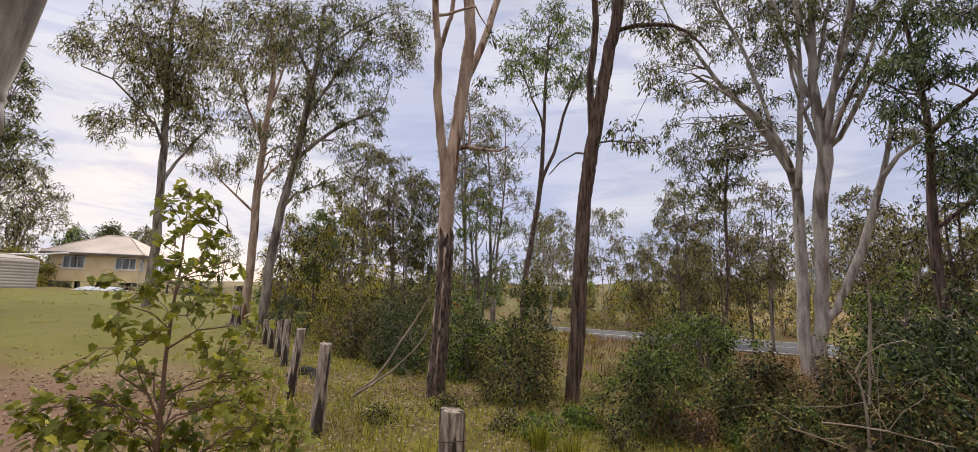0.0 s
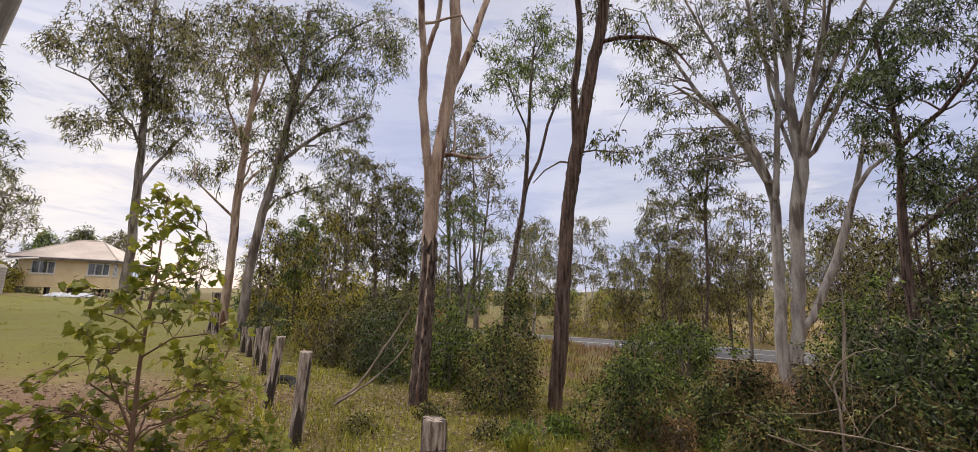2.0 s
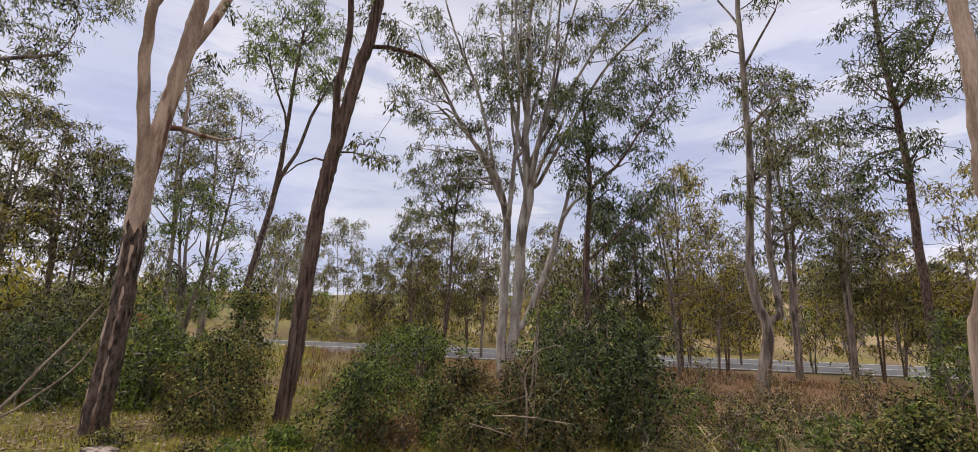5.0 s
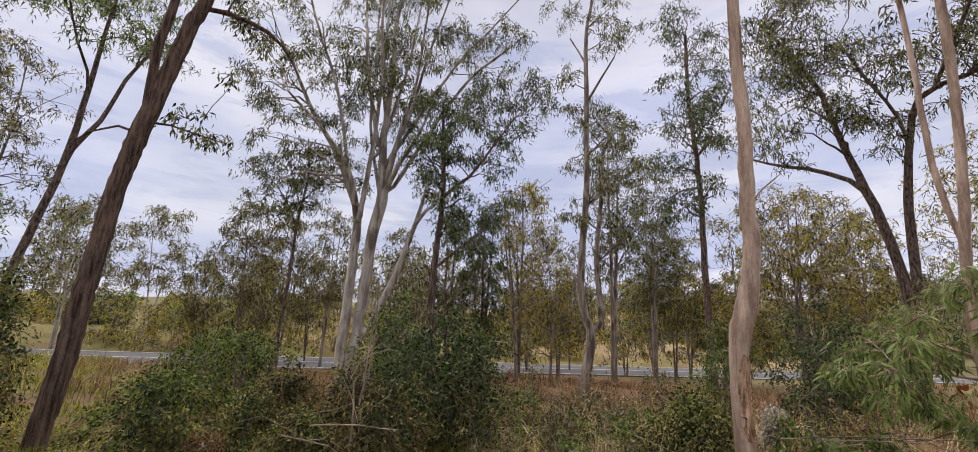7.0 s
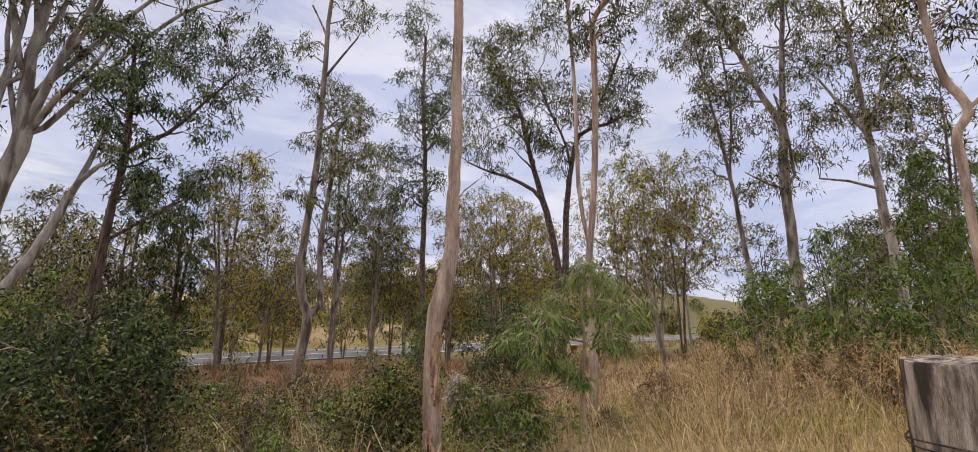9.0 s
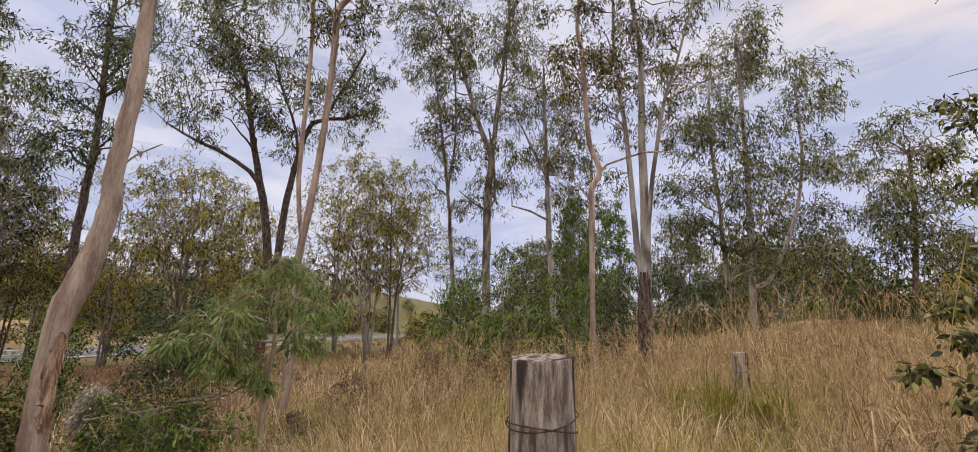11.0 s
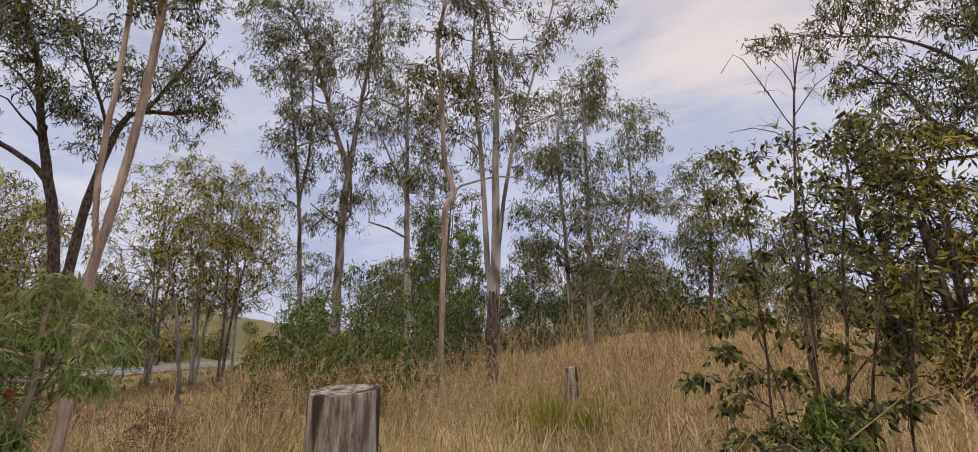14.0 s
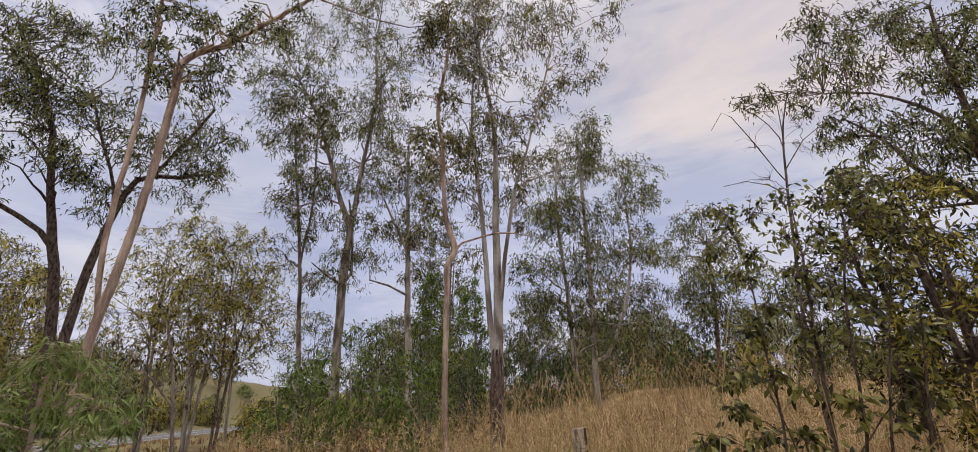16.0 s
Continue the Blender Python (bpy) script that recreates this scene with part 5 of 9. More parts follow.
gum("tall gum with arching grey limbs", "grey", "gum",
    [[(13.55, -6.28, 2.49, 0.129), (13.56, -6.25, 4.21, 0.124), (13.55, -6.28, 6.02, 0.119), (13.52, -6.35, 6.85, 0.111), (13.69, -5.97, 7.95, 0.079), (13.87, -5.51, 9.55, 0.063), (14.05, -5.03, 10.99, 0.055), (14.24, -4.41, 12.12, 0.038)],
     [(13.52, -6.35, 6.85, 0.086), (13.78, -6.61, 8.51, 0.081), (14.01, -6.95, 10.77, 0.066), (14.24, -7.27, 13.24, 0.059), (14.45, -7.22, 15.36, 0.041), (14.03, -7.15, 17.47, 0.012)],
     [(13.69, -5.97, 7.95, 0.035), (14.13, -5.16, 7.72, 0.027), (14.44, -4.62, 7.23, 0.018)],
     [(13.57, -6.23, 5.01, 0.042), (13.35, -5.59, 5.30, 0.033), (13.06, -5.08, 5.47, 0.016)],
     [(13.47, -6.45, 5.20, 0.042), (13.34, -6.36, 6.58, 0.034), (13.27, -6.11, 7.78, 0.026)]],
    [(13.66, -4.14, 11.07, 0.582, 1.000), (12.46, -4.58, 10.55, 0.537, 1.000), (13.80, -3.54, 10.38, 0.454, 1.000), (13.49, -5.37, 10.22, 0.536, 1.000), (13.47, -6.26, 11.28, 0.633, 1.000), (13.91, -7.17, 11.96, 0.618, 1.000), (12.80, -7.01, 10.04, 0.441, 1.000), (15.18, -6.74, 9.92, 0.553, 1.000), (14.29, -7.28, 9.30, 0.480, 1.000), (15.55, -5.18, 9.91, 0.463, 1.000), (13.84, -7.23, 7.49, 0.373, 1.000), (14.35, -5.90, 7.33, 0.379, 1.000), (13.85, -5.89, 5.46, 0.358, 1.000), (14.32, -7.09, 6.32, 0.336, 1.000), (13.97, -3.56, 11.67, 0.552, 1.000), (14.64, -4.20, 10.27, 0.393, 1.000), (14.53, -5.53, 8.73, 0.432, 1.000), (14.55, -3.46, 12.12, 0.461, 0.800)] + [(13.55, -4.11, 12.32, 0.537, 0.800), (12.54, -4.93, 12.59, 0.574, 0.800), (12.13, -6.01, 13.46, 0.643, 0.800), (13.79, -4.15, 10.99, 0.365, 0.800), (13.81, -6.47, 12.34, 0.503, 0.800), (15.49, -2.94, 13.39, 0.440, 0.800), (14.51, -5.99, 16.14, 0.749, 0.800), (12.60, -6.79, 12.85, 0.534, 0.800), (14.28, -8.26, 13.46, 0.506, 0.800), (13.46, -4.31, 13.97, 0.560, 0.800), (15.17, -3.78, 14.36, 0.504, 0.800), (11.91, -6.34, 9.97, 0.357, 0.800), (14.06, -8.77, 19.44, 0.744, 0.350), (13.41, -6.21, 16.86, 0.718, 0.350), (14.36, -5.88, 18.34, 0.842, 0.350), (13.54, -8.20, 17.70, 0.511, 0.350), (13.50, -6.71, 16.98, 0.820, 0.350)], density=1.6)

gum("slender white-barked gum with sparse crown", "pale", "dull",
    [[(14.72, -9.38, 2.90, 0.118), (14.76, -9.31, 4.62, 0.112), (14.80, -9.25, 6.66, 0.096), (14.82, -9.21, 8.32, 0.078), (14.85, -9.16, 10.06, 0.060), (14.86, -9.14, 11.61, 0.041)],
     [(14.83, -9.20, 7.13, 0.067), (15.27, -8.84, 8.34, 0.050), (15.64, -8.57, 9.35, 0.031)],
     [(14.80, -9.24, 7.24, 0.048), (14.38, -9.56, 8.41, 0.038), (14.01, -9.75, 9.46, 0.019)],
     [(14.88, -9.11, 5.64, 0.047), (14.61, -8.25, 5.58, 0.037), (14.26, -7.49, 5.58, 0.027)]],
    [(15.68, -9.27, 9.97, 0.632, 1.000), (14.85, -9.58, 10.37, 0.561, 1.000), (16.12, -8.71, 9.85, 0.494, 1.000), (14.03, -9.49, 8.97, 0.482, 1.000), (16.53, -9.41, 8.51, 0.500, 1.000), (13.63, -8.91, 7.36, 0.416, 1.000), (14.30, -8.53, 10.68, 0.586, 1.000), (13.53, -9.46, 9.89, 0.474, 1.000), (15.88, -8.36, 11.02, 0.492, 1.000), (15.96, -10.45, 6.62, 0.432, 1.000), (14.14, -7.68, 6.32, 0.334, 1.000), (15.31, -9.45, 12.74, 0.640, 1.000), (15.18, -10.65, 7.63, 0.373, 1.000)], density=1.7)

gum("kinked slender gum with a long side branch", "pink", "dull",
    [[(6.36, -4.96, 0.57, 0.041), (6.38, -4.93, 1.41, 0.042), (6.37, -4.93, 2.48, 0.043), (6.36, -4.95, 3.33, 0.048), (6.36, -4.95, 3.74, 0.049), (6.28, -5.06, 4.04, 0.049), (6.37, -4.94, 4.53, 0.042), (6.40, -4.90, 5.18, 0.038), (6.42, -4.87, 6.19, 0.040), (6.47, -4.81, 6.91, 0.036), (6.37, -4.98, 8.75, 0.025), (6.64, -4.73, 10.60, 0.012)],
     [(6.31, -5.02, 4.09, 0.025), (6.23, -5.29, 4.21, 0.021), (5.93, -5.80, 4.40, 0.016), (5.63, -6.25, 4.34, 0.008)],
     [(6.41, -4.88, 5.62, 0.017), (6.45, -4.61, 6.17, 0.013)]],
    [(6.50, -4.53, 6.18, 0.185, 0.700), (6.32, -5.09, 6.15, 0.183, 0.700), (7.24, -4.99, 5.87, 0.157, 0.600), (5.86, -4.99, 5.32, 0.130, 0.600), (4.97, -4.98, 11.84, 0.731, 0.350), (6.73, -4.52, 11.59, 0.624, 0.350), (7.45, -4.48, 11.35, 0.621, 0.350), (5.76, -5.89, 10.94, 0.588, 0.350), (6.30, -3.53, 9.55, 0.539, 0.350)], density=1.5)

gum("pale multi-stemmed gum with a charred base", "pale", "dull",
    [[(6.92, -6.45, 0.95, 0.118), (6.90, -6.47, 2.02, 0.113), (6.87, -6.51, 2.83, 0.097), (6.85, -6.53, 3.89, 0.082), (6.85, -6.53, 5.02, 0.070), (6.82, -6.56, 6.21, 0.058), (6.84, -6.54, 7.50, 0.045), (7.17, -6.39, 10.15, 0.031), (7.06, -5.93, 12.80, 0.012)],
     [(6.92, -6.45, 2.32, 0.057), (7.10, -6.48, 3.63, 0.056), (7.26, -6.53, 5.21, 0.049), (7.47, -6.53, 6.86, 0.042), (7.62, -6.59, 8.10, 0.033), (7.74, -6.90, 10.01, 0.023), (7.46, -7.69, 11.93, 0.012)],
     [(6.86, -6.51, 2.83, 0.044), (6.61, -6.55, 4.37, 0.040), (6.33, -6.61, 5.58, 0.036), (6.05, -6.65, 6.22, 0.026), (5.81, -6.66, 6.73, 0.022), (5.27, -7.00, 9.16, 0.015), (5.10, -6.88, 11.58, 0.012)],
     [(6.51, -6.87, 5.83, 0.023), (6.35, -7.38, 6.17, 0.018), (5.98, -8.02, 6.50, 0.014)]],
    [(7.53, -6.46, 7.16, 0.246, 1.000), (7.70, -6.96, 6.51, 0.224, 1.000), (7.42, -7.36, 7.23, 0.248, 1.000), (6.64, -7.11, 6.68, 0.224, 1.000), (7.89, -6.88, 5.52, 0.199, 1.000), (5.80, -6.36, 5.47, 0.153, 1.000), (6.26, -5.90, 6.71, 0.229, 1.000), (5.84, -6.20, 6.57, 0.218, 1.000), (5.78, -6.67, 6.16, 0.177, 1.000), (7.08, -5.85, 5.65, 0.179, 1.000), (6.65, -6.60, 5.52, 0.151, 1.000), (6.77, -7.16, 5.06, 0.153, 1.000), (7.63, -6.44, 4.48, 0.164, 1.000), (6.98, -5.08, 9.49, 0.417, 0.800), (7.01, -6.18, 9.81, 0.450, 0.800), (6.59, -7.07, 10.44, 0.470, 0.800), (5.81, -7.29, 9.59, 0.411, 0.800), (4.96, -7.23, 8.43, 0.319, 0.800)] + [(5.25, -8.28, 8.58, 0.261, 0.800), (5.55, -7.49, 8.28, 0.280, 0.800), (6.53, -7.54, 8.91, 0.336, 0.800), (6.98, -6.52, 8.86, 0.355, 0.800), (8.35, -6.43, 9.89, 0.363, 0.800), (5.37, -9.09, 10.76, 0.360, 0.800), (4.10, -7.64, 9.23, 0.238, 0.800), (6.16, -8.07, 11.15, 0.460, 0.800), (6.85, -7.35, 7.75, 0.237, 0.800), (7.19, -5.58, 7.52, 0.217, 0.800), (6.51, -5.81, 7.09, 0.233, 0.800), (6.17, -7.27, 7.69, 0.197, 0.800), (7.61, -5.17, 9.29, 0.348, 0.800), (7.76, -6.40, 11.34, 0.499, 0.800), (7.42, -7.38, 10.20, 0.398, 0.800), (6.12, -7.04, 10.44, 0.395, 0.800), (6.66, -4.37, 12.79, 0.889, 0.350), (4.78, -6.28, 14.15, 1.006, 0.350)] + [(6.63, -5.98, 12.72, 0.928, 0.350), (7.55, -4.95, 13.67, 0.684, 0.350), (3.14, -5.37, 12.44, 1.042, 0.350), (7.21, -6.91, 12.66, 0.719, 0.350), (9.15, -7.63, 12.23, 0.544, 0.350), (7.60, -8.63, 12.49, 0.627, 0.350), (8.12, -7.46, 13.04, 0.613, 0.350), (7.29, -7.00, 12.60, 0.763, 0.350), (4.51, -8.29, 12.92, 0.914, 0.350), (5.51, -8.46, 12.56, 0.964, 0.350), (3.98, -8.32, 12.27, 0.911, 0.350), (5.16, -9.11, 13.02, 0.933, 0.350), (6.17, -7.51, 13.57, 0.960, 0.350)], density=1.5, stocking=1.75)

gum("dense pale-green gum in the dry paddock", "pale", "gum",
    [[(11.67, -15.84, 3.03, 0.116), (11.55, -15.94, 6.04, 0.109), (11.49, -15.98, 10.12, 0.080), (11.48, -15.99, 13.06, 0.059)],
     [(12.28, -15.38, 3.04, 0.095), (12.05, -14.99, 5.98, 0.075), (11.86, -14.56, 9.01, 0.055), (11.41, -14.36, 11.53, 0.044)],
     [(11.39, -16.05, 3.02, 0.094), (10.83, -16.86, 4.77, 0.075), (10.46, -17.51, 7.41, 0.056), (10.55, -17.87, 10.92, 0.047)]],
    [(11.70, -15.39, 12.64, 0.809, 1.000), (13.70, -16.90, 12.17, 1.023, 1.000), (12.58, -17.87, 12.69, 0.896, 1.000), (11.83, -14.13, 8.62, 0.846, 1.000), (11.43, -15.60, 8.87, 0.926, 1.000), (9.35, -16.17, 10.72, 0.737, 1.000), (10.11, -16.74, 9.29, 0.813, 1.000), (9.22, -16.32, 7.11, 0.658, 1.000), (11.10, -17.14, 7.49, 0.891, 1.000), (11.61, -13.78, 6.69, 0.809, 1.000), (10.85, -14.64, 6.19, 0.848, 1.000), (13.10, -14.42, 9.38, 0.639, 1.000), (11.85, -13.27, 4.96, 0.647, 1.000), (11.85, -15.05, 4.69, 0.734, 1.000), (11.55, -18.05, 5.54, 0.858, 1.000), (10.26, -18.76, 10.20, 0.604, 1.000), (10.27, -15.20, 12.73, 0.558, 1.000), (11.99, -12.81, 6.34, 0.513, 1.000)] + [(10.53, -18.32, 5.69, 0.677, 1.000), (10.28, -19.12, 7.41, 0.485, 1.000), (11.29, -16.65, 4.30, 0.752, 1.000), (9.28, -15.53, 3.74, 0.657, 1.000)], density=2.0)

gum("small bushy gum in the paddock", "dark", "gum",
    [[(9.49, -21.70, 3.23, 0.104), (9.22, -21.81, 5.68, 0.083), (9.07, -21.87, 8.25, 0.061)]],
    [(8.72, -20.76, 9.35, 0.653, 1.000), (10.71, -23.18, 9.60, 0.626, 1.000), (9.56, -23.75, 8.77, 0.849, 1.000), (8.80, -19.75, 6.65, 0.770, 1.000), (8.05, -20.79, 6.41, 0.667, 1.000), (10.05, -21.10, 6.00, 0.724, 1.000), (8.75, -20.90, 4.95, 0.781, 1.000), (8.56, -23.27, 8.41, 0.576, 1.000), (10.06, -20.82, 4.57, 0.708, 1.000), (11.04, -22.31, 8.21, 0.427, 1.000)], density=2.0)

gum("large spreading tree with dark curved limbs", "dark", "gum",
    [[(0.15, -10.03, 1.55, 0.134), (-0.02, -10.03, 2.62, 0.126), (-0.01, -10.03, 3.48, 0.110), (0.11, -10.03, 3.90, 0.084), (0.36, -10.03, 4.39, 0.060), (0.69, -10.02, 4.73, 0.038), (0.96, -10.01, 5.47, 0.027), (1.39, -9.97, 6.12, 0.014)],
     [(0.00, -10.03, 3.44, 0.073), (-0.07, -9.86, 4.46, 0.061), (-0.03, -9.70, 5.14, 0.047), (-0.07, -9.53, 6.15, 0.032), (-0.14, -9.36, 7.09, 0.021)],
     [(0.11, -10.03, 3.90, 0.038), (0.04, -10.04, 4.78, 0.036), (0.28, -10.05, 5.67, 0.030), (0.89, -10.04, 6.39, 0.019), (1.53, -9.99, 6.74, 0.015)],
     [(-0.06, -10.03, 3.47, 0.058), (-0.71, -10.29, 5.03, 0.046), (-1.02, -10.55, 6.65, 0.037), (-1.16, -10.84, 7.36, 0.034), (-1.22, -11.35, 8.76, 0.024), (-1.15, -11.98, 10.15, 0.012)],
     [(0.32, -10.03, 4.07, 0.027), (0.69, -9.90, 4.16, 0.020), (1.21, -9.74, 3.78, 0.012)]],
    [(1.18, -9.94, 8.08, 0.354, 1.000), (0.68, -10.21, 8.01, 0.392, 1.000), (0.33, -11.10, 7.84, 0.450, 1.000), (1.23, -9.39, 6.94, 0.282, 1.000), (0.77, -10.18, 6.92, 0.376, 1.000), (0.32, -9.49, 6.03, 0.328, 1.000), (-0.15, -10.13, 6.17, 0.333, 1.000), (1.78, -10.45, 7.56, 0.301, 1.000), (1.14, -9.15, 6.00, 0.263, 1.000), (-0.08, -9.98, 6.89, 0.343, 1.000), (0.73, -10.49, 5.99, 0.303, 1.000), (0.21, -8.91, 4.94, 0.290, 1.000), (1.17, -10.61, 5.74, 0.270, 1.000), (2.32, -9.62, 6.96, 0.266, 1.000), (2.61, -9.75, 6.90, 0.174, 1.000), (1.62, -10.19, 6.20, 0.254, 1.000), (1.99, -10.56, 6.83, 0.249, 1.000), (0.63, -9.01, 4.68, 0.231, 1.000)] + [(0.19, -10.03, 4.95, 0.283, 1.000), (-0.39, -8.96, 6.38, 0.348, 1.000), (-0.39, -9.75, 5.50, 0.357, 1.000), (-0.73, -9.63, 6.20, 0.354, 1.000), (1.18, -8.89, 7.71, 0.258, 1.000), (0.53, -9.57, 4.32, 0.218, 1.000), (0.51, -9.92, 3.61, 0.216, 1.000), (1.22, -10.34, 4.13, 0.185, 1.000), (2.04, -10.85, 7.45, 0.261, 1.000), (1.44, -9.66, 5.64, 0.170, 1.000), (1.21, -10.06, 7.72, 0.306, 0.800), (0.12, -10.52, 7.92, 0.381, 0.800), (1.02, -11.00, 6.63, 0.284, 0.800), (0.05, -11.06, 6.91, 0.333, 0.800), (0.10, -11.15, 7.70, 0.348, 0.800), (-0.24, -9.57, 6.29, 0.298, 0.800), (0.88, -9.25, 6.76, 0.289, 0.800), (0.50, -11.02, 8.23, 0.364, 0.800)] + [(-0.08, -9.06, 5.15, 0.254, 0.800), (0.46, -9.92, 5.48, 0.237, 0.800), (1.27, -10.52, 6.02, 0.228, 0.800), (-1.16, -12.72, 10.36, 0.578, 0.350), (-1.44, -11.06, 10.59, 0.441, 0.350), (-1.51, -12.96, 10.48, 0.407, 0.350), (-1.41, -11.90, 10.86, 0.392, 0.350), (-0.78, -11.40, 10.37, 0.423, 0.350)], density=1.1)

gum("dead leafless sapling with curling bare twigs", "dark", "gum",
    [[(1.96, -6.81, 2.31, 0.018), (1.86, -6.84, 3.19, 0.016), (1.75, -6.86, 4.07, 0.014), (1.64, -6.89, 4.76, 0.010), (1.48, -6.92, 5.27, 0.007)],
     [(1.77, -6.86, 4.08, 0.007), (2.05, -6.91, 4.88, 0.007), (2.30, -6.97, 5.44, 0.004), (2.54, -7.02, 5.27, 0.004)],
     [(1.67, -6.88, 4.59, 0.007), (1.87, -7.00, 5.12, 0.006), (2.22, -7.06, 5.60, 0.004)],
     [(1.69, -6.88, 4.32, 0.007), (1.34, -6.79, 4.57, 0.005), (1.11, -6.67, 4.58, 0.003)],
     [(1.79, -6.85, 3.91, 0.007), (2.14, -6.98, 4.26, 0.005), (2.57, -7.07, 4.37, 0.004)],
     [(1.66, -6.88, 4.67, 0.007), (1.63, -6.97, 5.28, 0.005), (1.70, -7.04, 5.56, 0.004)]],
    [(2.01, -6.62, 4.55, 0.163, 0.000), (1.79, -7.06, 5.21, 0.172, 0.000), (1.40, -6.53, 4.58, 0.135, 0.000), (1.91, -6.44, 4.01, 0.137, 0.000), (1.53, -7.51, 4.65, 0.135, 0.000)], name="dead_tree", group="")



def small_tree(label, x, y, h, w, bark, leaf, stems=2, low=0.3, density=1.0, name="small_tree", group="young trees", category="tree",
               droop=0.7, leaf_size=1.0, tangle=0, lumps=None, dist=None, girth=0.012):
    """A bushy young tree or shrub: stems fanning from one foot, foliage in an uneven egg above."""
    tree_seed[0] += 1
    rng = random.Random(tree_seed[0])
    g = ground_z(x, y)
    if name == "small_tree" and math.hypot(x, y) > 17:
        w *= 1.1 if leaf != "olive" else 1.5
        girth *= 0.6
        if x > 5 and y > -2:
            density *= 0.6
        # far crowns swap dark leaves for lighter ones, haze put into their colour
        if leaf != "olive" and low > 0.06:
            leaf, low = "dull" if leaf == "dark" else leaf, max(low, 0.38)
    limbs, clumps = [], []
    for k in range(stems):
        a = rng.uniform(0, 2 * math.pi)
        s = rng.uniform(0.15, 0.55) * w * (0.4 if stems == 1 else 1)
        r = girth * h * rng.uniform(0.7, 1.1) + 0.006
        o = 0.03 * w
        top = rng.uniform(0.72, 0.95) * h
        limbs.append([(x + o * math.cos(a), y + o * math.sin(a), g + 0.02, r), (x + 0.3 * s * math.cos(a), y + 0.3 * s * math.sin(a), g + top * 0.35, r * 0.8),
                      (x + 0.75 * s * math.cos(a) + rng.uniform(-.1, .1) * w, y + 0.75 * s * math.sin(a), g + top * 0.7, r * 0.5), (x + s * math.cos(a), y + s * math.sin(a), g + top, r * 0.2)])
    if category == "tree" and name == "small_tree":
        for stem in list(limbs):
            for k in range(3):
                f = rng.uniform(0.45, 0.85)
                i = 1 if f < 0.7 else 2
                q = (f - (0.35, 0.7)[i - 1]) / 0.35
                p0 = [stem[i][c] * (1 - q) + stem[min(3, i + 1)][c] * q for c in range(4)]
                a, reach = rng.uniform(0, 2 * math.pi), w * rng.uniform(0.4, 0.95)
                mid = (p0[0] + 0.45 * reach * math.cos(a), p0[1] + 0.45 * reach * math.sin(a), p0[2] + rng.uniform(0.25, 0.6) * reach, p0[3] * 0.5)
                limbs.append([(*p0[:3], p0[3] * 0.65), mid, (p0[0] + reach * math.cos(a + 0.3), p0[1] + reach * math.sin(a + 0.3), mid[2] + rng.uniform(0.1, 0.8) * reach, p0[3] * 0.25)])
    n = lumps or int(9 + 5 * h / (w + 0.3))
    for k in range(n):
        u = (k + rng.uniform(0, 1)) / n
        zz = low + (1 - low) * u
        ring = math.sin(math.pi * min(1, max(0.08, (zz - low) / (1 - low) * 0.82 + 0.14))) ** 0.7 if category == "tree" else 0.25 + 0.75 * math.sqrt(max(0.0, 1 - zz ** 2))
        a = k * 2.4 + rng.uniform(-0.5, 0.5)
        rr = w * ring * math.sqrt(rng.uniform(0.15, 1.05))
        cr = w * rng.uniform(0.17, 0.40) * (0.6 + 0.4 * ring)
        clumps.append((x + rr * math.cos(a), y + rr * math.sin(a), g + max(cr * 0.5, h * zz - cr * 0.35), cr, rng.uniform(0.75, 1.15)))
    return gum(label, bark, leaf, limbs, clumps, dist, droop, leaf_size, density * ((0.62 if math.hypot(x, y) < 14 else (0.34 if leaf == "olive" else 0.24) if name == "small_tree" else 0.45) if category == "tree" else 1.0), 0.0, name, group, True, category, tangle, 0.0 if name in ("woodland_tree", "scrub") else 0.6)


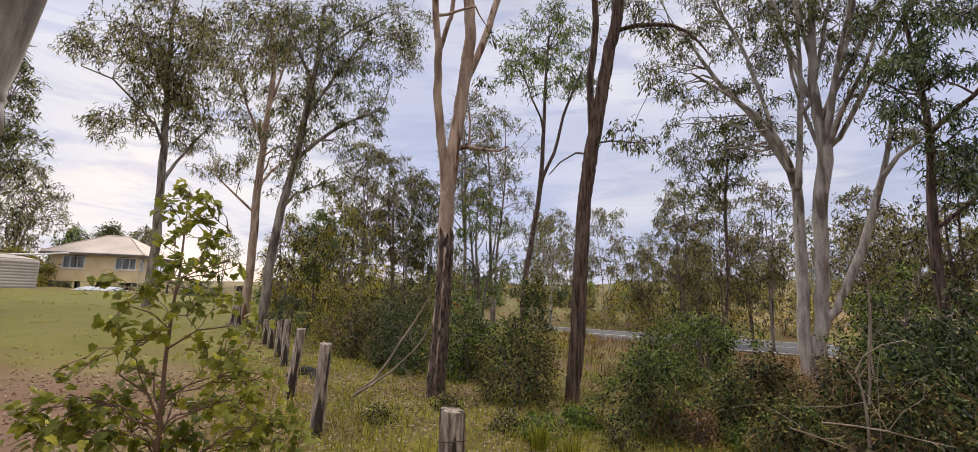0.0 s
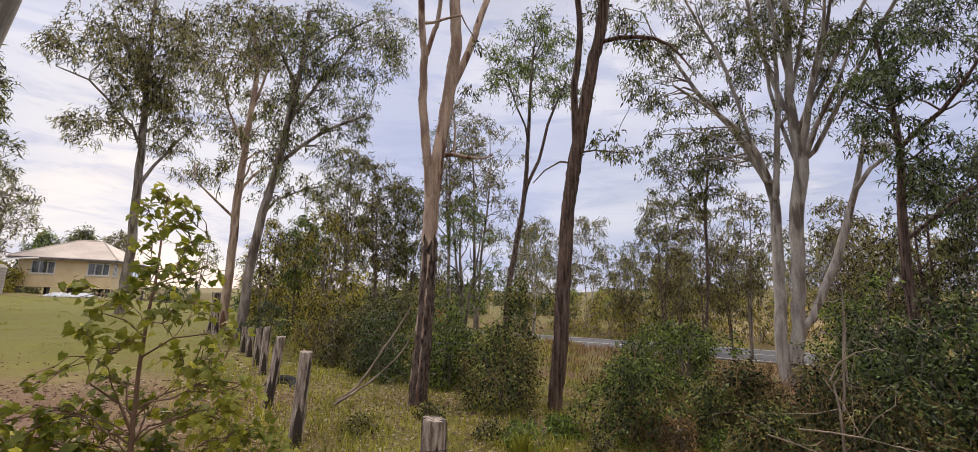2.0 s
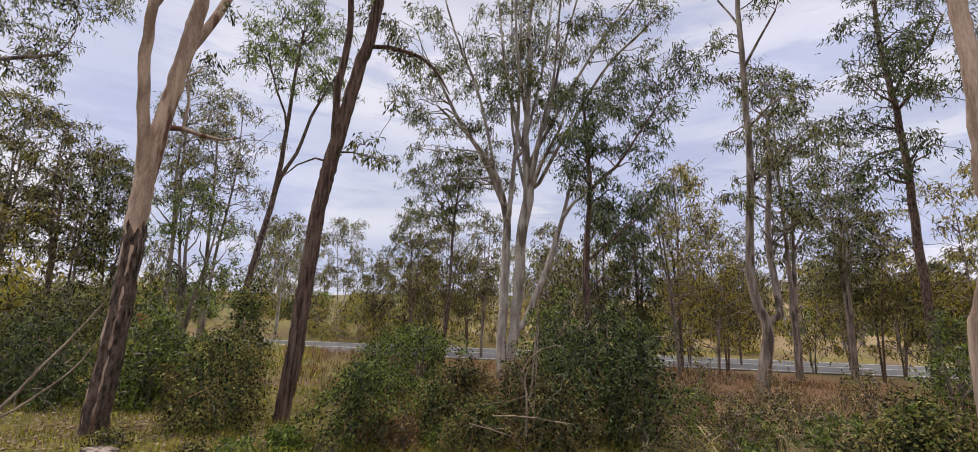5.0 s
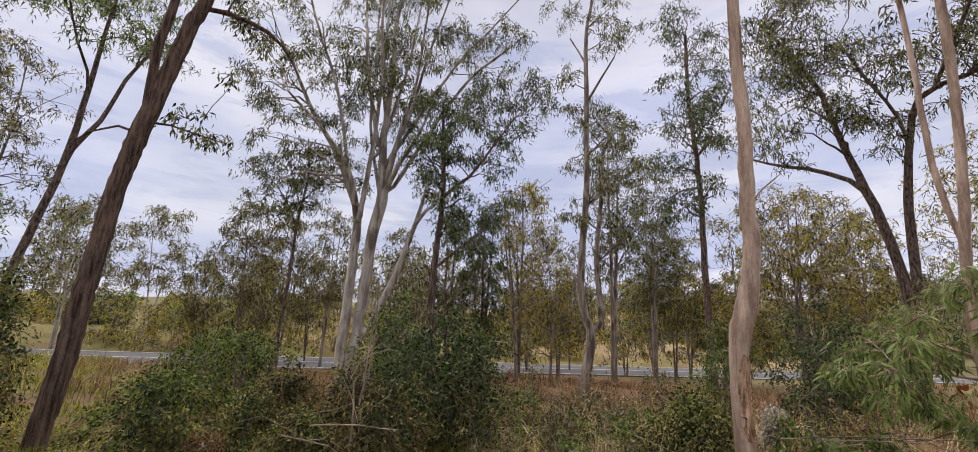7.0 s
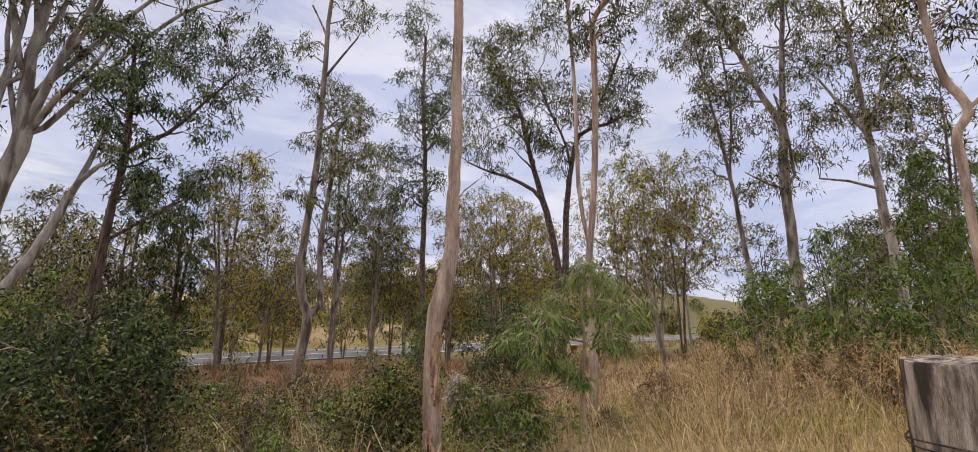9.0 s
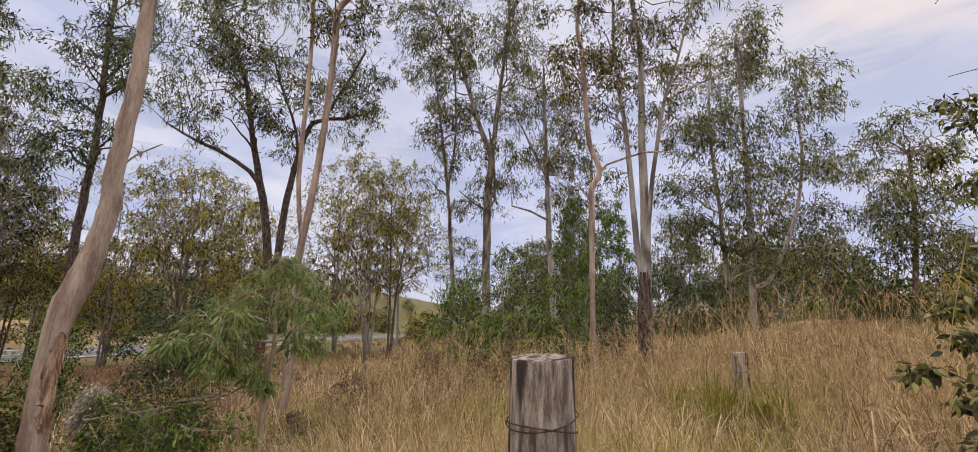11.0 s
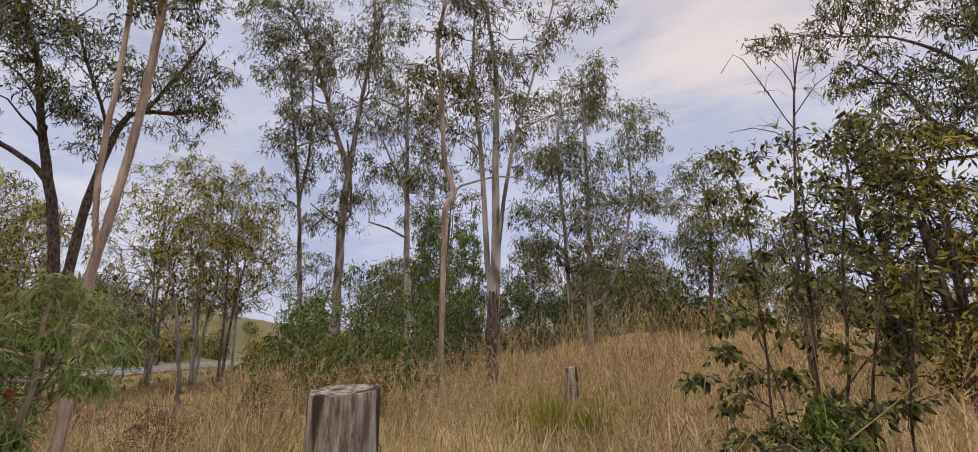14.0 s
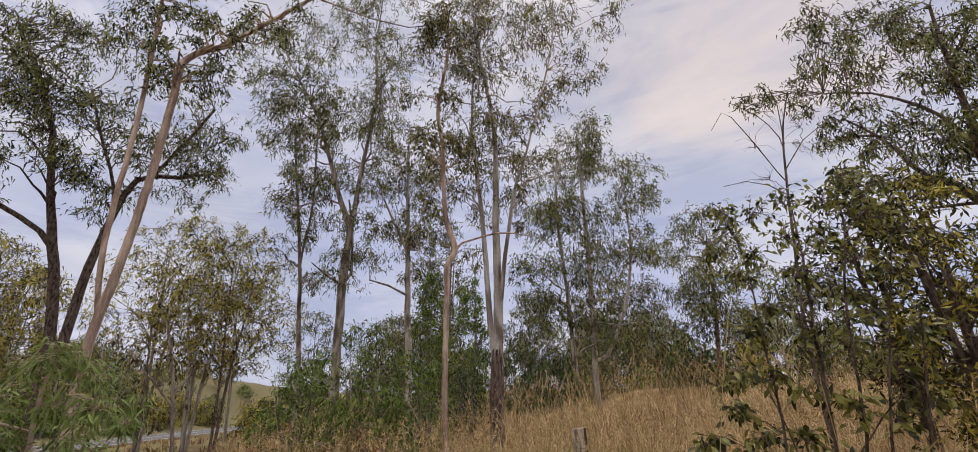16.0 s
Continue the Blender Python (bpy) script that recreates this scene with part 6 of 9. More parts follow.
def mound(label, x, y, h, w, leaf, tips, tangle, leaf_size, group):
    """A smothered shrub: a lumpy heap of small leaves down to the ground, fresh tips above, withered stems hanging over it."""
    tree_seed[0] += 1
    rng = np.random.default_rng(tree_seed[0])
    g = ground_z(x, y)
    thing = empty("shrub", (x, y, g), label, "shrub", group)
    w *= 0.86
    size = 0.026 * leaf_size + 0.0030 * math.hypot(x, y)
    a, b, c, d = rng.uniform(0, 6.28, 4)

    def skin(phi, u):
        lump = 1 + 0.34 * np.sin(2 * phi + a + 3 * u) * np.sin(4 * u + b) + 0.24 * np.sin(5 * phi + c) * np.sin(9 * u + d) + 0.08 * np.sin(11 * phi + a * 3) * np.sin(15 * u + c)
        return w * (1.12 - 0.1 * np.cos(6 * u)) * np.sqrt(np.clip(1 - u ** 2.6, 0.02, 1)) * lump

    def place(n, deep):
        phi, u = rng.uniform(0, 2 * math.pi, n), rng.uniform(0, 1, n) ** 0.85
        r = skin(phi, u) * (1 - np.abs(rng.normal(0, deep, n)))
        z = h * u * (0.93 + 0.12 * np.sin(3 * phi + b) * np.sin(2 * phi + d)) + rng.normal(0, 0.02, n)
        return np.stack([r * np.cos(phi), r * np.sin(phi), np.maximum(z, 0.01)], 1), np.stack([np.cos(phi), np.sin(phi), u - 0.4], 1), u

    area = 2 * math.pi * w * h + math.pi * w * w
    per = 7
    n = int(min(1500, 0.75 * area / (size * size * 0.5) / per * 1.3))
    for name, mat_name, count, deep in (("foliage", leaf, n, 0.10), ("young_growth", tips, n // 3, 0.03)):
        at, out, u = place(count, deep)
        hollow = np.sin(9 * at[:, 0] / w + a) * np.sin(8 * at[:, 1] / w + c) * np.sin(9 * at[:, 2] + d)
        if name == "foliage":
            keep = hollow > -0.22
            at, out = at[keep], out[keep]
        else:
            keep = (rng.uniform(0, 1, count) < 0.05 + 0.95 * u ** 1.5) & (hollow > 0.02)
            at, out = at[keep], out[keep]
            at = at + out * 0.03
        m = len(at) * per
        base = np.repeat(at, per, 0) + rng.normal(0, size * 0.95, (m, 3))
        base[:, 2] = np.maximum(base[:, 2], 0.005)
        along = np.repeat(out, per, 0) * 0.7 + rng.normal(0, 0.6, (m, 3)) + np.array([0, 0, -0.55])
        mk = Maker()
        ln = size * rng.uniform(0.6, 1.35, m)
        mk.leaves(base, along, ln, ln * rng.uniform(0.35, 0.55, m), rng)
        tagged(link(name, mk, LEAF[mat_name], thing), kind="stuff")
    # dark leaves fill the heart, the shade inside the heap put into their colour
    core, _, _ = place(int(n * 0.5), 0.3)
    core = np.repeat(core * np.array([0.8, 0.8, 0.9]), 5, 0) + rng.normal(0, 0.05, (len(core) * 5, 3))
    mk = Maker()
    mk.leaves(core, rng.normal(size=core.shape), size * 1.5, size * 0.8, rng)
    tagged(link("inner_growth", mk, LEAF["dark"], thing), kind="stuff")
    wood = Maker()
    for k in range(5):
        e, _, _ = place(1, 0.25)
        wood.tube(bent(np.array([rng.normal(0, 0.06), rng.normal(0, 0.06), -0.1]), e[0], rng, 0.05, 7), np.linspace(0.013, 0.004, 7), 5)
    link("stem", wood, BARK["grey"], thing, smooth=True)
    dead = Maker()
    for k in range(int(tangle * 1.7)):
        phi, u1 = rng.uniform(0, 2 * math.pi), rng.uniform(0.12, 0.86)
        us = np.linspace(u1, max(0.0, u1 - rng.uniform(0.1, 0.5)), 6)
        ph = phi + np.cumsum(rng.normal(0, 0.13, 6))
        r = skin(ph, us) * rng.uniform(0.9, 1.04) + np.cumsum(rng.normal(0, 0.014, 6))
        dead.tube(np.stack([r * np.cos(ph), r * np.sin(ph), np.maximum(0.01, h * us * 0.97 + rng.normal(0, 0.02, 6))], 1), np.linspace(0.0026, 0.0012, 6), 3, cap=False)
    for k in range(int(tangle * 0.12)):
        p, o, u = place(1, 0.02)
        dead.tube(bent(p[0], p[0] + o[0] * rng.uniform(0.05, 0.22) + np.array([0, 0, rng.uniform(0.02, 0.2)]), rng, 0.2, 5), np.linspace(0.003, 0.0013, 5), 3, cap=False)
    tagged(link("dead_growth", dead, LEAF["dry"], thing, "withered brown hanging stems"), kind="stuff")
    return thing


def shrub(label, x, y, h, w, leaf, density=1.6, bark="grey", stems=6, tangle=0, leaf_size=1.0, droop=0.6, low=0.02, group="shrubs", lumps=None):
    if tangle >= 50 and group == "shrubs":
        return mound(label, x, y, h, w, leaf, {"vine": "wattle", "green": "wattle", "dark": "green", "shrub": "vine"}[leaf], tangle, leaf_size, group)
    return small_tree(label, x, y, h, w, bark, leaf, stems, low, density, "shrub", group, "shrub", droop, leaf_size, tangle, lumps or int(12 + 6 * h / w), None, 0.006)


small_tree("broad dark green tree behind the water tank", -45.26, 42.35, 13.13 - ground_z(-45.26, 42.35), 3.59, "dark", "dark", 3, 0.25, 1.30)
small_tree("small distant tree behind the cottage", -53.24, 56.97, 8.17 - ground_z(-53.24, 56.97), 1.73, "grey", "green", 2, 0.20, 1.00)
small_tree("thin distant tree behind the cottage", -54.60, 63.81, 9.99 - ground_z(-54.60, 63.81), 1.93, "grey", "gum", 2, 0.30, 1.00)
small_tree("thin distant tree behind the cottage", -51.44, 66.38, 9.84 - ground_z(-51.44, 66.38), 2.19, "grey", "dull", 2, 0.30, 1.00)
shrub("clipped yellow-green hedge behind the tank", -43.51, 41.29, max(0.4, 4.65 - ground_z(-43.51, 41.29)), 2.38, "olive", 2.20)
small_tree("tall gum hanging over the edge of the lawn", -16.85, 14.11, 7.56 - ground_z(-16.85, 14.11), 1.64, "grey", "gum", 2, 0.30, 1.00)
small_tree("drooping gum branches over the lawn", -12.13, 10.40, 7.27 - ground_z(-12.13, 10.40), 0.77, "grey", "gum", 1, 0.50, 0.80)
small_tree("slim olive-green wattle by the lawn", -7.09, 15.42, 4.00 - ground_z(-7.09, 15.42), 0.72, "grey", "olive", 2, 0.15, 1.30)
small_tree("slim yellow-green wattle with feathery foliage", -4.70, 14.22, 4.26 - ground_z(-4.70, 14.22), 0.74, "grey", "olive", 2, 0.15, 1.30)
small_tree("slim dark green young tree", -6.56, 16.74, 4.48 - ground_z(-6.56, 16.74), 0.69, "dark", "green", 2, 0.20, 1.20)
small_tree("airy young gum with grey trunk", -5.88, 20.13, 8.30 - ground_z(-5.88, 20.13), 1.36, "grey", "dull", 2, 0.40, 0.80)
small_tree("thin young gum with twisted trunk", -4.07, 18.53, 7.12 - ground_z(-4.07, 18.53), 1.16, "dark", "dull", 2, 0.40, 0.80)
small_tree("slender gum in the thicket", -3.04, 19.74, 6.39 - ground_z(-3.04, 19.74), 0.82, "dark", "gum", 2, 0.30, 0.90)
small_tree("rounded bright green young tree", -0.57, 15.96, 5.28 - ground_z(-0.57, 15.96), 1.10, "grey", "green", 3, 0.25, 1.70)
small_tree("tall thin gum in the thicket", -0.15, 22.97, 11.28 - ground_z(-0.15, 22.97), 1.79, "grey", "dull", 2, 0.45, 0.80)
small_tree("tall thin gum in the thicket", -1.60, 24.92, 12.82 - ground_z(-1.60, 24.92), 1.59, "grey", "gum", 2, 0.50, 0.80)
small_tree("pale spreading gum by the road", 3.90, 33.75, 7.96 - ground_z(3.90, 33.75), 1.84, "pale", "dull", 2, 0.30, 1.10)
small_tree("pale spreading gum by the road", 8.55, 37.00, 8.85 - ground_z(8.55, 37.00), 1.81, "pale", "dull", 2, 0.30, 1.00)
small_tree("dark wattle at the roadside", 9.78, 31.49, 4.90 - ground_z(9.78, 31.49), 1.10, "dark", "dark", 2, 0.25, 1.20)
small_tree("thin crooked tree with sparse leaves", 7.70, 19.51, 6.33 - ground_z(7.70, 19.51), 1.01, "dark", "dull", 3, 0.40, 0.70)
small_tree("thin crooked tree with sparse leaves", 9.87, 20.75, 6.39 - ground_z(9.87, 20.75), 1.13, "dark", "dull", 2, 0.40, 0.80)
small_tree("airy grey gum behind the shrubs", 12.00, 20.76, 7.03 - ground_z(12.00, 20.76), 1.28, "grey", "dull", 2, 0.40, 0.80)
small_tree("dark crooked tree by the verge", 12.79, 23.75, 5.18 - ground_z(12.79, 23.75), 1.28, "dark", "dark", 3, 0.30, 1.00)
small_tree("brownish young gum in the thicket", 11.06, 12.88, 3.79 - ground_z(11.06, 12.88), 0.95, "grey", "dull", 3, 0.20, 1.00)
small_tree("leafy olive-green wattle near the verge", 13.59, 10.29, 7.01 - ground_z(13.59, 10.29), 0.93, "grey", "olive", 2, 0.30, 1.10)
small_tree("dark leafy young tree", 12.03, 10.61, 6.01 - ground_z(12.03, 10.61), 0.76, "dark", "dark", 2, 0.30, 1.20)
small_tree("olive-green wattle by the verge", 16.71, 11.09, 5.15 - ground_z(16.71, 11.09), 0.98, "grey", "olive", 2, 0.20, 1.20)
small_tree("tall airy gum by the road verge", 17.99, 8.90, 11.51 - ground_z(17.99, 8.90), 1.11, "grey", "gum", 2, 0.35, 0.90)
small_tree("airy gum near the road", 20.50, 8.21, 9.81 - ground_z(20.50, 8.21), 1.13, "grey", "gum", 2, 0.35, 0.90)
small_tree("dark young tree beside the road", 22.65, 8.22, 6.54 - ground_z(22.65, 8.22), 1.02, "dark", "dark", 2, 0.30, 1.00)
small_tree("tall olive-yellow wattle near the road", 20.55, 4.84, 7.16 - ground_z(20.55, 4.84), 1.13, "grey", "olive", 2, 0.25, 1.20)
small_tree("thin trees on the road verge", 10.25, 23.85, 4.70 - ground_z(10.25, 23.85), 1.18, "dark", "dull", 3, 0.30, 0.90)
small_tree("slender gum in the thicket", -3.78, 19.51, 6.76 - ground_z(-3.78, 19.51), 0.95, "grey", "gum", 2, 0.40, 0.90)
small_tree("airy gum in the thicket", -6.05, 21.01, 8.32 - ground_z(-6.05, 21.01), 1.31, "grey", "gum", 2, 0.40, 0.90)
small_tree("broad yellow-olive wattle beside the road", 23.07, 3.34, 7.95 - ground_z(23.07, 3.34), 1.72, "grey", "olive", 3, 0.20, 1.30)
small_tree("bare-topped grey gum across the road", 30.28, 1.55, 8.52 - ground_z(30.28, 1.55), 1.22, "grey", "dull", 2, 0.40, 0.80)
small_tree("leaning olive wattle by the road", 15.32, 11.59, 7.85 - ground_z(15.32, 11.59), 1.23, "dark", "olive", 2, 0.30, 1.20)
small_tree("dark wattle by the verge", 18.71, 11.99, 5.92 - ground_z(18.71, 11.99), 1.35, "dark", "dark", 2, 0.20, 1.10)
small_tree("gum across the road", 22.47, 9.17, 8.00 - ground_z(22.47, 9.17), 1.28, "grey", "gum", 2, 0.30, 1.00)
small_tree("broad yellow-olive wattle beside the road", 22.95, -4.51, 9.74 - ground_z(22.95, -4.51), 1.82, "pale", "olive", 3, 0.36, 1.50)
small_tree("yellow-olive wattle near the road", 22.09, 2.88, 7.81 - ground_z(22.09, 2.88), 1.46, "grey", "olive", 2, 0.42, 1.10)
small_tree("bright green young tree", 10.33, -8.63, 4.84 - ground_z(10.33, -8.63), 0.54, "grey", "wattle", 2, 0.30, 1.60)
small_tree("bright green young tree", 12.67, -8.85, 5.78 - ground_z(12.67, -8.85), 0.50, "grey", "wattle", 2, 0.30, 1.40)
small_tree("olive-yellow gum beyond the acacia", 25.06, 3.13, 8.73 - ground_z(25.06, 3.13), 1.48, "grey", "olive", 3, 0.25, 1.90)
small_tree("olive-yellow gum beyond the acacia", 27.28, 1.14, 7.74 - ground_z(27.28, 1.14), 1.41, "grey", "olive", 2, 0.30, 1.30)
small_tree("airy olive-yellow gum near the road", 24.20, -3.11, 9.93 - ground_z(24.20, -3.11), 1.92, "grey", "olive", 3, 0.45, 1.20)
small_tree("brownish young gum in the thicket", 12.35, 15.70, 5.55 - ground_z(12.35, 15.70), 1.07, "dark", "dull", 3, 0.30, 1.10)
small_tree("leafy gum in the thicket", 11.21, 11.39, 5.54 - ground_z(11.21, 11.39), 0.81, "dark", "gum", 2, 0.35, 1.20)
small_tree("dark olive wattle near the road", 21.84, -5.25, 8.74 - ground_z(21.84, -5.25), 1.35, "dark", "olive", 2, 0.42, 1.10)
small_tree("low rounded dark tree in the paddock", 11.84, -20.52, 5.76 - ground_z(11.84, -20.52), 1.17, "dark", "dark", 3, 0.10, 1.60)
small_tree("low tree in the paddock", 18.09, -19.60, 6.22 - ground_z(18.09, -19.60), 1.26, "grey", "gum", 3, 0.10, 1.30)
small_tree("low tree in the paddock", 9.16, -25.06, 5.79 - ground_z(9.16, -25.06), 1.20, "dark", "gum", 3, 0.10, 1.30)
small_tree("low tree behind the white gum", 20.98, -12.84, 5.81 - ground_z(20.98, -12.84), 1.17, "grey", "gum", 3, 0.10, 1.30)
small_tree("dense leafy tree behind the shrub", 1.20, -7.04, 4.10 - ground_z(1.20, -7.04), 0.55, "dark", "gum", 4, 0.25, 1.20, droop=0.5)
small_tree("dense olive-green leafy tree at the paddock edge", 0.70, -6.59, 3.60 - ground_z(0.70, -6.59), 0.47, "dark", "olive", 4, 0.20, 1.20, droop=0.5)
small_tree("dark bushy tree behind the shrub", 3.31, -12.22, 4.18 - ground_z(3.31, -12.22), 0.79, "dark", "gum", 3, 0.30, 0.90)
small_tree("bushy olive-green wattle on the road verge", 20.96, 15.47, 4.33 - ground_z(20.96, 15.47), 1.29, "grey", "olive", 3, 0.15, 1.30)
small_tree("bushy olive-green wattle on the road verge", 24.79, 15.17, 4.63 - ground_z(24.79, 15.17), 1.17, "dark", "dull", 3, 0.15, 1.30)
small_tree("bushy olive-green wattle on the road verge", 24.50, 11.53, 4.66 - ground_z(24.50, 11.53), 1.08, "grey", "olive", 3, 0.15, 1.30)
small_tree("bushy olive-green wattle on the road verge", 28.76, 11.79, 4.40 - ground_z(28.76, 11.79), 1.19, "dark", "dull", 3, 0.15, 1.30)
small_tree("bushy olive-green wattle on the road verge", 26.64, 8.91, 5.51 - ground_z(26.64, 8.91), 1.09, "grey", "olive", 3, 0.15, 1.30)
small_tree("bushy olive-green wattle on the road verge", 25.08, 7.24, 4.37 - ground_z(25.08, 7.24), 0.92, "dark", "gum", 3, 0.15, 1.30)
small_tree("bushy olive-green wattle on the road verge", 24.46, 5.67, 4.66 - ground_z(24.46, 5.67), 0.94, "grey", "olive", 3, 0.15, 1.30)
small_tree("low olive bush across the road", 8.97, 31.73, 2.08 - ground_z(8.97, 31.73), 1.26, "grey", "olive", 3, 0.05, 0.80)
small_tree("low olive bush across the road", 11.85, 33.97, 2.44 - ground_z(11.85, 33.97), 1.53, "grey", "olive", 3, 0.05, 0.80)
small_tree("low olive bush across the road", 13.38, 31.23, 2.81 - ground_z(13.38, 31.23), 1.41, "grey", "olive", 3, 0.05, 0.80)
small_tree("low olive bush across the road", 16.26, 32.09, 2.51 - ground_z(16.26, 32.09), 1.44, "grey", "olive", 3, 0.05, 0.80)
small_tree("low olive bush across the road", 16.94, 28.29, 2.60 - ground_z(16.94, 28.29), 1.27, "grey", "olive", 3, 0.05, 0.80)
small_tree("low olive bush across the road", 7.17, 35.25, 2.12 - ground_z(7.17, 35.25), 1.31, "grey", "olive", 3, 0.05, 0.80)
small_tree("airy gum at the edge of the paddock", 17.36, -12.61, 10.60 - ground_z(17.36, -12.61), 1.21, "grey", "gum", 2, 0.30, 1.10)
small_tree("airy gum at the edge of the paddock", 22.62, -13.70, 6.30 - ground_z(22.62, -13.70), 1.33, "grey", "gum", 2, 0.30, 1.10)
small_tree("airy gum at the edge of the paddock", 18.27, -19.15, 7.36 - ground_z(18.27, -19.15), 1.29, "grey", "gum", 2, 0.30, 1.10)
small_tree("airy gum at the edge of the paddock", 27.52, -7.01, 8.71 - ground_z(27.52, -7.01), 1.55, "pale", "dull", 2, 0.30, 1.10)
small_tree("low bushy tree behind the paddock", 28.36, -11.31, 7.24 - ground_z(28.36, -11.31), 1.57, "dark", "gum", 3, 0.03, 1.50)
small_tree("low bushy tree behind the paddock", 25.31, -13.25, 6.46 - ground_z(25.31, -13.25), 1.50, "dark", "dark", 3, 0.03, 1.50)
small_tree("low bushy tree behind the paddock", 24.58, -18.27, 6.75 - ground_z(24.58, -18.27), 1.80, "dark", "gum", 3, 0.03, 1.50)
small_tree("low bushy tree behind the paddock", 22.52, -20.79, 6.35 - ground_z(22.52, -20.79), 1.62, "dark", "dark", 3, 0.03, 1.50)
small_tree("low bushy tree behind the paddock", 15.46, -28.80, 5.95 - ground_z(15.46, -28.80), 1.58, "dark", "gum", 3, 0.03, 1.50)
small_tree("low bushy tree behind the paddock", 17.51, -25.19, 6.61 - ground_z(17.51, -25.19), 1.56, "dark", "dark", 3, 0.03, 1.50)
shrub("dull green shrub in the undergrowth", -2.66, 10.13, max(0.4, 1.48 - ground_z(-2.66, 10.13)), 0.79, "gum", 1.40)
shrub("yellow-green shrub by the fence line", -3.83, 11.34, max(0.4, 1.68 - ground_z(-3.83, 11.34)), 0.64, "olive", 1.40)
shrub("dull green shrub in the undergrowth", -2.34, 12.25, max(0.4, 1.99 - ground_z(-2.34, 12.25)), 0.82, "gum", 1.30)
shrub("green shrub beside the forked gum", -0.71, 9.45, max(0.4, 1.60 - ground_z(-0.71, 9.45)), 0.50, "green", 1.40)
shrub("dark shrub at the lawn edge", -5.60, 12.80, max(0.4, 1.41 - ground_z(-5.60, 12.80)), 0.58, "dark", 1.40)
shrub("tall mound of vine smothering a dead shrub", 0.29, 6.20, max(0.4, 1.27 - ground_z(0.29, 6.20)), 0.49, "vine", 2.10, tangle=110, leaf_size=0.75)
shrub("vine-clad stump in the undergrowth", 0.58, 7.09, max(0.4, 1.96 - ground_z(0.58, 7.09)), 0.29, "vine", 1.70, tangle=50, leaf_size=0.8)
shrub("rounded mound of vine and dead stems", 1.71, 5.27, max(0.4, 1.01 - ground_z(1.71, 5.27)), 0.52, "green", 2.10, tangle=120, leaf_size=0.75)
shrub("leafy green shrub behind the forked gum", -0.53, 8.17, max(0.4, 1.48 - ground_z(-0.53, 8.17)), 0.52, "green", 1.50)
shrub("dark green shrub in the thicket", -1.78, 8.69, max(0.4, 1.34 - ground_z(-1.78, 8.69)), 0.70, "dark", 1.50)
shrub("spreading bright green shrub", 3.30, 8.54, max(0.4, 1.30 - ground_z(3.30, 8.54)), 0.95, "green", 1.60)
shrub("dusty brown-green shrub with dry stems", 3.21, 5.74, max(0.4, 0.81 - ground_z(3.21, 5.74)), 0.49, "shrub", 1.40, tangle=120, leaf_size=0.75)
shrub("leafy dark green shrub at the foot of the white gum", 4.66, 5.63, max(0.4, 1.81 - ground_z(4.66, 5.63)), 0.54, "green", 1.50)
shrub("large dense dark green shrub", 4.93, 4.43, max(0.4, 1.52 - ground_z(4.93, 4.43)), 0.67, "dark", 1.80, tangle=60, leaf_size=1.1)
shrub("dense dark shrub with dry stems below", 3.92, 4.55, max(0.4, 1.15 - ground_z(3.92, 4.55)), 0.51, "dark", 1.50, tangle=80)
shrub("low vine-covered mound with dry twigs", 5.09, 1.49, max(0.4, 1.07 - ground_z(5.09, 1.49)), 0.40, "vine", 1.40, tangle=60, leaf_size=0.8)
shrub("green shrub near the verge", 9.28, 2.46, max(0.4, 1.83 - ground_z(9.28, 2.46)), 0.36, "green", 1.40)
shrub("dense dark green shrub at the foot of the spreading gum", 9.47, 0.92, max(0.4, 2.19 - ground_z(9.47, 0.92)), 0.87, "dark", 1.60)
shrub("low green vine mound with dry twigs", 5.05, 1.55, max(0.4, 0.89 - ground_z(5.05, 1.55)), 0.54, "vine", 1.30, tangle=60, leaf_size=0.8)
shrub("dark shrub beside the road verge", 12.19, 1.47, max(0.4, 1.57 - ground_z(12.19, 1.47)), 0.51, "dark", 1.30)
shrub("tall green wattle shrub in dry grass", 8.16, -4.33, max(0.4, 2.99 - ground_z(8.16, -4.33)), 0.87, "wattle", 0.80, leaf_size=1.1, droop=0.8)
shrub("green wattle shrub in the thicket", 8.17, -5.50, max(0.4, 2.50 - ground_z(8.17, -5.50)), 0.70, "wattle", 0.80, leaf_size=1.1)
shrub("green wattle shrub in the thicket", 10.15, -4.05, max(0.4, 2.62 - ground_z(10.15, -4.05)), 0.86, "wattle", 0.80, leaf_size=1.1)
shrub("dark shrub behind the kinked gum", 8.46, -6.97, max(0.4, 2.35 - ground_z(8.46, -6.97)), 0.49, "dark", 1.30)
shrub("dark scrub at the far side of the paddock", 11.40, -13.23, max(0.4, 3.19 - ground_z(11.40, -13.23)), 1.17, "dark", 1.40)
shrub("dark scrub behind the dry grass", 14.58, -14.64, max(0.4, 3.66 - ground_z(14.58, -14.64)), 1.23, "dark", 1.40)
shrub("green scrub behind the dry grass", 15.35, -19.32, max(0.4, 4.06 - ground_z(15.35, -19.32)), 1.88, "gum", 1.40)
shrub("dark scrub behind the dry grass", 10.80, -22.20, max(0.4, 3.91 - ground_z(10.80, -22.20)), 1.73, "dark", 1.40)
